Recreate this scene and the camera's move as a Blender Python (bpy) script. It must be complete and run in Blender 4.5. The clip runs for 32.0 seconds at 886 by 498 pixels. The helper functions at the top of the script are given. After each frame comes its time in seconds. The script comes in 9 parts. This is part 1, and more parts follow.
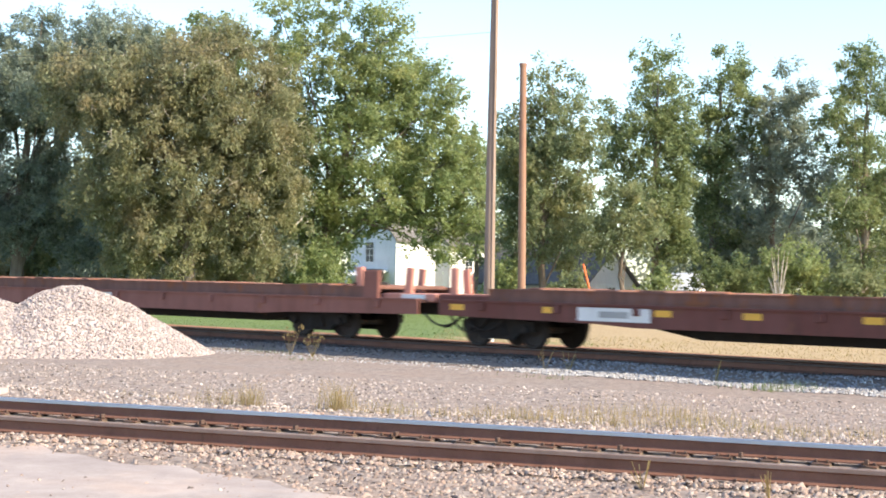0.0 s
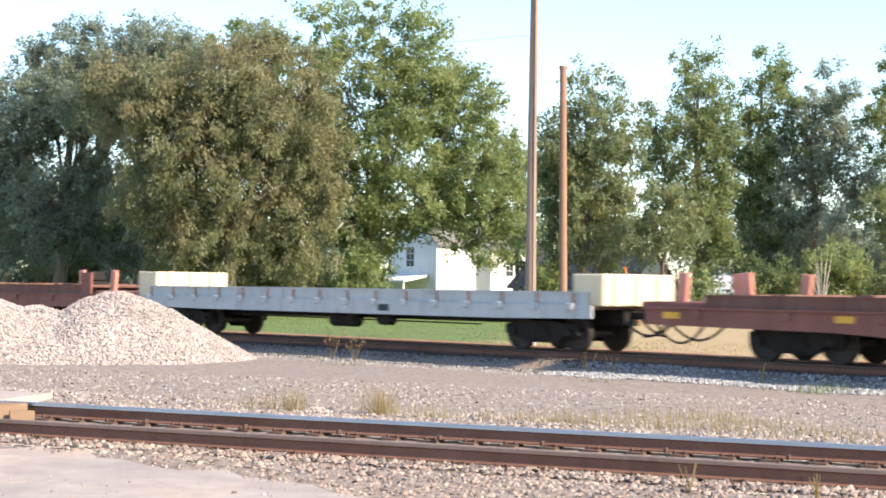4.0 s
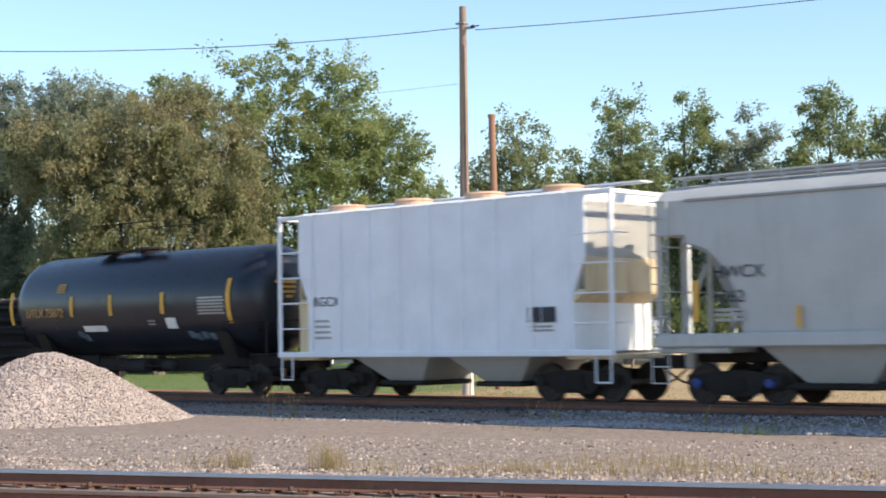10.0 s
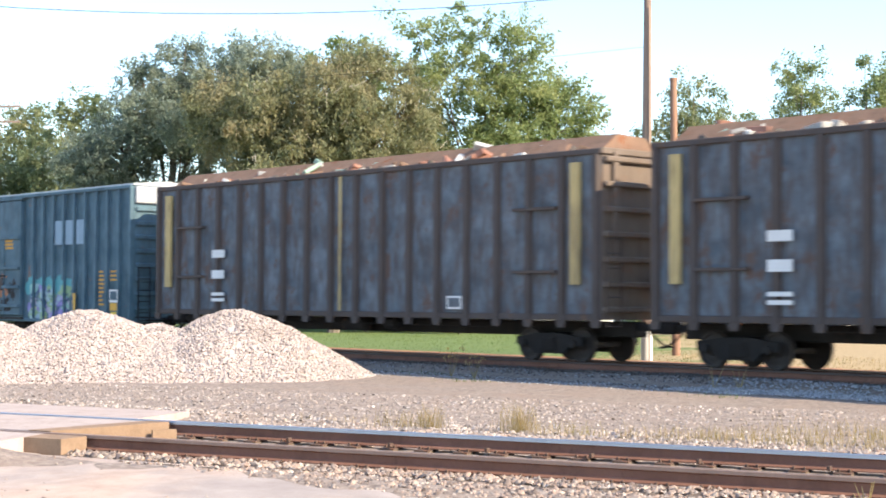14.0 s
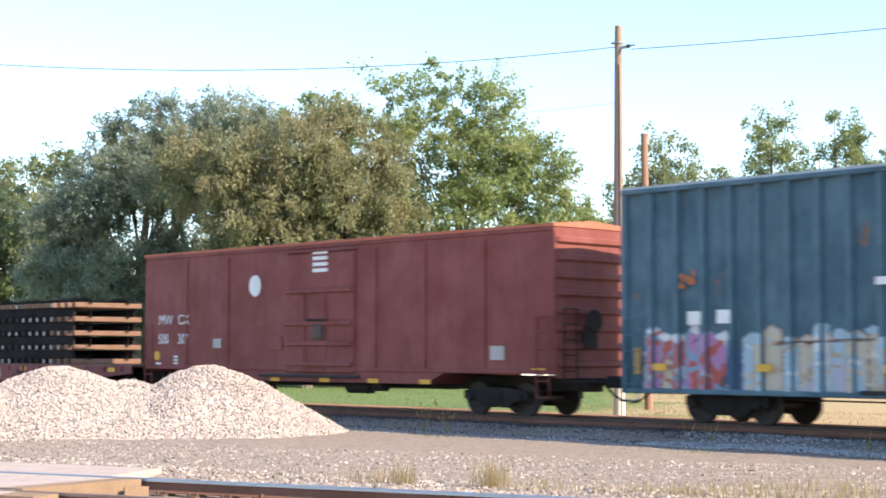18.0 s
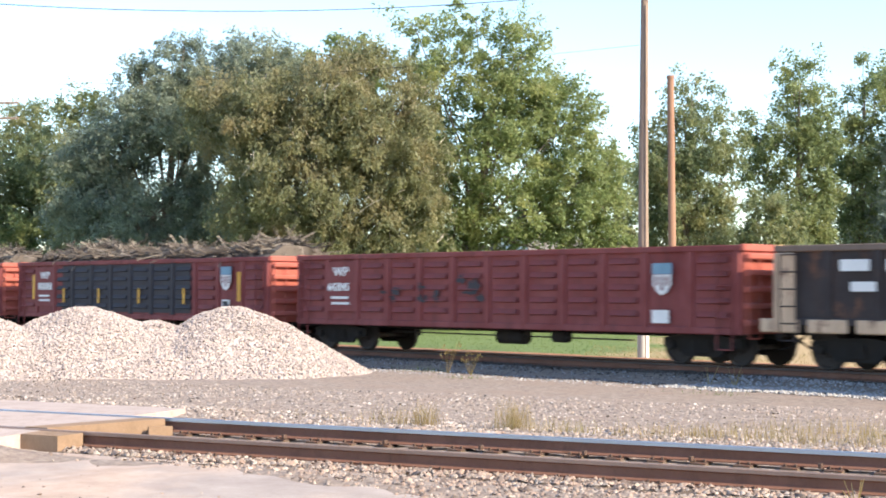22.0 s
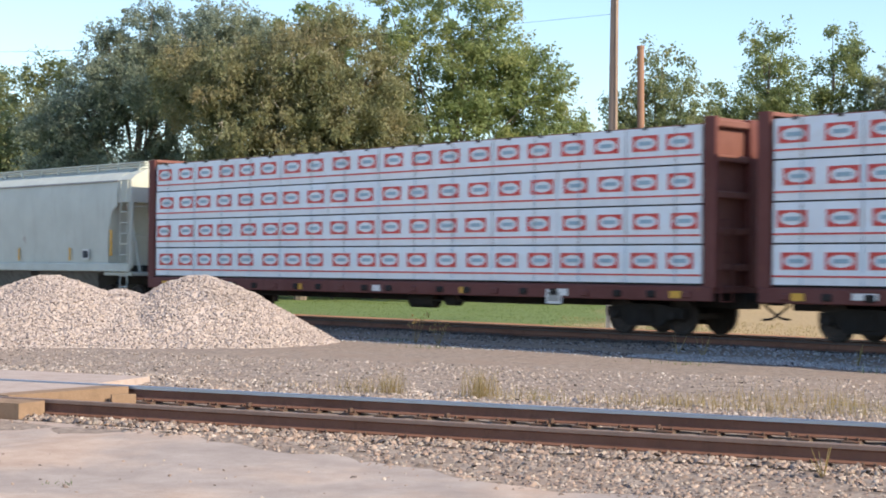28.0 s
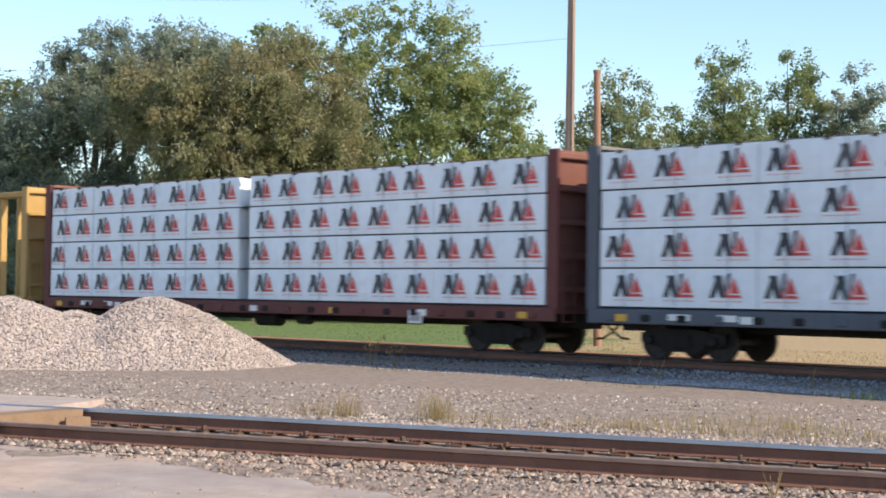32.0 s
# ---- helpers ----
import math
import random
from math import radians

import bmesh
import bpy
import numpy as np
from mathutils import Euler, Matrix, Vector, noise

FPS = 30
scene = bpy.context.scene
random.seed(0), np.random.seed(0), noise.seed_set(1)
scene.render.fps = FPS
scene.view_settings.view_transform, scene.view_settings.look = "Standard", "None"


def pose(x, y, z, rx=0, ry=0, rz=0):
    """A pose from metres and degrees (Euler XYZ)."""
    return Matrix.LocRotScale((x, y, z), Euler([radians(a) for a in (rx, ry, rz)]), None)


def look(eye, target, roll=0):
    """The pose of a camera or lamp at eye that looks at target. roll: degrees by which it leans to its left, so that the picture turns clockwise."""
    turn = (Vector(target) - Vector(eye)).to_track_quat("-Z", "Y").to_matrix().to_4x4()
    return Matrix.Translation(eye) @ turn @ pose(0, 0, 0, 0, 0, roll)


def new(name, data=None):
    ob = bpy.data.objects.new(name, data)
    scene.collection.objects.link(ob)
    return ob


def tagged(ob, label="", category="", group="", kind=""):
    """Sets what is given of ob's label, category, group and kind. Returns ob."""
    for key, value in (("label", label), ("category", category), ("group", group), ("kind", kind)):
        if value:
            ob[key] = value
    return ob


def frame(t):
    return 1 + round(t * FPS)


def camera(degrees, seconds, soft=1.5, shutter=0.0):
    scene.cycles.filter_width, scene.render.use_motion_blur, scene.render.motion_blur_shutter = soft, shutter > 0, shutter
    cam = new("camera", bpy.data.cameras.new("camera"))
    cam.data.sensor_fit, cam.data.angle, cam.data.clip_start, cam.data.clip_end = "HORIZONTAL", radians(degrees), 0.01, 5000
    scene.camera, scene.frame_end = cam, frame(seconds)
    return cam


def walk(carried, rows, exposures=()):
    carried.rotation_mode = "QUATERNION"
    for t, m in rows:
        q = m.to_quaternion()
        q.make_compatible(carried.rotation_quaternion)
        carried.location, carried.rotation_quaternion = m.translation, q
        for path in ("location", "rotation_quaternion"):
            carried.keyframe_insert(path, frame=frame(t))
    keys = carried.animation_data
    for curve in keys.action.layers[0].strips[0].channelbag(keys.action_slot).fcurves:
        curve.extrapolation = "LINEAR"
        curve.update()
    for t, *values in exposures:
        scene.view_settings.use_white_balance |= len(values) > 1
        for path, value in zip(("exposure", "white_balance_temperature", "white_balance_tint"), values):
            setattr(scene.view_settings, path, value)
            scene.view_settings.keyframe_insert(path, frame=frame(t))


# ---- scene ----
def view(x, y, z, yaw, pitch, roll):
    """A hand-held view from a place, turned by degrees from straight across the line."""
    a, b = radians(yaw), radians(pitch)
    return look((x, y, z), (x + math.sin(a) * math.cos(b), y + math.cos(a) * math.cos(b), z + math.sin(b)), roll)


cam = camera(30.97, 32.0, 1.8, 0.3)
PATH = [
    (0.0, view(0.584, 0.127, 1.520, -43.019, 1.179, 1.121)),
    (0.5, view(0.593, 0.121, 1.518, -43.172, 1.231, 1.445)),
    (1.0, view(0.598, 0.117, 1.506, -43.322, 1.279, 1.219)),
    (1.5, view(0.601, 0.122, 1.503, -43.470, 1.203, 1.140)),
    (2.0, view(0.561, 0.156, 1.489, -43.679, 1.213, 1.124)),
    (2.5, view(0.520, 0.172, 1.497, -43.891, 1.264, 1.049)),
    (3.0, view(0.514, 0.169, 1.506, -44.174, 1.256, 0.922)),
    (3.5, view(0.500, 0.182, 1.499, -44.354, 1.290, 0.792)),
    (5.5, view(0.514, 0.157, 1.502, -44.768, 1.303, 0.599)),
    (6.0, view(0.523, 0.143, 1.513, -44.945, 1.192, 0.350)),
    (6.5, view(0.530, 0.143, 1.526, -45.470, 1.167, 0.319)),
    (7.0, view(0.560, 0.130, 1.508, -45.666, 1.233, 0.416)),
    (7.5, view(0.510, 0.088, 1.490, -45.834, 1.508, 0.727)),
    (8.0, view(0.390, -0.012, 1.488, -45.899, 1.558, 0.096)),
    (8.5, view(0.201, -0.059, 1.467, -47.387, 1.628, 0.346)),
    (9.0, view(0.056, 0.077, 1.493, -49.162, 2.476, 0.922)),
    (9.5, view(0.056, 0.168, 1.442, -47.795, 2.769, -0.025)),
    (10.0, view(0.052, 0.217, 1.469, -41.744, 3.178, -0.863)),
    (10.5, view(-0.237, 0.039, 1.441, -41.554, 4.146, -0.012)),
    (11.0, view(-0.182, -0.011, 1.447, -43.240, 3.971, 0.424)),
    (11.5, view(-0.068, -0.066, 1.474, -43.458, 1.756, -0.138)),
    (12.0, view(-0.074, -0.088, 1.482, -43.655, 1.479, -1.461)),
    (12.5, view(-0.163, -0.155, 1.485, -44.477, 1.512, -1.302)),
    (13.0, view(-0.207, -0.056, 1.481, -47.398, 1.726, -0.703)),
    (13.5, view(-0.187, -0.066, 1.482, -47.908, 1.895, 0.172)),
    (15.5, view(-0.196, -0.093, 1.514, -47.395, 1.844, 0.167)),
    (16.0, view(-0.150, -0.083, 1.507, -47.470, 2.082, 0.034)),
    (16.5, view(-0.155, -0.092, 1.512, -47.688, 2.421, -0.192)),
    (17.0, view(-0.170, -0.098, 1.516, -47.476, 3.175, -0.093)),
    (17.5, view(-0.148, -0.117, 1.524, -47.233, 3.629, -0.111)),
    (18.0, view(-0.085, -0.157, 1.511, -46.787, 3.805, 0.139)),
    (18.5, view(-0.072, -0.152, 1.522, -46.595, 3.917, 0.148)),
    (19.0, view(-0.083, -0.135, 1.511, -46.460, 3.991, 0.244)),
    (19.5, view(-0.046, -0.137, 1.496, -46.355, 3.746, 0.275)),
    (20.0, view(0.002, -0.185, 1.486, -46.365, 3.543, 0.400)),
    (20.5, view(-0.054, -0.166, 1.485, -46.536, 2.669, 0.502)),
    (21.0, view(-0.074, -0.126, 1.512, -46.798, 2.059, 0.494)),
    (21.5, view(-0.098, -0.133, 1.507, -47.057, 1.888, 0.373)),
    (22.0, view(-0.072, -0.110, 1.507, -47.704, 1.735, 0.345)),
    (22.5, view(-0.183, -0.098, 1.492, -47.739, 1.664, 0.391)),
    (23.0, view(-0.199, -0.052, 1.472, -46.848, 1.539, 0.208)),
    (23.5, view(-0.191, -0.035, 1.457, -46.841, 1.343, 0.195)),
    (24.0, view(-0.199, -0.003, 1.461, -47.507, 1.083, 0.302)),
    (24.5, view(-0.241, 0.044, 1.448, -47.615, 0.946, 0.095)),
    (25.0, view(-0.260, 0.051, 1.453, -47.562, 0.813, 0.060)),
    (25.5, view(-0.225, 0.054, 1.457, -47.537, 0.776, 0.304)),
    (27.5, view(-0.202, 0.039, 1.457, -46.762, 0.709, 0.637)),
    (28.0, view(-0.187, 0.048, 1.448, -46.616, 0.736, 0.517)),
    (28.5, view(-0.209, 0.058, 1.442, -46.366, 0.865, 1.052)),
    (29.0, view(-0.174, 0.041, 1.473, -45.992, 1.069, 1.062)),
    (29.5, view(-0.103, 0.005, 1.486, -45.768, 1.365, 0.589)),
    (30.0, view(-0.140, -0.016, 1.462, -45.390, 1.597, 0.205)),
    (30.5, view(-0.131, -0.035, 1.483, -45.113, 1.609, 0.464)),
    (31.0, view(-0.106, -0.054, 1.476, -44.991, 1.611, 0.703)),
    (31.5, view(-0.088, -0.022, 1.477, -45.364, 1.563, 0.464)),
    (32.0, view(-0.113, -0.002, 1.473, -45.095, 1.525, 0.715)),
]
# ---------------------------------------------------------------- light
EXPOSURES = ((0.0, 1.27), (6.0, 1.2), (8.0, 1.05), (9.0, 0.85), (10.0, 0.7), (11.0, 0.65), (11.6, 0.95), (12.0, 1.15), (13.0, 1.35), (16.0, 1.35), (19.0, 1.3), (22.0, 1.27), (25.0, 1.23), (28.0, 0.72), (30.0, 0.66), (32.0, 0.66))
walk(cam, PATH, EXPOSURES)

SUN_DIR = Vector((0.81, 0.23, 0.53)).normalized()   # towards the sun
world = bpy.data.worlds.new("sky")
scene.world = world
world.use_nodes = True
wn = world.node_tree.nodes
sky = wn.new("ShaderNodeTexSky")
sky.sky_type = 'NISHITA'
sky.sun_disc = False
sky.sun_elevation = math.asin(SUN_DIR.z)
sky.sun_rotation = math.atan2(SUN_DIR.x, SUN_DIR.y)
sky.air_density, sky.dust_density, sky.ozone_density = 1.0, 0.5, 2.6
bg = wn["Background"]
bg.inputs["Strength"].default_value = 0.15
world.node_tree.links.new(sky.outputs["Color"], bg.inputs["Color"])
sun = new("sun", bpy.data.lights.new("sun", "SUN"))
sun.data.energy, sun.data.angle, sun.data.color = 4.1, radians(0.6), (1.0, 0.84, 0.62)
sun.matrix_world = look(SUN_DIR * 60, (0, 0, 0))


# ---------------------------------------------------------------- materials
def nodes_of(name):
    m = bpy.data.materials.new(name)
    m.use_nodes = True
    return m, m.node_tree, m.node_tree.nodes["Principled BSDF"]


def node(nt, kind, links=(), **values):
    n = nt.nodes.new(kind)
    for key, value in values.items():
        n.inputs[key].default_value = value
    for key, out in links:
        nt.links.new(out, n.inputs[key])
    return n


def noise_at(nt, coord, scale, stretch=(1, 1, 1), detail=4.0, rough=0.6):
    mp = node(nt, "ShaderNodeMapping", [("Vector", coord)], Scale=stretch)
    return node(nt, "ShaderNodeTexNoise", [("Vector", mp.outputs["Vector"])], Scale=scale, Detail=detail, Roughness=rough)


def ramp(nt, fac, *stops):
    r = nt.nodes.new("ShaderNodeValToRGB")
    r.color_ramp.elements[0].position, r.color_ramp.elements[1].position = stops[0][0], stops[-1][0]
    for _ in stops[1:-1]:
        r.color_ramp.elements.new(0.5)
    for e, (p, c) in zip(r.color_ramp.elements, stops):
        e.position = p
        e.color = (*c, 1) if len(c) == 3 else c
    nt.links.new(fac, r.inputs["Fac"])
    return r.outputs["Color"]


def mix(nt, fac, a, b, blend='MIX'):
    m = nt.nodes.new("ShaderNodeMix")
    m.data_type, m.blend_type = 'RGBA', blend
    for socket, v in ((m.inputs["Factor"], fac), (m.inputs["A"], a), (m.inputs["B"], b)):
        if isinstance(v, (int, float)):
            socket.default_value = v
        elif isinstance(v, tuple):
            socket.default_value = (*v, 1)
        else:
            nt.links.new(v, socket)
    return m.outputs["Result"]


G0, G1 = (0, 0, 0), (1, 1, 1)


def weathered(name, colour, dirt=(0.07, 0.055, 0.045), amount=0.35, rough=0.55, rust=0.0, rust_colour=(0.22, 0.085, 0.04), metal=0.0, bump=0.12, streak=0.25, scale=0.9, fade=0.1):
    """Painted or bare metal, concrete or timber with broad fading, run-down streaks, rust patches and fine grain."""
    m, nt, bs = nodes_of(name)
    co = nt.nodes.new("ShaderNodeTexCoord").outputs["Object"]
    big = noise_at(nt, co, scale, detail=5)
    run = noise_at(nt, co, 2.6, (1.6, 1.6, streak), detail=5, rough=0.65)
    fine = noise_at(nt, co, 26, detail=3)
    light = tuple(min(1, c * (1 + fade) + fade * 0.12) for c in colour)
    base = mix(nt, ramp(nt, big.outputs["Fac"], (0.35, G0), (0.65, G1)), colour, light)
    base = mix(nt, ramp(nt, run.outputs["Fac"], (0.62 - 0.3 * amount, G0), (0.80 - 0.2 * amount, (amount,) * 3)), base, dirt)
    if rust:
        patch = noise_at(nt, co, 1.9, (1, 1, 0.6), detail=8, rough=0.75)
        base = mix(nt, ramp(nt, patch.outputs["Fac"], (0.66 - 0.24 * rust, G0), (0.72 - 0.2 * rust, G1)), base, rust_colour)
    base = mix(nt, 0.22, base, mix(nt, fine.outputs["Fac"], (0.1, 0.1, 0.1), (0.9, 0.9, 0.9)), 'SOFT_LIGHT')
    nt.links.new(base, bs.inputs["Base Color"])
    bs.inputs["Metallic"].default_value = metal
    bs.inputs["Specular IOR Level"].default_value = 0.5 if rough < 0.4 or metal > 0.2 else 0.28
    rr = node(nt, "ShaderNodeMapRange", [("Value", run.outputs["Fac"])])
    rr.inputs["To Min"].default_value, rr.inputs["To Max"].default_value = max(0.05, rough - 0.12), min(1, rough + 0.2)
    nt.links.new(rr.outputs["Result"], bs.inputs["Roughness"])
    if bump:
        b = node(nt, "ShaderNodeBump", [("Height", fine.outputs["Fac"])], Strength=bump, Distance=0.01)
        nt.links.new(b.outputs["Normal"], bs.inputs["Normal"])
    return m


def stones(name, *colours, rough=0.9):
    """Loose stones, each with a colour of its own."""
    m, nt, bs = nodes_of(name)
    geo = nt.nodes.new("ShaderNodeNewGeometry")
    co = nt.nodes.new("ShaderNodeTexCoord").outputs["Object"]
    n = len(colours)
    base = ramp(nt, geo.outputs["Random Per Island"], *[(i / max(1, n - 1), c) for i, c in enumerate(colours)])
    grain = noise_at(nt, co, 40)
    patch = noise_at(nt, co, 0.5)
    base = mix(nt, 0.35, base, mix(nt, grain.outputs["Fac"], (0.15, 0.15, 0.15), (0.85, 0.85, 0.85)), 'SOFT_LIGHT')
    base = mix(nt, ramp(nt, patch.outputs["Fac"], (0.55, G0), (0.75, (0.35,) * 3)), base, (0.2, 0.17, 0.15))
    nt.links.new(base, bs.inputs["Base Color"])
    bs.inputs["Roughness"].default_value = rough
    return m


def leafy(name, dark, light, other, share=0.3):
    """Leaves: colour varies leaf by leaf and in broad patches; light shines through."""
    m, nt, bs = nodes_of(name)
    geo = nt.nodes.new("ShaderNodeNewGeometry")
    co = nt.nodes.new("ShaderNodeTexCoord").outputs["Object"]
    patch = noise_at(nt, co, 0.35, detail=3)
    tuft_tone = noise_at(nt, co, 1.3, detail=2)
    base = ramp(nt, geo.outputs["Random Per Island"], (0.0, dark), (1.0, light))
    base = mix(nt, ramp(nt, tuft_tone.outputs["Fac"], (0.42, G0), (0.66, (0.25,) * 3)), base, dark)
    base = mix(nt, ramp(nt, patch.outputs["Fac"], (0.6 - 0.35 * share, G0), (0.8 - 0.3 * share, G1)), base, other)
    nt.links.new(base, bs.inputs["Base Color"])
    bs.inputs["Roughness"].default_value = 0.55
    tr = node(nt, "ShaderNodeBsdfTranslucent", [("Color", base)])
    sh = node(nt, "ShaderNodeMixShader", [(1, bs.outputs["BSDF"]), (2, tr.outputs["BSDF"])], Fac=0.6)
    nt.links.new(sh.outputs["Shader"], nt.nodes["Material Output"].inputs["Surface"])
    return m


# ---------------------------------------------------------------- mesh helpers
class Geo:
    """Vertices and faces of one part, gathered piece by piece."""

    def __init__(self):
        self.v, self.f = [], []

    def add(self, verts, faces):
        k = len(self.v)
        self.v += [tuple(p) for p in verts]
        self.f += [tuple(i + k for i in q) for q in faces]
        return self

    def box(self, x0, x1, y0, y1, z0, z1, m=None):
        pts = [(x, y, z) for x in (x0, x1) for y in (y0, y1) for z in (z0, z1)]
        if m is not None:
            pts = [m @ Vector(p) for p in pts]
        return self.add(pts, [(0, 1, 3, 2), (4, 6, 7, 5), (0, 4, 5, 1), (2, 3, 7, 6), (0, 2, 6, 4), (1, 5, 7, 3)])

    def cbox(self, x0, x1, y0, y1, z0, z1, b=0.02, m=None):
        """A box with all its edges chamfered."""
        xs, ys, zs = (x0, x1), (y0, y1), (z0, z1)
        pts, key = [], {}
        for i in (0, 1):
            for j in (0, 1):
                for k in (0, 1):
                    sx, sy, sz = (1, -1)[i] * b, (1, -1)[j] * b, (1, -1)[k] * b
                    for a, off in enumerate(((0, sy, sz), (sx, 0, sz), (sx, sy, 0))):
                        key[i, j, k, a] = len(pts)
                        pts.append((xs[i] + off[0], ys[j] + off[1], zs[k] + off[2]))
        f = []
        for i in (0, 1):
            f.append([key[i, 0, 0, 0], key[i, 0, 1, 0], key[i, 1, 1, 0], key[i, 1, 0, 0]])
            f.append([key[0, i, 0, 1], key[1, i, 0, 1], key[1, i, 1, 1], key[0, i, 1, 1]])
            f.append([key[0, 0, i, 2], key[0, 1, i, 2], key[1, 1, i, 2], key[1, 0, i, 2]])
            for j in (0, 1):
                f.append([key[i, j, 0, 0], key[i, j, 1, 0], key[i, j, 1, 1], key[i, j, 0, 1]])
                f.append([key[i, 0, j, 0], key[i, 1, j, 0], key[i, 1, j, 2], key[i, 0, j, 2]])
                f.append([key[0, i, j, 1], key[1, i, j, 1], key[1, i, j, 2], key[0, i, j, 2]])
                for k in (0, 1):
                    f.append([key[i, j, k, 0], key[i, j, k, 1], key[i, j, k, 2]])
        if m is not None:
            pts = [m @ Vector(p) for p in pts]
        return self.add(pts, f)

    def extrude(self, profile, a, b, axis="x"):
        """A closed outline, given in the other two axes, drawn out from a to b."""
        put = {"x": lambda s, p: (s, p[0], p[1]), "y": lambda s, p: (p[0], s, p[1]), "z": lambda s, p: (p[0], p[1], s)}[axis]
        n = len(profile)
        pts = [put(a, p) for p in profile] + [put(b, p) for p in profile]
        f = [tuple(range(n)), tuple(range(2 * n - 1, n - 1, -1))]
        return self.add(pts, f + [(i, (i + 1) % n, n + (i + 1) % n, n + i) for i in range(n)])

    def rod(self, p0, p1, r0, r1=None, n=8):
        p0, p1 = Vector(p0), Vector(p1)
        r1 = r0 if r1 is None else r1
        d = (p1 - p0).normalized()
        s = d.orthogonal().normalized()
        t = d.cross(s)
        ring = [(s * math.cos(6.2832 * i / n) + t * math.sin(6.2832 * i / n)) for i in range(n)]
        pts = [p0 + q * r0 for q in ring] + [p1 + q * r1 for q in ring]
        return self.add(pts, [tuple(range(n - 1, -1, -1)), tuple(range(n, 2 * n))] + [(i, (i + 1) % n, n + (i + 1) % n, n + i) for i in range(n)])

    def tube(self, points, r, n=6):
        """One unbroken tube along a line of points."""
        p = [Vector(q) for q in points]
        ring0 = None
        pts = []
        for k, q in enumerate(p):
            d = (p[min(k + 1, len(p) - 1)] - p[max(k - 1, 0)]).normalized()
            s = d.orthogonal().normalized() if ring0 is None else (ring0 - d * ring0.dot(d)).normalized()
            ring0 = s
            t = d.cross(s)
            pts += [q + (s * math.cos(6.2832 * i / n) + t * math.sin(6.2832 * i / n)) * r for i in range(n)]
        m = len(p)
        f = [(k * n + i, k * n + (i + 1) % n, (k + 1) * n + (i + 1) % n, (k + 1) * n + i) for k in range(m - 1) for i in range(n)]
        return self.add(pts, f + [tuple(range(n)), tuple(range((m - 1) * n, m * n))])

    def lathe(self, prof, y=0.0, z=0.0, n=28, axis="x"):
        """Turned about a line along an axis; prof holds (along, radius)."""
        pts = []
        for s, r in prof:
            for i in range(n):
                a, c = r * math.cos(6.2832 * i / n), r * math.sin(6.2832 * i / n)
                pts.append((s, y + a, z + c) if axis == "x" else (y + a, s, z + c))
        f = [(k * n + i, k * n + (i + 1) % n, (k + 1) * n + (i + 1) % n, (k + 1) * n + i) for k in range(len(prof) - 1) for i in range(n)]
        return self.add(pts, f + [tuple(range(n)), tuple(range((len(prof) - 1) * n, len(prof) * n))])

    def plate(self, poly, y, thick=0.004):
        """A thin raised shape on a side that faces -y; poly holds (x, z)."""
        return self.extrude(poly, y, y - thick, "y")

    def mesh(self, name, material, smooth=None):
        me = bpy.data.meshes.new(name)
        me.from_pydata(self.v, [], self.f)
        bm = bmesh.new()
        bm.from_mesh(me)
        bmesh.ops.recalc_face_normals(bm, faces=bm.faces)
        bm.to_mesh(me)
        bm.free()
        me.materials.append(material)
        if smooth:
            me.shade_smooth()
            me.set_sharp_from_angle(angle=radians(smooth))
        return me


def part(name, geo, material, parent, label="", at=(0, 0, 0), smooth=None):
    """One mesh object under a thing or a part."""
    me = geo.mesh(name, material, smooth) if isinstance(geo, Geo) else geo
    ob = new(name, me)
    ob.parent = parent
    ob.location = at
    return tagged(ob, label)


def thing(name, label, category, group="", at=(0, 0, 0), kind=""):
    ob = new(name)
    ob.location = at
    ob.empty_display_size = 0.3
    return tagged(ob, label, category, group, kind)


def solid(name, geo, material, label, category, kind="", group="", at=(0, 0, 0), smooth=None):
    me = geo.mesh(name, material, smooth) if isinstance(geo, Geo) else geo
    ob = new(name, me)
    ob.location = at
    return tagged(ob, label, category, group, kind)


def lettering(text, size):
    """A flat mesh of words in the built-in font, standing upright and facing -y."""
    cu = bpy.data.curves.new("words", "FONT")
    cu.body, cu.size, cu.extrude = text, size, 0.002
    ob = new("words", cu)
    dep = bpy.context.evaluated_depsgraph_get()
    me = bpy.data.meshes.new_from_object(ob.evaluated_get(dep))
    bpy.data.objects.remove(ob)
    bpy.data.curves.remove(cu)
    me.transform(Matrix.Rotation(radians(90), 4, "X"))
    return me


def words(text, size, material, parent, at, name="lettering", label="", stretch=1.0):
    me = lettering(text, size)
    if stretch != 1.0:
        me.transform(Matrix.Diagonal((stretch, 1, 1, 1)))
    me.materials.clear()
    me.materials.append(material)
    return part(name, me, material, parent, label, at)


def mesh_from_arrays(name, verts, faces, material):
    """A large mesh out of number arrays; faces all have the same count of corners."""
    me = bpy.data.meshes.new(name)
    n, k = faces.shape
    me.vertices.add(len(verts))
    me.vertices.foreach_set("co", verts.astype(np.float32).ravel())
    me.loops.add(n * k)
    me.loops.foreach_set("vertex_index", faces.astype(np.int32).ravel())
    me.polygons.add(n)
    me.polygons.foreach_set("loop_start", (np.arange(n) * k).astype(np.int32))
    me.polygons.foreach_set("loop_total", np.full(n, k, np.int32))
    me.update(calc_edges=True)
    me.validate()
    me.materials.append(material)
    return me


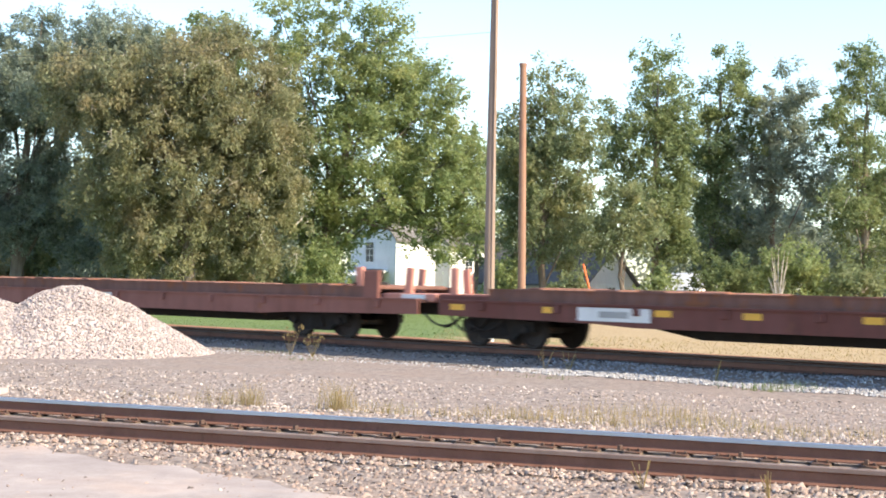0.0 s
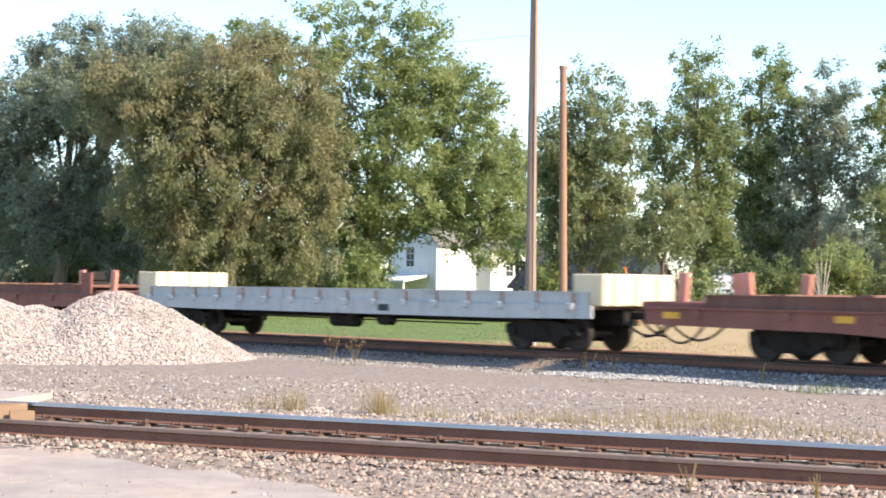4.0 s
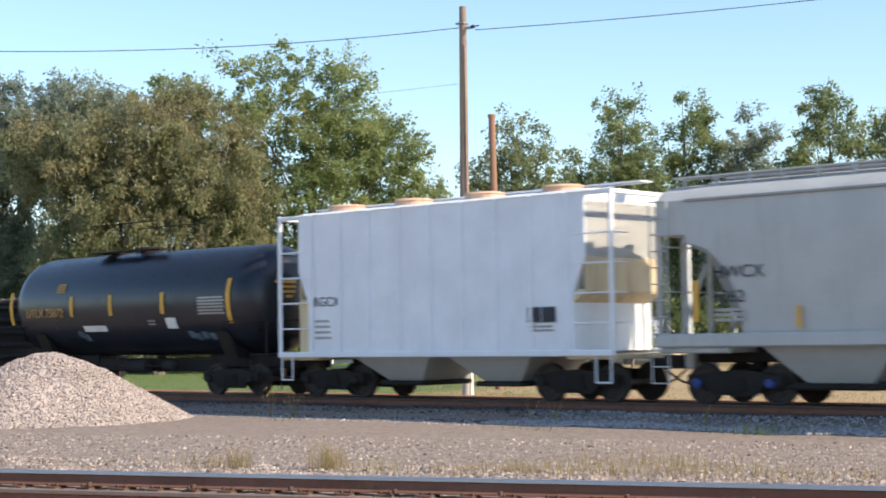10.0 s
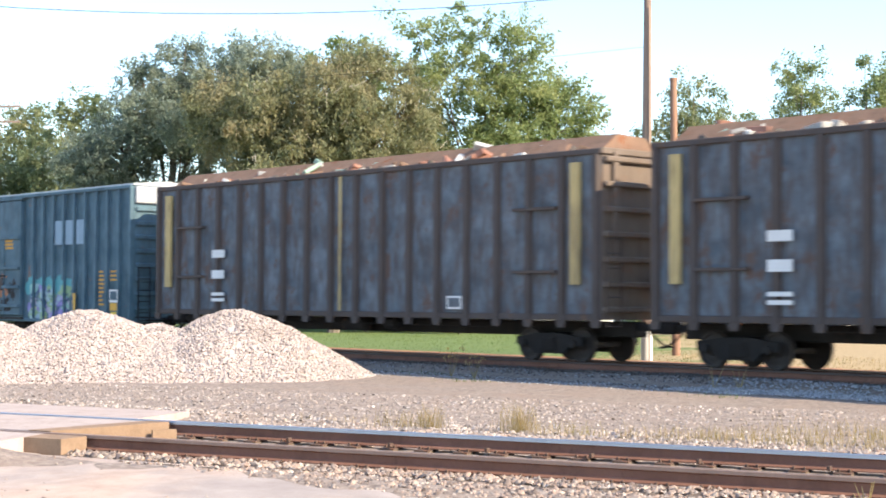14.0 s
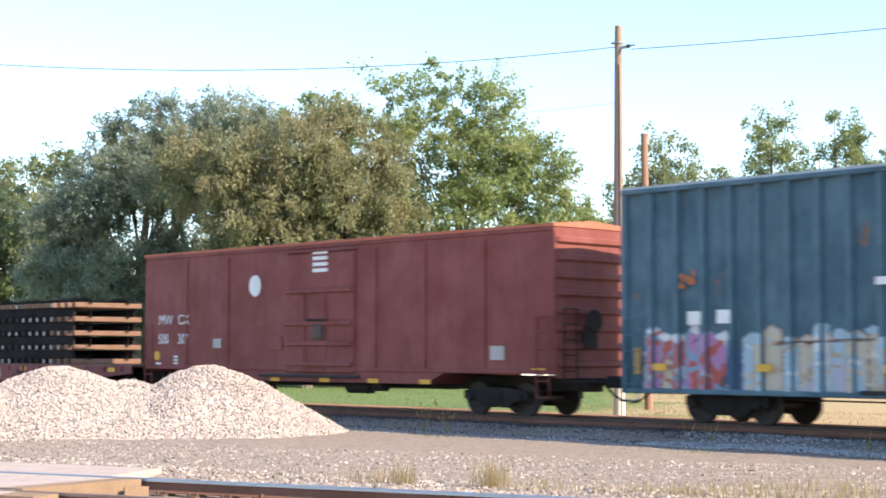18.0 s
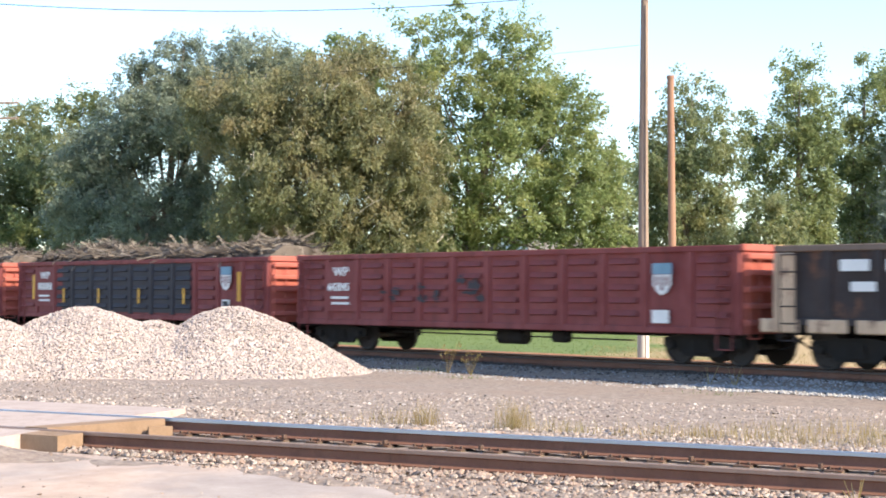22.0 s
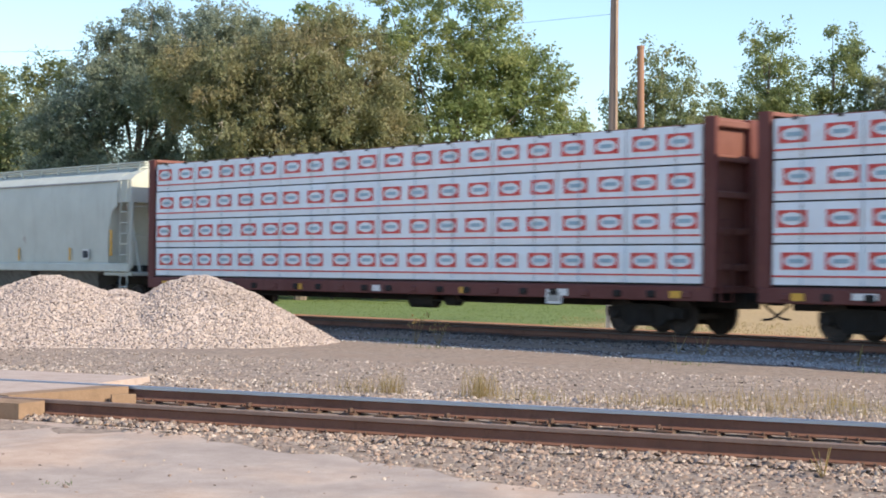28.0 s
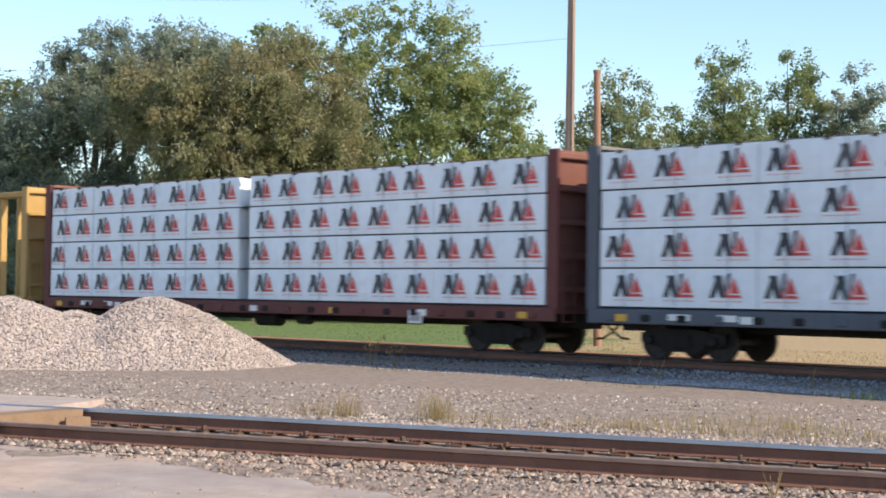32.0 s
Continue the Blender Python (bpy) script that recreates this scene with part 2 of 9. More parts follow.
def stone_mesh(name, centres, sizes, material, rng, flat=0.65):
    """Many small broken stones, wedge-shaped, lying on the ground."""
    base = np.array([(0.9, -0.7, -0.5), (0.8, 0.8, -0.5), (-0.9, 0.7, -0.5), (-0.8, -0.8, -0.5), (0.45, 0.1, 0.85), (-0.45, -0.1, 0.75)], float)
    tri = np.array([(0, 1, 4), (1, 2, 5), (1, 5, 4), (2, 3, 5), (3, 0, 4), (3, 4, 5)])
    n = len(centres)
    v = base[None] * rng.uniform(0.6, 1.25, (n, 6, 1)) + rng.uniform(-0.28, 0.28, (n, 6, 3))
    v[:, :, 2] *= flat
    a = rng.uniform(0, 6.283, n)
    t = rng.uniform(-0.6, 0.6, n)
    x = v[:, :, 0] * np.cos(t)[:, None] - v[:, :, 2] * np.sin(t)[:, None]
    z = v[:, :, 0] * np.sin(t)[:, None] + v[:, :, 2] * np.cos(t)[:, None]
    y = v[:, :, 1]
    w = np.stack([x * np.cos(a)[:, None] - y * np.sin(a)[:, None], x * np.sin(a)[:, None] + y * np.cos(a)[:, None], z], 2)
    w = w * (sizes[:, None, None] * 0.5) + centres[:, None, :]
    f = tri[None] + (np.arange(n) * 6)[:, None, None]
    return mesh_from_arrays(name, w.reshape(-1, 3), f.reshape(-1, 3), material)


# ---------------------------------------------------------------- the lie of the land
BETA = radians(20.04)
NEAR_O = Vector((0.0, 18.358, -0.124))            # on top of the far rail of the near line
NEAR_D = Vector((math.cos(BETA), math.sin(BETA), 0))
NEAR_N = Vector((math.sin(BETA), -math.cos(BETA), 0))   # towards the viewer
CANT = 0.084
RAIL_Y = 28.99                                   # near rail of the train's line
GAUGE = 1.505
LINE_Y = RAIL_Y + GAUGE / 2


def near_track(u, n, z=0.0):
    """A place beside the near line: along it, towards the viewer, above its far rail's top."""
    p = NEAR_O + NEAR_D * u + NEAR_N * n
    return (p.x, p.y, NEAR_O.z + z)


def step(a, b, x):
    t = np.clip((np.asarray(x, float) - a) / (b - a), 0, 1)
    return t * t * (3 - 2 * t)


def wobble(x, y, s):
    return np.sin(x * 1.3 * s + 1.7 * np.sin(y * 0.9 * s)) * np.cos(y * 1.1 * s + 1.3 * np.sin(x * 0.7 * s))


def land(x, y):
    """The height of the ground."""
    x, y = np.asarray(x, float), np.asarray(y, float)
    n = (x - NEAR_O.x) * NEAR_N.x + (y - NEAR_O.y) * NEAR_N.y
    u = (x - NEAR_O.x) * NEAR_D.x + (y - NEAR_O.y) * NEAR_D.y
    z = -0.38 + 0.02 * wobble(x, y, 0.5) + 0.012 * wobble(x, y, 1.7)
    bed = step(-2.4, -1.4, n) * (1 - step(1.9, 2.6, n))
    z = z - step(1.9, 3.6, n) * 0.13
    z = z * (1 - bed) + bed * (-0.350 - 0.056 * n)
    z = z + step(19.3, 21.5, -u) * (1 - step(2.4, 6.0, np.abs(n - 0.8))) * 0.26 * (1 - bed)
    d = np.abs(y - LINE_Y)
    z = z + (1 - step(1.4, 2.0, d)) * 0.175
    z = z - step(38, 90, y) * 0.25
    return z


ASPHALT_EDGE = ((-60.0, 2.3), (-20.2, 2.0), (-19.1, 1.85), (-16.1, 2.85), (-14.0, 3.3), (-11.6, 3.95), (-8.0, 4.6), (0.0, 5.6), (40.0, 6.0))


def grid_mesh(name, xs, ys, height, material):
    X, Y = np.meshgrid(xs, ys)
    v = np.stack([X, Y, height(X, Y)], 2).reshape(-1, 3)
    r, c = X.shape
    i = (np.arange(r - 1)[:, None] * c + np.arange(c - 1)[None]).reshape(-1)
    f = np.stack([i, i + 1, i + c + 1, i + c], 1)
    me = mesh_from_arrays(name, v, f, material)
    me.shade_smooth()
    return me


def ground_material():
    """Dirt, fine gravel and grass, by where they lie on the land."""
    m, nt, bs = nodes_of("ground")
    geo = nt.nodes.new("ShaderNodeNewGeometry").outputs["Position"]
    xyz = node(nt, "ShaderNodeSeparateXYZ", [("Vector", geo)])
    big, mid, fine, grit = noise_at(nt, geo, 0.18, detail=5), noise_at(nt, geo, 1.1, detail=6), noise_at(nt, geo, 9.0, detail=4), noise_at(nt, geo, 45.0, detail=3)
    gravel = ramp(nt, fine.outputs["Fac"], (0.30, (0.138, 0.106, 0.089)), (0.5, (0.25, 0.198, 0.164)), (0.72, (0.375, 0.313, 0.262)))
    gravel = mix(nt, ramp(nt, mid.outputs["Fac"], (0.45, G0), (0.7, (0.7,) * 3)), gravel, (0.27, 0.196, 0.152))
    gravel = mix(nt, 0.5, gravel, mix(nt, grit.outputs["Fac"], (0.05, 0.05, 0.05), (0.95, 0.95, 0.95)), 'SOFT_LIGHT')
    dry = ramp(nt, fine.outputs["Fac"], (0.3, (0.26, 0.18, 0.085)), (0.7, (0.48, 0.36, 0.20)))
    green = ramp(nt, fine.outputs["Fac"], (0.3, (0.06, 0.10, 0.02)), (0.7, (0.17, 0.23, 0.06)))
    lie = node(nt, "ShaderNodeVectorMath", [(0, geo)])
    lie.operation = 'DOT_PRODUCT'
    lie.inputs[1].default_value = (0.05, 0.0425, 0)
    drift = node(nt, "ShaderNodeMath", [(0, big.outputs["Fac"]), (1, lie.outputs["Value"])])
    grass = mix(nt, ramp(nt, drift.outputs["Value"], (0.44, G0), (0.62, G1)), green, dry)
    edge = node(nt, "ShaderNodeMath", [(0, mid.outputs["Fac"])])
    edge.operation = 'MULTIPLY_ADD'
    edge.inputs[1].default_value, edge.inputs[2].default_value = 3.0, -1.5
    far = node(nt, "ShaderNodeMath", [(0, xyz.outputs["Y"]), (1, edge.outputs["Value"])])
    where = node(nt, "ShaderNodeMapRange", [("Value", far.outputs["Value"])])
    where.inputs["From Min"].default_value, where.inputs["From Max"].default_value = 33.5, 36.0
    base = mix(nt, where.outputs["Result"], gravel, grass)
    nt.links.new(base, bs.inputs["Base Color"])
    bs.inputs["Roughness"].default_value = 0.95
    b = node(nt, "ShaderNodeBump", [("Height", fine.outputs["Fac"])], Strength=0.5, Distance=0.03)
    nt.links.new(b.outputs["Normal"], bs.inputs["Normal"])
    return m


M_GROUND = ground_material()
xs = np.concatenate([np.linspace(-2500, -130, 14), np.linspace(-110, 40, 301), np.linspace(60, 2500, 14)])
ys = np.concatenate([np.linspace(-600, -30, 8), np.linspace(-20, 60, 201), np.linspace(65, 160, 20), np.linspace(200, 3000, 16)])
tagged(new("ground", grid_mesh("ground", xs, ys, land, M_GROUND)), "dusty pink-grey gravel ground running into dry and green grass", "ground", kind="structure")

# the lot in the foreground: worn asphalt and packed dirt


def lot_material():
    m, nt, bs = nodes_of("worn_asphalt")
    geo = nt.nodes.new("ShaderNodeNewGeometry").outputs["Position"]
    big, mid, grit = noise_at(nt, geo, 0.28, detail=5), noise_at(nt, geo, 1.7, detail=7, rough=0.7), noise_at(nt, geo, 60, detail=3)
    asphalt = ramp(nt, mid.outputs["Fac"], (0.3, (0.28, 0.23, 0.205)), (0.7, (0.42, 0.355, 0.32)))
    dirt = ramp(nt, mid.outputs["Fac"], (0.3, (0.38, 0.27, 0.205)), (0.7, (0.53, 0.41, 0.335)))
    base = mix(nt, ramp(nt, big.outputs["Fac"], (0.43, G0), (0.56, G1)), asphalt, dirt)
    base = mix(nt, 0.4, base, mix(nt, grit.outputs["Fac"], (0.05, 0.05, 0.05), (0.95, 0.95, 0.95)), 'SOFT_LIGHT')
    nt.links.new(base, bs.inputs["Base Color"])
    bs.inputs["Roughness"].default_value = 0.9
    b = node(nt, "ShaderNodeBump", [("Height", mid.outputs["Fac"])], Strength=0.35, Distance=0.02)
    nt.links.new(b.outputs["Normal"], bs.inputs["Normal"])
    return m


def strip_between(name, us, edge_a, edge_b, height, material, rows=8):
    """A sheet along the near line between two distances from it."""
    v = []
    for u in us:
        for k in range(rows + 1):
            n = edge_a(u) + (edge_b(u) - edge_a(u)) * k / rows
            x, y, _ = near_track(u, n)
            v.append((x, y, height(x, y, u, n)))
    r = rows + 1
    f = [(i * r + k, (i + 1) * r + k, (i + 1) * r + k + 1, i * r + k + 1) for i in range(len(us) - 1) for k in range(rows)]
    me = bpy.data.meshes.new(name)
    me.from_pydata(v, [], f)
    me.materials.append(material)
    me.shade_smooth()
    return me


def lot_edge(u):
    us, ns = zip(*ASPHALT_EDGE)
    return float(np.interp(u, us, ns)) + 0.16 * math.sin(u * 1.9) + 0.09 * math.sin(u * 5.3 + 1)


M_LOT = lot_material()
lot = strip_between("pavement", np.linspace(-55, 35, 220), lot_edge, lambda u: 24.0, lambda x, y, u, n: float(land(x, y)) + 0.02 + 0.012 * math.sin(u * 2.1) * math.sin(n * 1.7), M_LOT, rows=10)
tagged(new("pavement", lot), "worn grey asphalt and packed pinkish dirt beside the rails", "pavement", kind="structure")

# ---------------------------------------------------------------- rails and ties
M_RAIL = weathered("rail_steel", (0.175, 0.083, 0.056), (0.075, 0.04, 0.03), 0.4, 0.75, rust=0.3, rust_colour=(0.13, 0.065, 0.045), streak=1.0)
M_HEAD = weathered("polished_rail_head", (0.42, 0.45, 0.52), (0.2, 0.18, 0.17), 0.15, 0.3, metal=0.85, bump=0.0, streak=1.0)
M_HEADDULL = weathered("dull_rail_head", (0.24, 0.16, 0.125), (0.12, 0.075, 0.06), 0.3, 0.5, metal=0.3, bump=0.0, streak=1.0)
M_HEADSHADE = weathered("shade_side_rail_head", (0.075, 0.05, 0.042), (0.05, 0.036, 0.03), 0.3, 0.55, metal=0.3, bump=0.0, streak=1.0)
M_TIE = weathered("tie_timber", (0.14, 0.105, 0.08), (0.05, 0.04, 0.03), 0.5, 0.9, bump=0.5, streak=1.0)
M_PLATE = weathered("tie_plate", (0.09, 0.055, 0.042), (0.06, 0.04, 0.03), 0.4, 0.85, rust=0.3)
RAIL_H = 0.186


def rail_profile():
    half = [(0.076, 0.0), (0.076, 0.012), (0.022, 0.032), (0.009, 0.045), (0.009, 0.125), (0.030, 0.136), (0.037, 0.141)]
    return [(a, b - RAIL_H) for a, b in half] + [(-a, b - RAIL_H) for a, b in reversed(half)]


def rail(parent, m, u0, u1, head=None):
    g = Geo().extrude(rail_profile(), u0, u1)
    g.v = [tuple(m @ Vector(p)) for p in g.v]
    r = part("rail", g, M_RAIL, parent)
    h = Geo().extrude([(0.038, 0.141 - RAIL_H), (0.037, -0.008), (0.026, 0), (-0.026, 0), (-0.037, -0.008), (-0.038, 0.141 - RAIL_H)], u0, u1)
    h.v = [tuple(m @ Vector(p)) for p in h.v]
    part("rail_head", h, head or M_HEAD, r, "bright worn running surface")


near_line = thing("railway_track", "near railway track with two rusty brown rails on weathered wooden ties", "track", kind="structure")
turn = Matrix.Translation(NEAR_O) @ Matrix.Rotation(BETA, 4, "Z")
lean = math.atan(CANT / GAUGE)
rail(near_line, turn, -130, 90)
rail(near_line, turn @ Matrix.Translation((0, -GAUGE, -CANT)), -130, 90, M_HEADDULL)
rng = random.Random(3)
tie_mesh = [Geo().cbox(-0.11, 0.11, -1.30, 1.30, -0.18, 0.0, 0.015).mesh("tie", M_TIE) for _ in range(1)][0]
plate_mesh = Geo().cbox(-0.10, 0.10, -0.18, 0.18, 0, 0.018, 0.006).mesh("tie_plate", M_PLATE)
spike = Geo()
for sx in (-0.06, 0.06):
    for sy in (-0.09, 0.09):
        spike.cbox(sx - 0.016, sx + 0.016, sy - 0.02, sy + 0.02, 0.0, 0.034, 0.006)
spike_mesh = spike.mesh("spikes", M_PLATE)
for k in range(96):
    u = -33.0 + k * 0.508 + rng.uniform(-0.02, 0.02)
    x, y, z = near_track(u, GAUGE / 2)
    t = part("tie", tie_mesh, None, near_line)
    t.location, t.rotation_euler = (x, y, NEAR_O.z - CANT / 2 - RAIL_H - 0.018), (lean, 0, BETA + rng.uniform(-0.01, 0.01))
    for side, dz in ((0.752, CANT / 2), (-0.752, -CANT / 2)):
        q = part("tie_plate", plate_mesh, None, t, at=(0, side, 0.0))
        part("spikes", spike_mesh, None, t, at=(0, side, 0.016))
# rail anchors that stand proud between the rails
anchor_mesh = Geo().cbox(-0.02, 0.02, -0.05, 0.03, -0.02, 0.035, 0.006).mesh("rail_anchor", M_PLATE)
for k in range(14):
    u = -17.8 + k * 1.42 + rng.uniform(-0.3, 0.3)
    x, y, z = near_track(u, 0.16)
    part("rail_anchor", anchor_mesh, None, near_line, at=(x, y, NEAR_O.z - 0.16)).rotation_euler = (0, 0, BETA)

far_line = thing("railway_track", "dark rusty railway track on grey ballast that the train runs on", "track", kind="structure")
move = Matrix.Translation((0, RAIL_Y, 0))
# this rail's head has a darker colour for its shadow side
rail(far_line, move, -420, 330, M_HEADSHADE)
rail(far_line, move @ Matrix.Translation((0, GAUGE, 0)), -420, 330, M_HEADDULL)
for k in range(130):
    t = part("tie", tie_mesh, None, far_line)
    t.location, t.rotation_euler = (-62 + k * 0.508 + rng.uniform(-0.03, 0.03), LINE_Y, -RAIL_H - 0.018), (0, 0, rng.uniform(-0.012, 0.012))

# ---------------------------------------------------------------- the crossing timbers
M_BEAM = weathered("crossing_timber", (0.25, 0.165, 0.105), (0.15, 0.10, 0.065), 0.45, 0.85, bump=0.5, streak=1.0)
M_SLAB = weathered("crossing_surface", (0.40, 0.325, 0.29), (0.28, 0.22, 0.19), 0.5, 0.9, bump=0.4, streak=1.0)
crossing = thing("level_crossing", "level crossing of worn grey slabs edged with pale split timbers", "crossing", kind="structure")


def beam(name, u0, u1, n0, n1, z0, z1, mat, skew=0.0, start=0.0, fall=0.0):
    """A slab or timber laid between the distances n0 and n1 from the line; its far end may be cut askew, its top may fall."""
    g = Geo()
    a = [(u0, n0, 0), (u1, n0, 0), (u1 + skew, n1, fall), (u0 + start, n1, fall)]
    pts = [near_track(u, n, z0) for u, n, q in a] + [near_track(u, n, z1 - q) for u, n, q in a]
    g.add(pts, [(0, 1, 2, 3), (4, 7, 6, 5), (0, 4, 5, 1), (1, 5, 6, 2), (2, 6, 7, 3), (3, 7, 4, 0)])
    return part(name, g, mat, crossing)


beam("slab", -48, -19.98, 0.09, 1.38, -0.24, -0.014, M_SLAB, -0.9, 0, 0.072)
beam("timber", -19.97, -19.6, 0.09, 1.38, -0.26, -0.008, M_BEAM, -0.9, -0.9, 0.072)
beam("timber", -19.58, -19.46, 0.11, 0.36, -0.26, -0.10, M_BEAM, -0.2, -0.1)
beam("slab", -48, -20.42, 1.60, 2.9, -0.40, -0.092, M_SLAB, -0.25, 0, 0.11)
beam("timber", -20.41, -19.72, 1.60, 1.90, -0.38, -0.094, M_BEAM, -0.15, -0.06, 0.025)
beam("slab", -48, -20.75, -1.9, -0.10, -0.28, -0.03, M_SLAB, 0.3)
beam("timber", -20.74, -20.4, -0.40, -0.12, -0.24, -0.05, M_BEAM)

# ---------------------------------------------------------------- loose stone
nrng = np.random.default_rng(11)
M_BALLAST = stones("pink_grey_ballast", (0.107, 0.086, 0.076), (0.235, 0.177, 0.147), (0.332, 0.237, 0.188), (0.417, 0.318, 0.259), (0.246, 0.212, 0.188), (0.535, 0.444, 0.375))
M_GRIT = stones("pale_pink_gravel", (0.14, 0.12, 0.107), (0.28, 0.225, 0.192), (0.39, 0.325, 0.285), (0.22, 0.19, 0.175), (0.53, 0.465, 0.42), (0.315, 0.247, 0.21))
M_DARKSTONE = stones("dark_ballast", (0.05, 0.042, 0.038), (0.10, 0.085, 0.075), (0.16, 0.14, 0.125), (0.075, 0.06, 0.05))
M_BLUE = stones("grey_ballast", (0.20, 0.20, 0.205), (0.33, 0.325, 0.325), (0.47, 0.46, 0.45), (0.26, 0.25, 0.25))
M_PILE = stones("pale_crushed_stone", (0.30, 0.252, 0.235), (0.428, 0.356, 0.326), (0.535, 0.455, 0.418), (0.353, 0.297, 0.274), (0.599, 0.514, 0.470))


def sow_near(name, n, u0, u1, na, nb, s0, s1, mat, label, lift=0.0, thin=None):
    u = nrng.uniform(u0, u1, n)
    w = nrng.uniform(na, nb, n)
    if thin is not None:
        keep = nrng.uniform(0, 1, n) < thin(u, w)
        u, w = u[keep], w[keep]
    x = NEAR_O.x + NEAR_D.x * u + NEAR_N.x * w
    y = NEAR_O.y + NEAR_D.y * u + NEAR_N.y * w
    s = nrng.uniform(s0, s1, len(u)) * nrng.choice([0.7, 1, 1, 1.3], len(u))
    c = np.stack([x, y, land(x, y) + s * 0.15 + lift], 1)
    return tagged(new(name, stone_mesh(name, c, s, mat, nrng)), label, "gravel", kind="stuff")


def shoulder(u, w):
    edge = np.interp(u, *zip(*ASPHALT_EDGE))
    return np.clip((edge + 0.35 - w) / 0.7, 0.015, 1)


# heaped stone bed under the near line
bed = strip_between("ballast_bed", np.linspace(-60, 40, 300), lambda u: -1.75, lambda u: lot_edge(u) + 0.15,
                    lambda x, y, u, n: float(land(x, y)) + 0.006 + 0.014 * math.sin(u * 9) * math.sin(n * 11), M_GROUND, rows=26)
tagged(new("ballast_bed", bed), "pinkish crushed stone bed under the near rails", "ballast", kind="structure")
sow_near("ballast", 39000, -19.8, 4.0, 1.66, 6.2, 0.028, 0.068, M_BALLAST, "pink and grey crushed stone ballast along the near rail", 0.0, shoulder)
sow_near("ballast", 3500, -19.8, 4.0, 0.1, 1.42, 0.035, 0.065, M_BALLAST, "pink and grey crushed stone between the near rails", -0.02)
sow_near("ballast", 3600, -19.8, 4.0, 1.60, 1.95, 0.04, 0.08, M_BALLAST, "pink and grey crushed stone heaped against the near rail", 0.03)
sow_near("ballast", 14000, -20.0, 6.0, -3.6, -0.1, 0.03, 0.07, M_BALLAST, "pale crushed stone behind the near rails", 0.0, lambda u, w: np.clip((w + 3.6) / 2.4, 0.12, 1))
sow_near("gravel", 46000, -33.0, 8.0, -10.5, -1.6, 0.02, 0.055, M_GRIT, "loose pale gravel strewn over the dusty yard", 0.0, lambda u, w: 0.55 + 0.45 * wobble(u, w, 0.45) * wobble(w, u, 0.23))
sow_near("gravel", 9000, -26.0, 6.0, -4.4, -1.4, 0.035, 0.075, M_GRIT, "coarse pale pink stones behind the near rails", 0.0)
sow_near("gravel", 1800, -34.0, 2.0, 2.4, 10.0, 0.015, 0.05, M_BALLAST, "small stones lying on the worn asphalt", 0.02)


def sow_line(name, n, x0, x1, y0, y1, s0, s1, mat, label, lift):
    x, y = nrng.uniform(x0, x1, n), nrng.uniform(y0, y1, n)
    s = nrng.uniform(s0, s1, n)
    c = np.stack([x, y, land(x, y) + lift + s * 0.1], 1)
    return tagged(new(name, stone_mesh(name, c, s, mat, nrng)), label, "gravel", kind="stuff")


sow_line("ballast", 13000, -22.4, 8, 26.3, 28.5, 0.04, 0.085, M_BLUE, "grey crushed stone ballast beside the train's track", 0.02)
sow_line("ballast", 5200, -62, -22.0, 25.6, 28.5, 0.03, 0.065, M_BLUE, "thinly strewn grey stone in the dirt beside the train's track", 0.0)
sow_line("ballast", 5200, -62, -21.6, 26.6, 28.6, 0.03, 0.07, M_DARKSTONE, "dark stone in the dirt beside the train's track", 0.0)
# these stones are darkened to paint the shaded band below the rail
sow_line("ballast", 4600, -58, 8, 28.3, 28.93, 0.05, 0.09, M_DARKSTONE, "crushed stone heaped over the tie ends, coloured dark for the shade there", 0.02)
sow_line("ballast", 5000, -62, 6, 29.1, 33.2, 0.04, 0.08, M_DARKSTONE, "dark crushed stone between the train's rails", 0.02)


def heap(x, y):
    """Height of the stone pile above the ground."""
    h = np.zeros_like(x)
    for cx, cy, top, r in ((-33.15, 22.85, 1.80, 3.3), (-35.25, 20.0, 1.76, 3.6), (-36.0, 17.6, 1.42, 3.5), (-34.2, 21.4, 1.36, 3.4), (-37.8, 15.2, 1.25, 3.4), (-39.5, 12.6, 0.9, 3.2), (-36.6, 22.2, 1.25, 3.5)):
        d = np.hypot(x - cx, y - cy)
        h = np.maximum(h, top * np.clip(1.10 - np.sqrt((d / r) ** 2 + 0.022), 0, 1))
    return h + (h > 0.02) * (0.05 * wobble(x, y, 1.6) + 0.025 * wobble(x, y, 4.1)) * np.minimum(1, h * 3)


xs, ys = np.arange(-45, -28.2, 0.2), np.arange(8, 28, 0.2)
pile = thing("gravel_pile", "heaped pile of pale crushed stone on the yard", "gravel pile")
part("core", grid_mesh("core", xs, ys, lambda x, y: land(x, y) - 0.08 + heap(x, y), M_PILE), M_PILE, pile)
x, y = nrng.uniform(-43, -28.6, 150000), nrng.uniform(9, 27, 150000)
h = heap(x, y)
keep = (h > 0.03) & (nrng.uniform(0, 1, len(x)) < np.where((x - y * 0.2) > -43.5, 0.95, 0.4))
x, y, h = x[keep][:62000], y[keep][:62000], h[keep][:62000]
s = nrng.uniform(0.034, 0.08, len(x))
tagged(part("rubble", stone_mesh("rubble", np.stack([x, y, land(x, y) + h - 0.06 + s * 0.2], 1), s, M_PILE, nrng, 0.8), M_PILE, pile), kind="stuff")

# ---------------------------------------------------------------- grass tufts and weeds
M_DRY = leafy("dry_grass", (0.30, 0.22, 0.09), (0.50, 0.40, 0.20), (0.38, 0.33, 0.12), 0.2)
M_GREEN = leafy("green_grass", (0.07, 0.13, 0.02), (0.20, 0.28, 0.06), (0.28, 0.27, 0.08), 0.25)


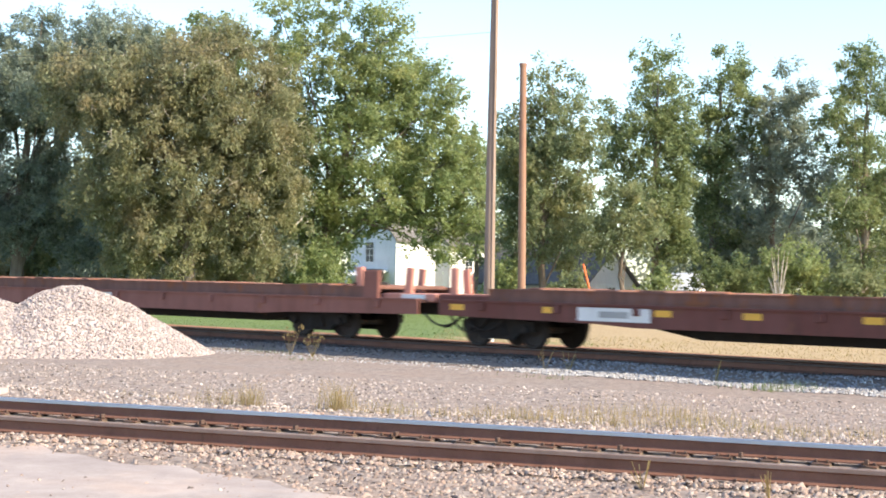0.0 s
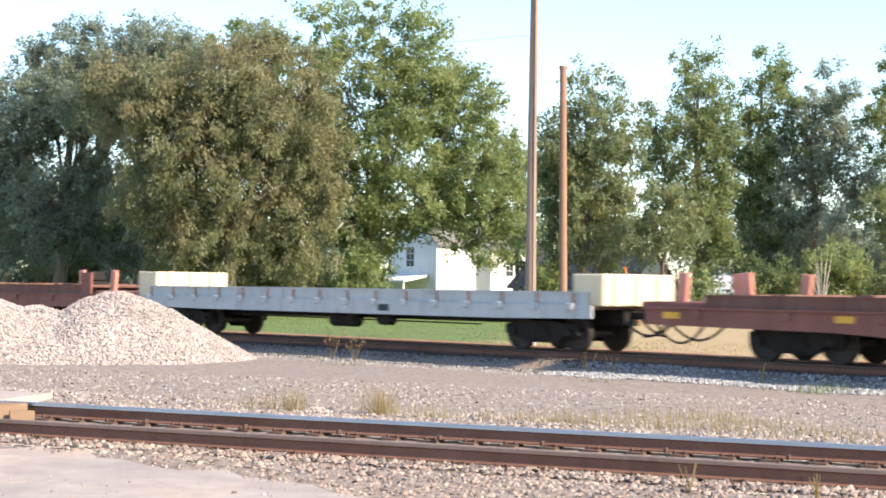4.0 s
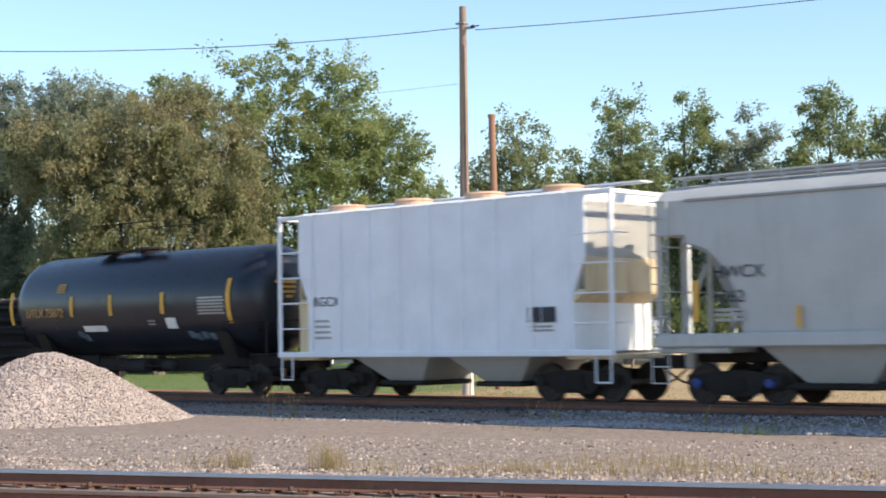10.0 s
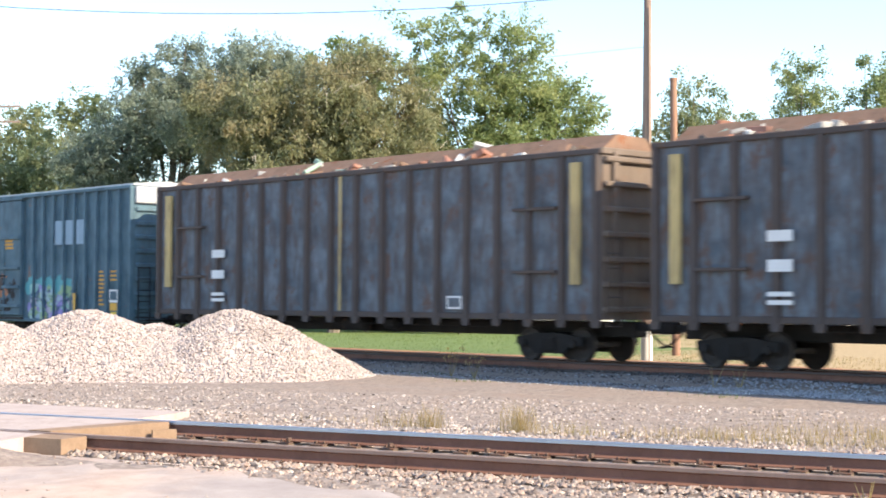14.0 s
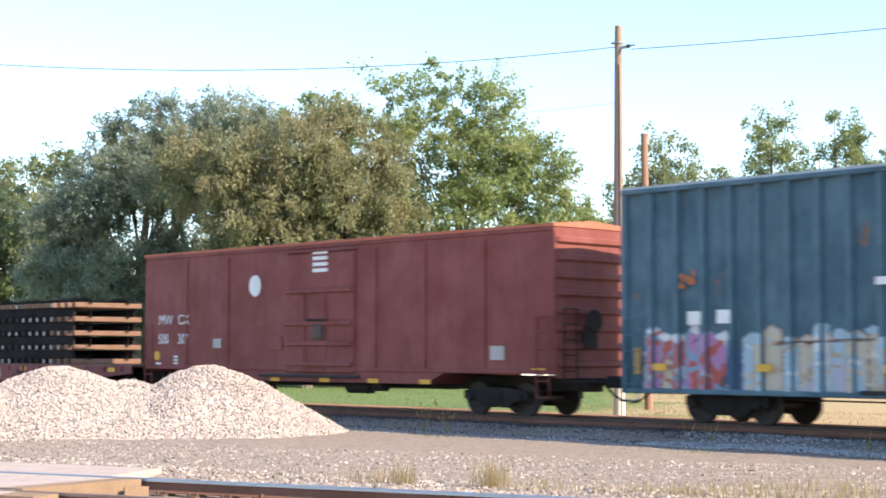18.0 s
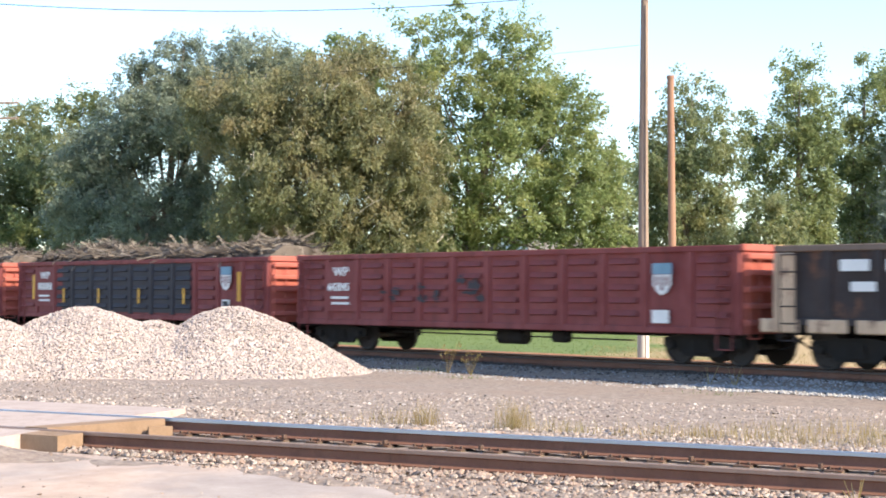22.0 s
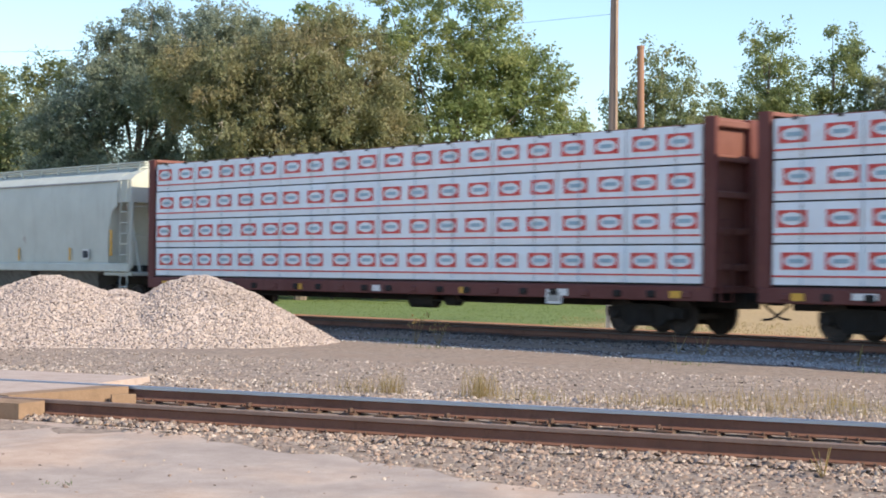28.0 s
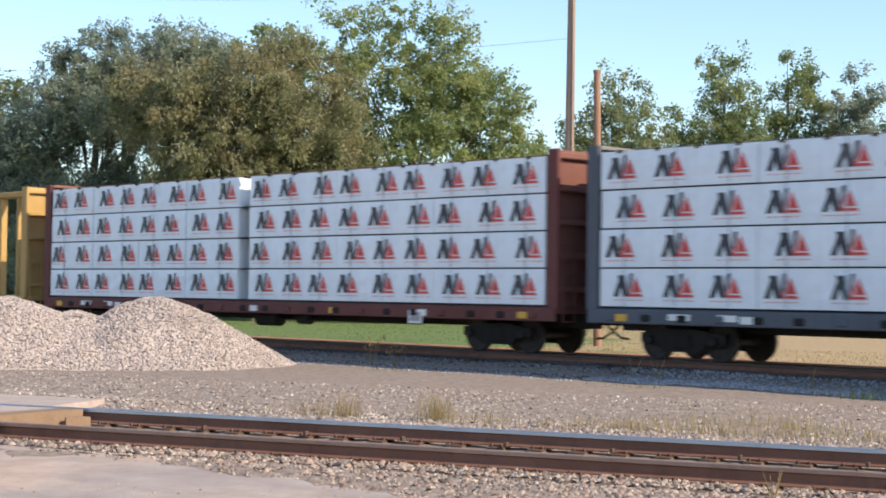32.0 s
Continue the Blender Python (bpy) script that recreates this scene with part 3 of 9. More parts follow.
def blades(name, x, y, tall, width, mat, spread=0.35):
    """Grass blades as thin bent strips."""
    n = len(x)
    a, lean_to = nrng.uniform(0, 6.283, n), nrng.uniform(0, 6.283, n)
    z = land(x, y) - 0.01
    b = nrng.uniform(0.3, 1, n) * spread * tall
    root = np.stack([x, y, z], 1)
    side = np.stack([np.cos(a), np.sin(a), 0 * a], 1) * (width / 2)
    if np.ndim(width):
        side = np.stack([np.cos(a), np.sin(a), 0 * a], 1) * (np.asarray(width)[:, None] / 2)
    bend = np.stack([np.cos(lean_to), np.sin(lean_to), 0 * a], 1)
    mid = root + bend * (b * 0.35)[:, None] + np.array([0, 0, 1.0]) * (tall * 0.6)[:, None]
    top = root + bend * b[:, None] + np.array([0, 0, 1.0]) * tall[:, None]
    v = np.stack([root - side, root + side, mid + side * 0.7, mid - side * 0.7, top + side * 0.1, top - side * 0.1], 1).reshape(-1, 3)
    k = (np.arange(n) * 6)[:, None]
    f = np.concatenate([k + np.array([0, 1, 2, 3]), k + np.array([3, 2, 4, 5])])
    return mesh_from_arrays(name, v, f, mat)


def tuft(cx, cy, r, tall, count, mat, label, stretch=(1, 1)):
    q = nrng.normal(0, 0.5, (count, 2)) * r
    x = cx + (q[:, 0] * NEAR_D.x * stretch[0] + q[:, 1] * NEAR_N.x * stretch[1])
    y = cy + (q[:, 0] * NEAR_D.y * stretch[0] + q[:, 1] * NEAR_N.y * stretch[1])
    me = blades("grass_tuft", x, y, nrng.uniform(0.4, 1.0, count) * tall, 0.008, mat, 0.5)
    tagged(new("grass_tuft", me), label, "grass", "dry tufts by the near rails", "stuff")


for cx, cy, r, tall, n, st in ((-18.2, 15.6, 0.5, 0.36, 90, (1.4, 0.5)), (-17.85, 15.75, 0.2, 0.42, 90, (1, 0.8)), (-16.45, 16.2, 0.28, 0.50, 170, (1, 0.8)), (-15.5, 16.2, 0.45, 0.28, 90, (1.4, 0.6)),
                               (-13.9, 16.8, 0.6, 0.26, 90, (1.6, 0.6)), (-13.5, 17.5, 0.8, 0.24, 130, (1.8, 0.6)), (-12.8, 17.6, 1.0, 0.27, 200, (1.6, 0.7)), (-13.2, 19.4, 0.6, 0.34, 130, (1.8, 0.5)),
                               (-12.5, 19.2, 0.8, 0.24, 90, (1.6, 0.6)), (-11.0, 18.6, 1.0, 0.22, 110, (1.8, 0.6)), (-9.4, 19.0, 1.1, 0.22, 110, (1.8, 0.6)), (-19.6, 15.3, 0.5, 0.16, 50, (1.5, 0.5)), (-12.0, 18.2, 1.2, 0.2, 160, (2.0, 0.7)), (-10.2, 18.0, 1.2, 0.2, 150, (2.0, 0.7)), (-14.6, 16.9, 0.9, 0.16, 90, (2.0, 0.5))):
    tuft(cx, cy, r, tall, n, M_DRY, "dry straw-coloured grass tuft in the gravel", st)
for cx, cy, r, tall, n in ((-15.4, 26.1, 0.5, 0.22, 110), (-15.3, 26.8, 0.4, 0.24, 110), (-30.2, 26.6, 0.5, 0.2, 60), (-10.3, 26.4, 0.6, 0.2, 90), (-27.3, 25.2, 0.5, 0.12, 60), (-20.0, 25.4, 0.6, 0.12, 60)):
    tuft(cx, cy, r, tall, n, M_GREEN, "small green weeds in the grey ballast", (1.6, 0.6))
tuft(-12.9, 7.4, 0.14, 0.07, 30, M_GREEN, "small green weed in a crack of the asphalt")


def weed(x, y, tall, seed, heads=True):
    """A thin stalky weed with seed heads."""
    r = random.Random(seed)
    g, z = Geo(), float(land(x, y))
    for k in range(7):
        a, b = r.uniform(0, 6.28), r.uniform(0.1, 0.45) * tall
        top = (x + b * math.cos(a), y + b * math.sin(a), z + tall * r.uniform(0.55, 1))
        g.rod((x, y, z - 0.02), top, 0.006, 0.003, 5)
        for q in range(4 if heads else 0):
            p = Vector(top) + Vector((r.uniform(-0.05, 0.05), r.uniform(-0.05, 0.05), r.uniform(-0.1, 0.03)))
            g.cbox(p.x - 0.011, p.x + 0.011, p.y - 0.011, p.y + 0.011, p.z - 0.018, p.z + 0.018, 0.006)
    solid("weed", g, M_DRY, "dry stalky weed with pale seed heads in the ballast", "weed", group="weeds by the train's track")


for k, (x, y, tall) in enumerate(((-28.9, 26.3, 0.75), (-28.3, 26.5, 0.6), (-21.9, 27.6, 0.55), (-21.3, 27.7, 0.5), (-17.5, 27.7, 0.5), (-8.4, 12.6, 0.3), (-7.2, 12.9, 0.3))):
    weed(x, y, tall, k, k < 2)
# field grass beyond the train
y = nrng.uniform(36, 75, 30000)
x = 1.0 - 0.85 * y - nrng.uniform(-3, 75, 30000)
tagged(new("field_grass", blades("field_grass", x, y, nrng.uniform(0.03, 0.08, 30000), 0.02, M_GREEN, 0.9)), "mown green grass field behind the tracks", "grass", kind="stuff")
y = nrng.uniform(33, 48, 14000)
x = 1.0 - 0.85 * y + nrng.uniform(-4, 42, 14000)
tagged(new("field_grass", blades("field_grass", x, y, nrng.uniform(0.03, 0.09, 14000), 0.02, M_DRY, 0.9)), "dry yellow grass behind the tracks", "grass", kind="stuff")

# ---------------------------------------------------------------- trees
M_BARK = weathered("bark", (0.20, 0.165, 0.13), (0.07, 0.055, 0.04), 0.5, 0.95, bump=0.8, streak=0.3, scale=3)
M_PALEWOOD = weathered("bleached_wood", (0.50, 0.45, 0.38), (0.3, 0.26, 0.2), 0.3, 0.9)
L_TALL = leafy("bright_leaves", (0.19, 0.25, 0.105), (0.37, 0.43, 0.185), (0.39, 0.4, 0.165), 0.3)
L_OLIVE = leafy("olive_leaves", (0.205, 0.216, 0.116), (0.36, 0.366, 0.196), (0.375, 0.325, 0.187), 0.4)
L_OAK = leafy("dark_leaves", (0.2, 0.245, 0.19), (0.36, 0.41, 0.315), (0.35, 0.375, 0.25), 0.3)
L_DEEP = leafy("deep_green_leaves", (0.13, 0.18, 0.082), (0.33, 0.39, 0.18), (0.36, 0.385, 0.17), 0.3)
L_PALE = leafy("pale_leaves", (0.165, 0.21, 0.11), (0.315, 0.365, 0.19), (0.34, 0.325, 0.15), 0.35)


def leaf_mesh(name, centres, radii, per, size, mat, r):
    """Single leaves strewn round the centres of many clumps."""
    idx = np.repeat(np.arange(len(centres)), per)
    n = len(idx)
    p = centres[idx] + r.normal(0, 0.5, (n, 3)) * radii[idx][:, None] * np.array([1, 1, 0.75])
    return leaves_at(name, p, size, mat, r)


def leaves_at(name, p, size, mat, r, hang=0.0):
    """One small bent leaf at each place, turned every way."""
    n = len(p)
    d = r.normal(0, 1, (n, 3)) * np.array([1, 1, 0.6]) + np.array([0, 0, -0.25 - hang])
    d /= np.linalg.norm(d, axis=1)[:, None]
    e = np.cross(d, r.normal(0, 1, (n, 3)) + np.array([0, 0, 0.8]))
    e /= np.linalg.norm(e, axis=1)[:, None] + 1e-6
    ln = (size * r.uniform(0.55, 1.45, n))[:, None]
    v = np.stack([p - e * ln * 0.32, p + e * ln * 0.32, p + d * ln], 1).reshape(-1, 3)
    f = (np.arange(n) * 3)[:, None] + np.arange(3)
    return mesh_from_arrays(name, v, f, mat)


ACROSS, AWAY = np.array([0.7071, 0.7071, 0]), np.array([-0.7071, 0.7071, 0])   # along the row of trees, and behind it


def tree(label, x, y, lobes, mat, seed, size=0.2, trunk=0.3, spray=1.0, dens=1.0, hang=0.0, bare=0, group="trees behind the railway"):
    """Trunk, limbs and a crown of leafy sprays; lobes hold (across, away, z, half width, half height, fullness)."""
    r = np.random.default_rng(seed)
    tr = thing("tree", label, "tree", group, at=(x, y, -0.73))
    L = np.array(lobes, float)
    mid = L[:, :1] * ACROSS + L[:, 1:2] * AWAY + L[:, 2:3] * np.array([0, 0, 1.0])
    count = np.maximum(3, (11.0 * L[:, 3] * L[:, 4] * L[:, 5] * dens / spray ** 2)).astype(int)
    pick = np.repeat(np.arange(len(L)), count)
    n = len(pick)
    q = r.normal(0, 1, (n, 3))
    q /= np.linalg.norm(q, axis=1)[:, None]
    rad = r.uniform(0.05, 1.0, n) ** 0.45 * r.uniform(0.9, 1.2, n)
    c = mid[pick] + (q[:, :1] * ACROSS * L[pick, 3:4] + q[:, 1:2] * AWAY * L[pick, 3:4] + q[:, 2:3] * np.array([0, 0, 1.0]) * L[pick, 4:5]) * rad[:, None]
    c[:, 2] = np.maximum(c[:, 2], 0.5 + r.uniform(0, 0.6, n))
    # each spray is a ragged, drooping tuft that reaches outwards
    axis = q * np.array([1, 1, 0.7]) + r.normal(0, 0.55, (n, 3)) + np.array([0, 0, 0.15 - hang])
    axis /= np.linalg.norm(axis, axis=1)[:, None]
    ln = spray * r.uniform(0.45, 1.15, n)
    per = np.maximum(12, (r.uniform(80, 170, n) * (spray * 0.2 / size) ** 2 / 1.15)).astype(int)
    idx = np.repeat(np.arange(n), per)
    m = len(idx)
    s = r.uniform(-1, 1, m)
    wide = (0.22 + 0.27 * (1 - s ** 2)) * ln[idx]
    p = c[idx] + axis[idx] * (s * ln[idx] * 0.8)[:, None] + r.normal(0, 0.62, (m, 3)) * wide[:, None]
    p[:, 2] -= hang * 0.5 * ln[idx] * s ** 2
    # the wood: a leaning trunk, limbs to the lobes, thin branches to the sprays
    top = float(np.max(L[:, 2]))
    lean = np.average(mid, axis=0, weights=L[:, 3] * L[:, 4])
    spine, g = [], Geo()
    for k in range(9):
        f = k / 8
        spine.append(Vector((lean[0] * f * 0.9, lean[1] * f * 0.9, top * 0.92 * f)) + Vector((r.uniform(-0.2, 0.2), r.uniform(-0.2, 0.2), 0)) * (1 if 0 < k else 0))
    for k in range(8):
        g.rod(spine[k], spine[k + 1], trunk * (1 - 0.11 * k), trunk * (0.89 - 0.11 * k), 9)
    for k in range(len(L)):
        j = min(6, max(1, int(L[k, 2] / top * 8 * 0.55)))
        a, b = spine[j], Vector(mid[k])
        if b.z < 0.45 * top and (b - a).xy.length > 3.5:
            j += 2
            a = spine[j].lerp(b, 0.35)
        m1 = a.lerp(b, 0.5) + Vector((r.uniform(-0.4, 0.4), r.uniform(-0.4, 0.4), 0.4))
        t = trunk * 0.26 * (1 - j / 11)
        g.rod(a, m1, t, t * 0.7, 6)
        g.rod(m1, b, t * 0.7, t * 0.35, 6)
        for i in np.nonzero(pick == k)[0][::4]:
            e = Vector(c[i])
            m2 = b.lerp(e, 0.5) + Vector((r.uniform(-0.2, 0.2), r.uniform(-0.2, 0.2), 0.12))
            g.rod(b, m2, t * 0.3, t * 0.2, 4)
            g.rod(m2, e, t * 0.2, t * 0.08, 4)
    part("trunk", g, M_BARK, tr)
    if bare:
        twigs = Geo()
        for i in r.choice(n, bare, replace=False):
            b = Vector(c[i] + q[i] * 0.4)
            for _ in range(4):
                o = b + Vector((r.uniform(-1, 1), r.uniform(-1, 1), r.uniform(-0.4, 0.4))) * 0.4
                e = o + Vector((r.uniform(-0.6, 0.6), r.uniform(-0.6, 0.6), r.uniform(-0.9, 0.5)))
                twigs.rod(o, e, 0.02, 0.007, 4)
        tagged(part("hanging_wood", twigs, M_PALEWOOD, tr, "pale bare hanging twigs"), kind="stuff")
    tagged(part("crown", leaves_at("crown", p, size, mat, r, hang), mat, tr), kind="stuff")
    return tr


tree("tall broad tree with bright green leaves", -75.0, 68.9, ((-2.4, -1.3, 19.3, 2.4, 1.4, 0.42), (1.4, -0.6, 19.8, 2.2, 1.4, 0.45), (4.1, -0.6, 19, 1.7, 1.7, 0.5), (4.1, -0.6, 17, 2.2, 2.4, 0.7), (-0.6, -1.1, 16.2, 3.1, 2.5, 0.8), (4.1, 0.1, 14.2, 4, 3.1, 1), (6.8, 0.1, 12.9, 2.6, 3.1, 0.9), (2.3, -0.3, 11.1, 4.1, 3.4, 1), (7.5, -0, 9.5, 3.1, 2.7, 1), (9.5, -0.3, 10.4, 1.4, 2, 0.9), (9.3, -0.3, 8.2, 1.6, 1.8, 1), (5.2, -0.3, 7.7, 4.1, 1.7, 1), (3.4, 0.1, 6.4, 2.2, 1.1, 0.8), (8.1, -0.3, 6.8, 1.8, 1.2, 0.8), (5.9, 0.3, 6.3, 1.4, 0.9, 0.7), (0.2, -0.4, 7.4, 2.5, 2.9, 1), (0.9, -0.2, 5.5, 2, 2, 0.8), (8.6, -0.6, 14.9, 0.9, 1, 0.6), (-1.7, -0, 12.5, 1.8, 4, 1), (7.7, 0.1, 5.7, 2.2, 1.1, 0.75), (3.7, 0.3, 6, 1.8, 0.9, 0.6), (9.5, -0.1, 4.8, 1.2, 1.2, 0.6), (1.1, -0.4, 4.3, 1.7, 2.4, 0.9), (6.3, -0.2, 4.8, 1.1, 0.6, 0.4), (7.9, -0.1, 3.9, 1.2, 1.2, 0.4), (9.9, -0.5, 5.9, 1.4, 1.1, 0.7),), L_TALL, 21, 0.22, 0.42, 1.1, 1.0, 0.0, 0)
tree("spreading tree with brownish olive leaves and hanging twigs", -76.4, 60.2, ((1.4, -0.2, 16.3, 1.8, 1.8, 1), (-0.7, -1.1, 14.1, 2.9, 2.9, 1), (-4, -1.3, 13.2, 2.9, 2.9, 1), (-7, -0.1, 13.5, 2.1, 2.7, 0.9), (2.8, -0.9, 12.2, 3.6, 3.6, 1), (-1.3, -1.1, 9.8, 4.1, 3.8, 1), (3.4, 0.2, 7.9, 3.4, 3.8, 1), (-4.6, -0.5, 8.1, 2.9, 3.1, 1), (-0.1, 0.9, 4.8, 4.3, 2.6, 1), (5.5, -0.4, 9.6, 1.7, 4.1, 0.6), (4.6, -0.2, 14.8, 1.4, 2.1, 0.6), (-3.4, -0.2, 4.4, 2.4, 2.1, 1), (4.1, 0.3, 4.1, 2.1, 1.7, 1),), L_OLIVE, 22, 0.19, 0.42, 1.05, 1.3, 0.8, 90)
tree("dense dark grey-green oak with a rounded crown", -90.5, 57.0, ((3.3, 0.4, 16.5, 4.5, 2.9, 1), (-0.7, 0.1, 14.6, 2.8, 3, 1), (6.7, 0, 16.3, 2.6, 2.7, 1), (1.6, -1.3, 13.7, 4.1, 3, 1), (-2.5, -0.3, 11.9, 3, 2.8, 1), (2, -0.3, 10.1, 2.2, 1.9, 0.7), (-5.4, -0.4, 10.8, 1.9, 2.2, 1), (-3.8, -0.7, 8.9, 2.4, 2.2, 1), (-0.4, -0.8, 7.4, 4.1, 2, 1), (-5.7, -0.3, 7.4, 2.2, 2.2, 0.9), (4.3, -0.7, 12.7, 2.6, 2.2, 1), (2.8, -0.1, 7.5, 2.6, 2.6, 1), (4.4, -0.5, 4.9, 2.6, 1.9, 1), (-1.1, -0.8, 4.9, 4.1, 1.9, 1), (-1.4, -0.6, 17.1, 1.1, 1, 0.6), (1.6, -0.8, 18.6, 1.5, 0.8, 0.6), (5.7, -0.7, 18.6, 1.5, 0.7, 0.6), (8.3, -0.3, 17, 1.9, 1.5, 0.9),), L_OAK, 23, 0.19, 0.5, 1.05, 1.25, 0.2, 26)
tree("small tree top with sparse green leaves", -88.0, 66.9, ((-0.1, -0.6, 18.1, 1.7, 1.2, 0.8), (3.2, -0.5, 19.5, 1.6, 1.3, 0.8), (5, -0.8, 17.5, 1.6, 2.3, 0.8), (1.8, 0.3, 14.5, 3.1, 4.3, 1),), L_TALL, 24, 0.23, 0.28, 1.1, 0.9, 0.0, 0)
tree("distant pale green tree", -108.3, 61.4, ((0, -0.7, 16, 2.2, 2, 1), (-1.8, 0.1, 12.8, 3.1, 2.7, 1), (1.3, 0.2, 11.9, 2.7, 3, 1), (0.7, -0.7, 8, 3.9, 3.4, 1),), L_PALE, 25, 0.27, 0.38, 1.25, 0.9, 0.0, 0)
tree("distant pale green tree", -116.6, 61.0, ((-0.1, -0.2, 15.7, 2.5, 2.2, 1), (-1.3, -1, 12.7, 3.4, 2.8, 1), (1.6, -0.7, 11.4, 3.6, 3.4, 1), (6.9, 0.4, 9.2, 2.7, 2.3, 0.7), (-1.9, -0.9, 10, 2.3, 2.7, 1), (-0.5, 0.4, 7.8, 4.5, 3.2, 1),), L_PALE, 26, 0.27, 0.38, 1.25, 0.9, 0.0, 0)
tree("distant dull green tree", -122.8, 59.9, ((-0.3, -0.4, 15.1, 2.2, 2.1, 1), (-2.1, -0.2, 13, 3.3, 3.1, 1), (0.1, 0.4, 11.2, 3.1, 2.8, 1), (-0.3, -0.8, 7.4, 4.2, 3.3, 1),), L_OLIVE, 27, 0.27, 0.38, 1.25, 0.9, 0.0, 0)
tree("distant dull green tree", -126.5, 55.6, ((-1, -0.7, 14.5, 3.3, 2.8, 1), (0.2, -0.9, 10.1, 4.7, 4.2, 1),), L_OLIVE, 41, 0.27, 0.38, 1.3, 0.9, 0.0, 0)
tree("far pale tree seen between the nearer ones", -84.8, 95.7, ((-0.6, -0.5, 13.2, 1.2, 2.3, 0.6), (0.1, 0, 9.1, 1.9, 2.7, 0.8), (-0.3, -0.4, 5.5, 1.8, 2.3, 0.8),), L_PALE, 43, 0.27, 0.25, 1.1, 0.8, 0.0, 0)
tree("tree with green and yellowing leaves beside the poles", -69.7, 85.2, ((0.6, -0.7, 16.4, 1.9, 1.2, 0.55), (2.2, -0.5, 14.9, 1.2, 1, 0.6), (-0.4, -0.2, 14.1, 1.9, 1.9, 0.8), (1.5, -0.6, 12.5, 2.3, 2.5, 1), (-1.6, -0.5, 11.3, 1.7, 2.7, 1), (0.4, -0.2, 9.4, 2.9, 2.9, 1), (2.7, -0.3, 10.2, 1.4, 2.7, 1), (-1.1, -0.4, 6.3, 2.3, 3.1, 0.9), (1.6, -0.3, 5.9, 2.5, 3.1, 1), (-2.4, -0, 12.9, 0.9, 1.6, 0.7),), L_PALE, 28, 0.22, 0.3, 1.15, 0.9, 0.6, 20)
tree("dark green undergrowth tree between the trunks", -105.1, 65.2, ((-0, -0.6, 6.7, 3.8, 2.5, 1), (2.9, -0.1, 4.7, 3.4, 2.5, 1), (-3.6, 0.3, 5, 3.4, 3, 1),), L_OAK, 80, 0.27, 0.2, 1.2, 0.9, 0.0, 0)
tree("dark green undergrowth tree between the trunks", -96.8, 69.0, ((-1.3, -0, 5.1, 3.3, 2.5, 1), (2.4, -0.2, 4.7, 3.3, 2.9, 1),), L_DEEP, 81, 0.27, 0.2, 1.2, 0.9, 0.0, 0)
tree("dark green undergrowth tree between the trunks", -88.5, 75.5, ((-2.1, -0.6, 4.4, 3.3, 2.5, 1), (1.6, -0.1, 4.9, 3.3, 2.9, 1),), L_OAK, 82, 0.27, 0.2, 1.2, 0.9, 0.0, 0)
tree("dark green undergrowth tree between the trunks", -114.1, 59.5, ((-0.5, -0.1, 5.7, 4.7, 3.4, 1), (3.6, 0.5, 4.1, 3.4, 2.6, 1),), L_DEEP, 83, 0.27, 0.2, 1.2, 0.9, 0.0, 0)
tree("dark green undergrowth tree between the trunks", -66.6, 110.3, ((-0.9, 0.3, 7.2, 3.6, 1.8, 0.8), (4.6, 0.7, 5.1, 4, 2.2, 0.9), (-5.6, -0.8, 6.2, 3.6, 2.7, 1),), L_OAK, 84, 0.27, 0.2, 1.2, 0.9, 0.0, 0)
tree("small tree with yellowing green leaves", -63.3, 85.8, ((0.3, -0, 8.3, 1.6, 1.2, 1), (-0.7, -0.4, 6.6, 1.4, 1.6, 1), (1.2, -0.3, 6.3, 1.6, 1.5, 1), (-0.3, -0.3, 5.1, 1.5, 1.1, 1),), L_PALE, 42, 0.22, 0.2, 1.0, 0.9, 0.4, 0)
tree("dark green tree with a ragged crown", -66.2, 94.1, ((0.9, -0.4, 19, 1, 0.9, 0.6), (-0.7, -0.4, 18.1, 1.5, 1.1, 0.7), (-0, 0.1, 16.1, 2.3, 2, 0.9), (-3.1, -0.4, 13.8, 1.7, 1.5, 0.9), (-0.6, -0.2, 13.2, 2.5, 2.2, 1), (1.4, -0.4, 12.7, 1.4, 2.4, 1), (-2.4, -0.2, 11, 2, 2.2, 1), (1.1, 0.3, 9.3, 1.9, 2.8, 1), (-0.4, -0.7, 7.4, 2.8, 2.8, 1), (1.3, -0.2, 5.4, 2, 2.4, 1),), L_DEEP, 29, 0.23, 0.36, 1.15, 1.0, 0.0, 0)
tree("tall thin tree with an airy green crown", -66.2, 101.0, ((0.4, -0.4, 19.8, 0.7, 0.5, 0.6), (1.3, -0.6, 17.8, 1.9, 1.5, 0.8), (-0.8, -0.6, 16.7, 1.1, 1.1, 0.4), (1, -0.2, 15.7, 2.2, 1.7, 0.9), (-0.3, -0.6, 13.2, 2.3, 2.2, 1), (2.2, -0.5, 12.8, 2.1, 2.1, 1), (-0.2, -0.3, 9.8, 2.5, 2.9, 1), (0.8, 0.1, 6.1, 2.9, 3.4, 1),), L_DEEP, 30, 0.24, 0.34, 1.15, 0.95, 0.0, 0)
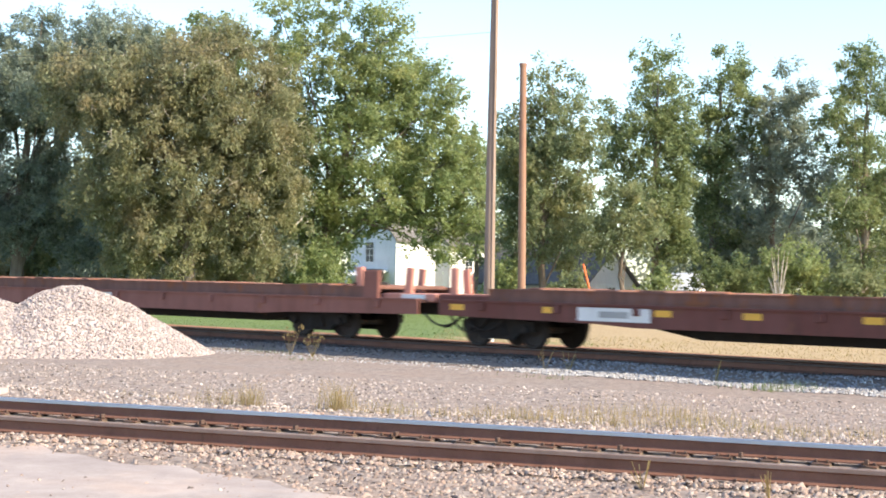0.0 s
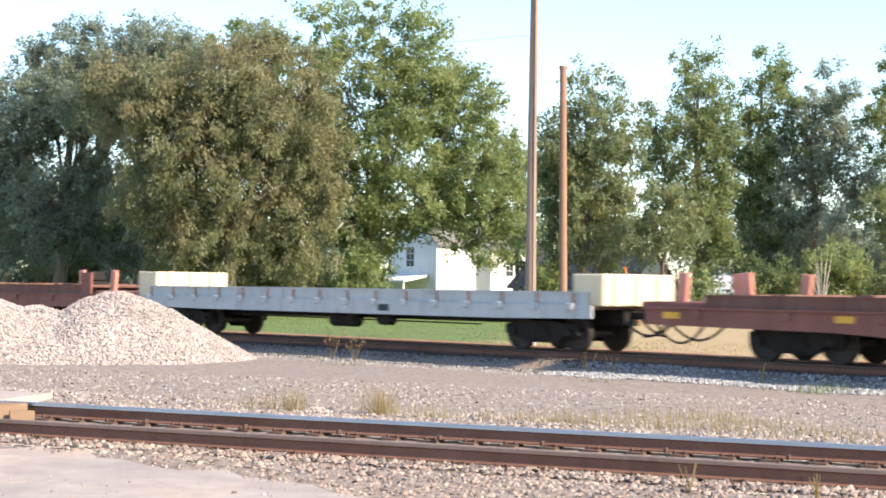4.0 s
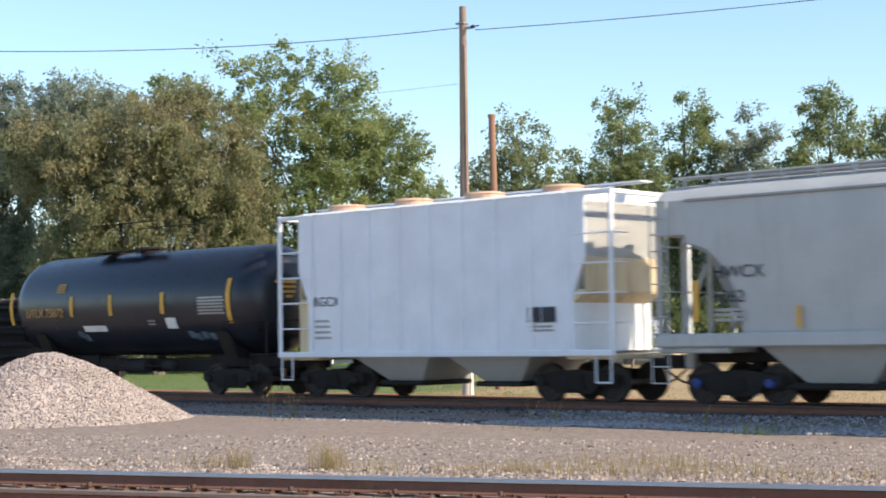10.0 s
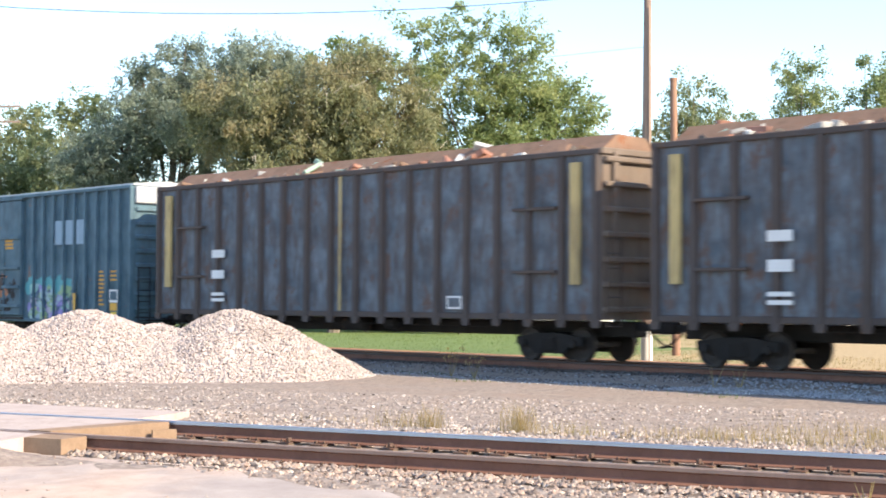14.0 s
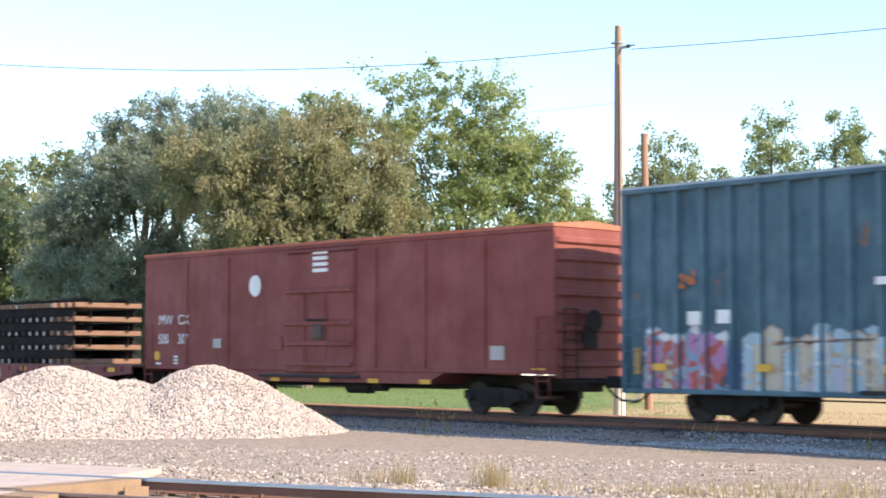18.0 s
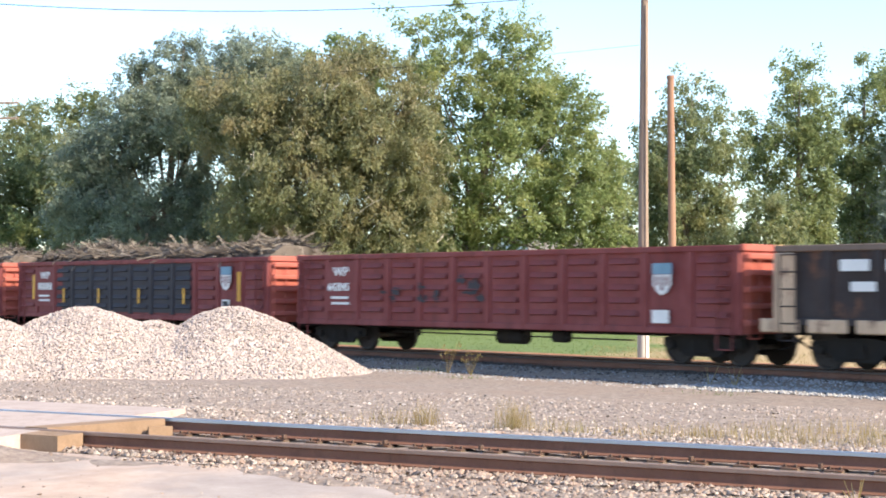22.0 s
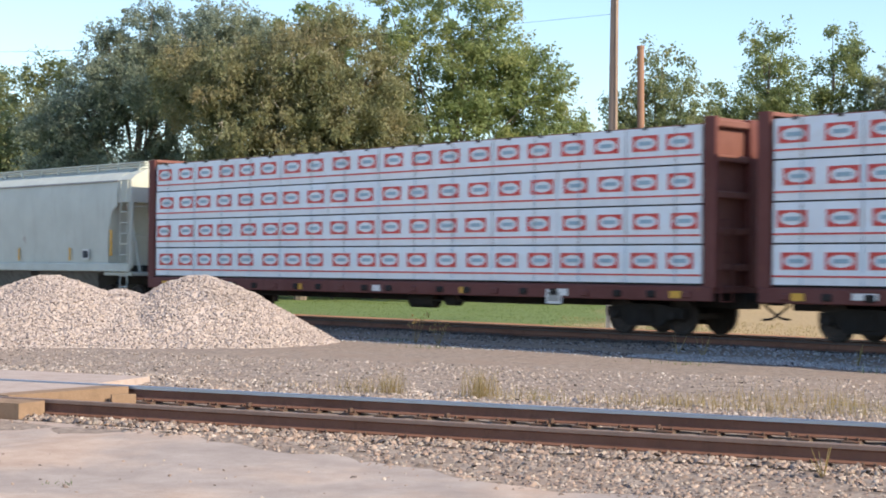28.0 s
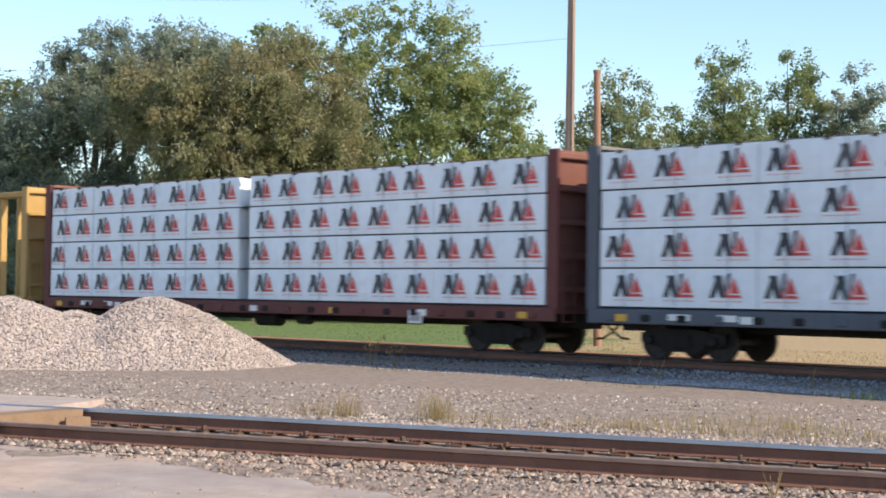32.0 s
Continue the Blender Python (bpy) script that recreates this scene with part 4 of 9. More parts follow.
tree("dark green tree with gaps in its crown", -62.3, 103.3, ((0.7, -0.5, 18.2, 0.5, 0.5, 0.5), (1.7, -0.6, 16.4, 1.5, 1.4, 0.9), (-0.1, -0.4, 15.5, 1.8, 1.8, 0.9), (1.1, -0, 13.2, 2.4, 2.2, 1), (-1.1, -0.6, 11.1, 2.3, 2.3, 1), (2.6, -0.7, 10.3, 2.3, 1.7, 1), (-1.8, -0.4, 6.9, 2.5, 2.9, 1), (-2.5, 0.4, 4, 2.9, 1.9, 1),), L_OAK, 31, 0.23, 0.36, 1.15, 1.0, 0.0, 0)
tree("tall dark green tree with a ragged crown", -54.6, 102.4, ((-1, -0.6, 17.4, 1.3, 1.2, 0.8), (0.4, -0.6, 18.3, 1.6, 1.4, 0.8), (-1.9, -0.4, 15.1, 1.8, 1.8, 0.9), (1.1, 0.2, 14.8, 2.4, 2.4, 0.7), (-0.6, -0.2, 11.9, 2.4, 2.2, 0.8), (1.5, 0.1, 9.6, 2.4, 2.8, 1), (-1, -0.6, 8, 2.4, 1.8, 1), (0.7, -0.1, 5.2, 2.4, 1.6, 1),), L_DEEP, 32, 0.23, 0.36, 1.15, 0.95, 0.2, 24)
tree("dark green tree with a ragged crown", -51.8, 107.9, ((-1.5, -0.2, 16.2, 2, 1.9, 0.8), (0.6, -0.1, 14.3, 2.8, 2.4, 1), (-0.4, 0.4, 10.3, 3.6, 3.2, 1), (0.2, -0.5, 5.8, 3.6, 2.8, 1),), L_DEEP, 33, 0.24, 0.38, 1.2, 0.9, 0.0, 0)
tree("tall dark green tree with a ragged crown", -47.9, 114.3, ((-1.5, -0.3, 17.8, 2.9, 2.5, 0.8), (0.2, -0.1, 13.8, 4.1, 3.3, 1), (0.2, 0.6, 8.1, 4.5, 4.5, 1),), L_DEEP, 34, 0.25, 0.4, 1.3, 0.8, 0.0, 0)
tree("leafy bush under the trees", -54.9, 93.8, ((-0.1, -0.3, 3.7, 2.3, 1.7, 1), (-1.2, 0.1, 2.8, 1.6, 1.2, 1), (1.2, -0.2, 3, 1.5, 1.2, 1),), L_TALL, 60, 0.22, 0.1, 0.8, 0.9, 0.1, 0, group="bushes under the trees")
tree("leafy bush under the trees", -52.0, 96.6, ((-0, -0, 2.8, 1.9, 1.3, 1), (-0.9, 0.1, 2.1, 1.3, 0.9, 1), (1.1, 0.2, 2.3, 1.2, 0.9, 1),), L_PALE, 61, 0.22, 0.1, 0.8, 0.9, 0.1, 0, group="bushes under the trees")
tree("leafy bush under the trees", -60.2, 86.0, ((0, 0.2, 2.6, 0.9, 1, 1), (-0.5, -0.1, 2.1, 0.6, 0.7, 1), (0.5, 0.1, 2.2, 0.6, 0.7, 1),), L_TALL, 62, 0.22, 0.1, 0.8, 0.9, 0.1, 0, group="bushes under the trees")
tree("leafy bush under the trees", -63.8, 81.1, ((-0, -0, 2.3, 0.9, 0.7, 1), (-0.5, -0.1, 1.9, 0.7, 0.5, 1), (0.5, 0.1, 2, 0.6, 0.5, 1),), L_PALE, 63, 0.22, 0.1, 0.8, 0.9, 0.1, 0, group="bushes under the trees")
tree("leafy bush under the trees", -70.3, 81.9, ((-0, -0, 2.4, 1.3, 1.5, 1), (-0.6, 0.1, 1.6, 0.9, 1.1, 1), (0.7, -0.1, 1.8, 0.8, 1.1, 1),), L_TALL, 64, 0.22, 0.1, 0.8, 0.9, 0.1, 0, group="bushes under the trees")
tree("leafy bush under the trees", -98.7, 63.1, ((-0, -0.2, 4.1, 2.7, 2.5, 1), (-1.3, -0.2, 2.8, 1.9, 1.7, 1), (1.4, 0.2, 3.1, 1.7, 1.7, 1),), L_PALE, 65, 0.22, 0.1, 0.8, 0.9, 0.1, 0, group="bushes under the trees")
tree("leafy bush under the trees", -98.4, 60.6, ((0.1, -0.5, 2.5, 2, 1.6, 1), (-1, -0, 1.7, 1.4, 1.1, 1), (1.1, -0.2, 1.9, 1.3, 1.1, 1),), L_OLIVE, 66, 0.22, 0.1, 0.8, 0.9, 0.1, 0, group="bushes under the trees")
tree("leafy bush under the trees", -84.6, 61.3, ((0, -0.5, 2.6, 2.2, 1.6, 1), (-1.1, 0.2, 1.8, 1.5, 1.1, 1), (1.1, 0.3, 2, 1.4, 1.1, 1),), L_OAK, 67, 0.22, 0.1, 0.8, 0.9, 0.1, 0, group="bushes under the trees")
tree("leafy bush under the trees", -89.5, 60.8, ((-0.1, 0.3, 1.8, 2.2, 1.5, 1), (-1.2, 0.4, 1, 1.6, 1, 1), (1.2, 0.1, 1.2, 1.5, 1, 1),), L_OAK, 68, 0.22, 0.1, 0.8, 0.9, 0.1, 0, group="bushes under the trees")
tree("leafy bush under the trees", -77.8, 63.7, ((-0, 0.1, 2.4, 1.8, 1.4, 1), (-0.9, -0.2, 1.6, 1.2, 1, 1), (1, -0.2, 1.8, 1.1, 1, 1),), L_OLIVE, 69, 0.22, 0.1, 0.8, 0.9, 0.1, 0, group="bushes under the trees")
tree("leafy bush under the trees", -72.0, 66.5, ((-0, 0.2, 2.8, 1.2, 1.8, 1), (-0.6, -0.1, 1.9, 0.9, 1.3, 1), (0.7, -0, 2.1, 0.8, 1.3, 1),), L_TALL, 70, 0.22, 0.1, 0.8, 0.9, 0.1, 0, group="bushes under the trees")
tree("leafy bush under the trees", -80.3, 69.5, ((0, -0.2, 2, 2.2, 1.6, 1), (-1.1, 0.1, 1.2, 1.6, 1.2, 1), (1.3, -0.4, 1.4, 1.5, 1.2, 1),), L_DEEP, 71, 0.22, 0.1, 0.8, 0.9, 0.1, 0, group="bushes under the trees")
tree("leafy bush under the trees", -101.5, 57.6, ((0.1, -0.6, 2.4, 2.8, 1.8, 1), (-1.4, 0.1, 1.4, 1.9, 1.3, 1), (1.4, 0.4, 1.7, 1.8, 1.3, 1),), L_OAK, 72, 0.22, 0.1, 0.8, 0.9, 0.1, 0, group="bushes under the trees")
tree("leafy bush under the trees", -107.8, 55.8, ((0.1, -0.4, 2.3, 3.3, 2, 1), (-1.6, 0, 1.2, 2.3, 1.4, 1), (1.7, 0, 1.5, 2.1, 1.4, 1),), L_PALE, 73, 0.22, 0.1, 0.8, 0.9, 0.1, 0, group="bushes under the trees")
tree("leafy bush under the trees", -61.4, 95.9, ((0.1, 0.4, 3.1, 2.4, 1.6, 1), (-1.2, 0, 2.3, 1.7, 1.1, 1), (1.2, -0.3, 2.5, 1.5, 1.1, 1),), L_DEEP, 74, 0.22, 0.1, 0.8, 0.9, 0.1, 0, group="bushes under the trees")
tree("far pale tree seen between the nearer ones", -102.2, 121.1, ((0, 0, 10.9, 4.6, 5.0, 0.9), (4.5, 0, 7.7, 4.3, 4.4, 1), (0, 0, 4.2, 7, 4.2, 1)), L_PALE, 35, 0.34, 0.36, 1.7, 0.7)
tree("far dull green tree", -76.9, 124.7, ((0, 0, 8.3, 5.2, 4.8, 1), (7.5, 0, 7.7, 5.2, 4.8, 1), (0, 0, 4.0, 7.9, 4, 1)), L_OAK, 36, 0.34, 0.36, 1.7, 0.7)
tree("far dull green tree", -65.3, 127.6, ((0, 0, 8.9, 5.5, 5, 1), (7.5, 0, 8.3, 5.5, 5, 1), (0, 0, 4, 7.9, 4, 1)), L_DEEP, 37, 0.34, 0.36, 1.7, 0.7)
tree("far dull green tree", -107.3, 79.8, ((0, 0, 7.7, 5.8, 5.2, 1), (-6.6, 0, 6.9, 5.2, 5, 1), (0, 0, 3.6, 7.9, 4, 1)), L_OAK, 38, 0.34, 0.36, 1.7, 0.7)

# far woods that close the view low down between the trunks
r = np.random.default_rng(77)
t = r.uniform(0, 1, 420)
c = np.stack([-190 + 165 * t + r.uniform(-5, 5, 420), 62 + 118 * t ** 0.85 + r.uniform(-4, 10, 420), r.uniform(0.2, 6.5, 420)], 1)
tagged(new("far_woods", leaf_mesh("far_woods", c, r.uniform(1.6, 3.4, 420), 130, 0.55, L_OAK, r)), "low dark line of distant woods", "woods", kind="stuff")

# a bare pale bush
g = Geo()
r = random.Random(8)
for k in range(16):
    a = r.uniform(0, 6.28)
    b = Vector((math.cos(a) * r.uniform(0.2, 0.8), math.sin(a) * r.uniform(0.2, 0.8), r.uniform(2.2, 4.6)))
    m = b * 0.5 + Vector((0, 0, 0.5))
    g.rod((0, 0, 0), m, 0.035, 0.025, 5)
    g.rod(m, b, 0.025, 0.008, 5)
solid("bare_shrub", g, M_PALEWOOD, "bare bleached shrub among green bushes", "shrub", at=(-51.2, 85.8, -0.6))

# ---------------------------------------------------------------- poles and wires
M_POLE = weathered("weathered_pole", (0.25, 0.185, 0.145), (0.09, 0.07, 0.055), 0.4, 0.9, bump=0.6, streak=0.12)
M_POLE2 = weathered("orange_brown_pole", (0.27, 0.155, 0.105), (0.14, 0.09, 0.065), 0.35, 0.9, bump=0.5, streak=0.12)
M_LIME = weathered("white_limewash", (0.52, 0.51, 0.48), (0.4, 0.38, 0.34), 0.3, 0.85)
M_STEEL = weathered("grey_steel", (0.30, 0.30, 0.30), (0.15, 0.13, 0.11), 0.3, 0.5, metal=0.6)
M_WIRE = weathered("black_wire", (0.03, 0.03, 0.035), (0.02, 0.02, 0.02), 0.1, 0.6, bump=0)
pole = thing("utility_pole", "tall weathered grey-brown wooden utility pole", "utility pole", at=(-30.68, 35.66, -0.6))
part("shaft", Geo().rod((0, 0, 1.3), (-0.01, 0, 6.3), 0.165, 0.135, 14).rod((-0.01, 0, 6.3), (0.03, 0, 11.85), 0.135, 0.105, 14), M_POLE, pole, smooth=40)
part("painted_base", Geo().rod((0, 0, 0), (0, 0, 1.3), 0.175, 0.168, 14), M_LIME, pole, "white painted foot", smooth=40)
part("conduit", Geo().rod((0.15, -0.07, 0.3), (0.13, -0.07, 10.7), 0.02, 0.018, 8), M_POLE, pole, "thin cable riser")
part("bracket", Geo().cbox(0.08, 0.43, -0.04, 0.04, 11.15, 11.23, 0.012).cbox(-0.16, 0.16, -0.13, 0.13, 11.32, 11.37, 0.01), M_STEEL, pole)
part("insulator", Geo().lathe([(0, 0.03), (0.02, 0.06), (0.06, 0.03), (0.08, 0.06), (0.12, 0.03)], 0, 0, 10).rod((0, 0, 0), (0.3, 0, 0), 0.02), M_WIRE, pole, at=(0.39, -0.04, 11.19))
stub = thing("wooden_pole", "shorter bare orange-brown wooden pole with no wires", "pole", at=(-36.4, 43.87, -0.6))
part("shaft", Geo().rod((0.07, 0, 0), (-0.07, 0, 9.95), 0.15, 0.118, 14).rod((-0.07, 0, 9.92), (-0.07, 0, 10.02), 0.143, 0.137, 14), M_POLE2, stub, smooth=40)
arms = thing("telegraph_pole", "old telegraph pole with two crossarms of glass insulators", "telegraph pole", at=(-87.0, 42.9, -0.6))
part("shaft", Geo().rod((0, 0, 0), (0, 0, 13.7), 0.2, 0.14, 12), M_POLE, arms, smooth=40)
for z in (13.3, 12.4):
    a = part("crossarm", Geo().cbox(-2.0, 2.0, -0.05, 0.05, -0.06, 0.06, 0.01), M_POLE, arms, at=(0, -0.14, z))
    a.rotation_euler = (0, 0, radians(42))
    for k in range(8):
        part("insulator", Geo().rod((0, 0, 0), (0, 0, 0.14), 0.045, 0.03, 8), M_STEEL, a, at=(-1.85 + k * 0.528, 0, 0.06))


def wire(a, b, sag, r=0.016):
    g, a, b = Geo(), Vector(a), Vector(b)
    p = [a.lerp(b, k / 28) - Vector((0, 0, sag * 4 * (k / 28) * (1 - k / 28))) for k in range(29)]
    g.tube(p, r, 5)
    solid("overhead_wire", g, M_WIRE, "thin dark overhead wire hung from the utility pole", "wire", group="overhead wires")


wire((-30.7, 35.6, 10.62), (-52.6, 7.8, 11.9), 1.5, 0.013)
wire((-30.2, 35.7, 10.5), (-7.0, 52.6, 13.2), 0.43, 0.013)
wire((-30.7, 35.6, 8.95), (-86.9, 8.7, 13.25), 1.9, 0.005)

# ---------------------------------------------------------------- buildings beyond
M_WHITE = weathered("white_boards", (0.74, 0.74, 0.73), (0.45, 0.43, 0.4), 0.25, 0.7, streak=0.3)
M_ROOF = weathered("grey_shingles", (0.16, 0.15, 0.145), (0.08, 0.07, 0.06), 0.5, 0.9, bump=0.5)
M_DARKGLASS = weathered("dark_window_glass", (0.03, 0.035, 0.04), (0.02, 0.02, 0.02), 0.1, 0.15, bump=0)


def boarded(g, x0, x1, y0, y1, z0, z1, board=0.2):
    """Lapped boards round a block of wall, each a mesh of its own."""
    z, boards = z0, []
    while z < z1 - 0.01:
        t = min(z1, z + board)
        boards.append(Geo().add([(x0 - .02, y0 - .02, z), (x1 + .02, y0 - .02, z), (x1 + .02, y1 + .02, z), (x0 - .02, y1 + .02, z), (x0, y0, t), (x1, y0, t), (x1, y1, t), (x0, y1, t)],
              [(0, 1, 5, 4), (1, 2, 6, 5), (2, 3, 7, 6), (3, 0, 4, 7), (0, 3, 2, 1), (4, 5, 6, 7)]))
        z = t
    g.box(x0 + 0.03, x1 - 0.03, y0 + 0.03, y1 - 0.03, z0, z1)
    return boards


def house(label, x0, x1, y0, y1, eave, ridge, along="x", windows=(), roof=M_ROOF):
    z0 = float(land((x0 + x1) / 2, (y0 + y1) / 2)) - 0.2
    h = thing("house", label, "house", "white houses behind the trees", at=((x0 + x1) / 2, (y0 + y1) / 2, z0))
    a, b = (x1 - x0) / 2, (y1 - y0) / 2
    g = Geo()
    boards = boarded(g, -a, a, -b, b, 0, eave - z0)
    if along == "x":
        g.extrude([(-b, eave - z0), (b, eave - z0), (0, ridge - z0 - 0.08)], -a, a, "x")
    else:
        g.extrude([(-a, eave - z0), (a, eave - z0), (0, ridge - z0 - 0.08)], -b, b, "y")
    wall = part("wall", g, M_WHITE, h)
    for q in boards:
        part("board", q, M_WHITE, wall)
    for s in (-1, 1):
        q = Geo()
        if along == "x":
            q.extrude([(s * (b + 0.35), eave - z0 - 0.22), (0, ridge - z0), (0, ridge - z0 + 0.12), (s * (b + 0.35), eave - z0 - 0.08)], -a - 0.35, a + 0.35, "x")
        else:
            q.extrude([(s * (a + 0.35), eave - z0 - 0.22), (0, ridge - z0), (0, ridge - z0 + 0.12), (s * (a + 0.35), eave - z0 - 0.08)], -b - 0.35, b + 0.35, "y")
        part("roof", q, roof, h)
    for face, p, z, w, t in windows:
        win = part("window", Geo().cbox(-w / 2 - 0.08, w / 2 + 0.08, -0.05, 0.02, -t / 2 - 0.08, t / 2 + 0.08, 0.01), M_WHITE, h, at=(p, -b - 0.02, z - z0) if face == "y" else (a + 0.02, p, z - z0))
        if face == "x":
            win.rotation_euler = (0, 0, radians(90))
        for i in (0, 1):
            for j in (0, 1, 2):
                part("pane", Geo().box(-w / 2 + i * w / 2 + 0.02, -w / 2 + (i + 1) * w / 2 - 0.02, -0.056, -0.04, -t / 2 + j * t / 3 + 0.02, -t / 2 + (j + 1) * t / 3 - 0.02), M_DARKGLASS, win)
    return h


big = house("two-storey white boarded house with a porch, half hidden by trees", -103.3, -97.75, 99.5, 104.5, 5.2, 8.1, "y", (("y", -0.45, 4.05, 1.0, 1.75), ("y", -0.9, 0.4, 0.9, 1.3), ("y", 1.6, 0.4, 1.3, 1.1), ("x", 1.4, 0.3, 1.1, 1.1)))
part("porch_roof", Geo().extrude([(-5.6, 2.62), (-5.6, 2.8), (-2.5, 3.35), (-2.5, 3.15)], -4.6, 1.9), M_WHITE, big)
for k in range(4):
    part("porch_post", Geo().cbox(-0.09, 0.09, -0.09, 0.09, 0, 2.7, 0.015), M_WHITE, big, at=(-4.4 + k * 2.0, -5.4, 0))
for s in (-1, 1):
    part("corner_board", Geo().cbox(s * 2.775 - 0.08, s * 2.775 + 0.08, -2.6, -2.48, 0, 6.1, 0.01), M_WHITE, big)
house("bright white wing behind the boarded house", -103.2, -97.7, 106.4, 113.0, 4.9, 7.0, "y", (("x", -0.8, 3.2, 1.0, 1.5),))
house("low white house with a bright gable end", -86.0, -74.3, 96.4, 102.6, 1.6, 4.2, "x", (("x", 0.0, 0.8, 0.9, 1.1),))
house("small white shed with a pale roof", -80.5, -75.4, 113.0, 117.0, 1.3, 2.6, "x", roof=M_WHITE)
M_ORANGE = weathered("orange_paint", (0.75, 0.16, 0.05), (0.4, 0.1, 0.05), 0.2, 0.6)
g = Geo().rod((0, 0, 0), (-0.75, -0.5, 3.4), 0.075, 0.065, 8)
solid("marker_pole", g, M_ORANGE, "leaning orange marker pole in the grass", "marker", at=(-60.2, 79.4, -0.6))
M_RUST = weathered("rusty_brown", (0.38, 0.19, 0.11), (0.14, 0.07, 0.045), 0.4, 0.85, rust=0.4)
g = Geo()
for k in range(3):
    g.cbox(-58, -14.0 - 9 * k, 33.55 + 0.32 * k, 33.8 + 0.32 * k, -0.35, -0.14, 0.02)
solid("stacked_rail", g, M_RUST, "long rusty rails lying on the ground beyond the train", "rail")
# ---------------------------------------------------------------- the train
SPEED, EASE = 15.22, 0.00287
HALF = 1.55
TRAIN = []                                        # (car, its place along the line at 16 s)
M_BLACK = weathered("grimy_black_steel", (0.022, 0.02, 0.019), (0.05, 0.04, 0.033), 0.5, 0.75, rust=0.25, rust_colour=(0.10, 0.055, 0.035))
M_TRUCK = weathered("truck_casting", (0.022, 0.02, 0.019), (0.04, 0.032, 0.026), 0.4, 0.8, rust=0.2, rust_colour=(0.05, 0.032, 0.024))
M_WHEEL = weathered("wheel_steel", (0.05, 0.042, 0.038), (0.03, 0.027, 0.025), 0.4, 0.6, rust=0.3, metal=0.3)
for m in (M_BLACK, M_TRUCK, M_WHEEL):
    m.node_tree.nodes["Principled BSDF"].inputs["Specular IOR Level"].default_value = 0.12
M_BLUECAP = weathered("blue_bearing_cap", (0.03, 0.06, 0.22), (0.05, 0.05, 0.06), 0.3, 0.6)
M_YELLOW = weathered("yellow_reflector", (0.66, 0.36, 0.05), (0.3, 0.17, 0.05), 0.3, 0.55, streak=1)
M_CREAM = weathered("yellow_cream_stripe", (0.52, 0.39, 0.17), (0.17, 0.13, 0.08), 0.65, 0.7, rust=0.15)
M_LETTER = weathered("white_lettering", (0.72, 0.72, 0.70), (0.4, 0.36, 0.33), 0.35, 0.7, bump=0)
M_DARKLETTER = weathered("dark_lettering", (0.035, 0.04, 0.05), (0.1, 0.1, 0.1), 0.2, 0.7, bump=0)
M_GOLD = weathered("yellow_lettering", (0.58, 0.31, 0.065), (0.3, 0.2, 0.08), 0.35, 0.7, bump=0)

wheel_g = Geo()
for s in (-1, 1):
    wheel_g.lathe([(s * 0.66, 0.06), (s * 0.68, 0.44), (s * 0.705, 0.445), (s * 0.72, 0.42), (s * 0.80, 0.415), (s * 0.80, 0.36), (s * 0.765, 0.34), (s * 0.755, 0.15), (s * 0.81, 0.12), (s * 0.82, 0.09)], 0, 0, 26, "y")
wheel_g.lathe([(-0.95, 0.075), (0.95, 0.075)], 0, 0, 10, "y")
for k in range(6):
    a = k * 1.047
    wheel_g.rod((0.24 * math.cos(a), -0.775, 0.24 * math.sin(a)), (0.24 * math.cos(a), -0.745, 0.24 * math.sin(a)), 0.03, 0.03, 6)
WHEELSET = wheel_g.mesh("wheelset", M_WHEEL, 35)
side_g = Geo().extrude([(-1.12, 0.40), (-1.12, 0.62), (-0.80, 0.64), (-0.45, 0.70), (0.45, 0.70), (0.80, 0.64), (1.12, 0.62), (1.12, 0.40), (0.72, 0.40), (0.50, 0.20), (-0.50, 0.20), (-0.72, 0.40)], -0.06, 0.06, "y")
side_g.extrude([(-0.30, 0.30), (0.30, 0.30), (0.22, 0.60), (-0.22, 0.60)], -0.12, 0.1, "y")
for k in (-0.14, 0, 0.14):
    side_g.lathe([(-0.13, 0.06), (0.0, 0.06)], k, 0.42, 8, "y")
    side_g.rod((k, -0.1, 0.28), (k, -0.1, 0.56), 0.055, 0.055, 8)
SIDEFRAME = side_g.mesh("side_frame", M_TRUCK)
BOLSTER = Geo().cbox(-0.22, 0.22, -1.0, 1.0, 0.42, 0.72, 0.04).rod((0, 0, 0.6), (0, 0, 0.95), 0.2, 0.2, 12).mesh("bolster", M_TRUCK)
CAP = Geo().lathe([(-0.12, 0.05), (-0.10, 0.10), (0.0, 0.11)], 0, 0, 12, "y").mesh("bearing_cap", M_TRUCK, 40)
CAP_BLUE = Geo().lathe([(-0.12, 0.05), (-0.10, 0.10), (0.0, 0.11)], 0, 0, 12, "y").mesh("bearing_cap", M_BLUECAP, 40)
WHEELSETS = []


def truck(car, x, blue=False):
    """A two-axle truck: side frames, bolster, bearing caps and wheelsets."""
    t = part("truck", BOLSTER, None, car, at=(x, 0, 0))
    for s in (-1, 1):
        f = part("side_frame", SIDEFRAME, None, t, at=(0, s * 0.99, 0))
        if s > 0:
            f.rotation_euler = (0, 0, math.pi)
    for wx in (-0.865, 0.865):
        w = part("wheelset", WHEELSET, None, t)
        w.matrix_parent_inverse = Matrix.Translation((wx, 0, 0.42))
        WHEELSETS.append(w)
        part("bearing_cap", CAP_BLUE if blue else CAP, None, t, at=(wx, -1.04, 0.45))


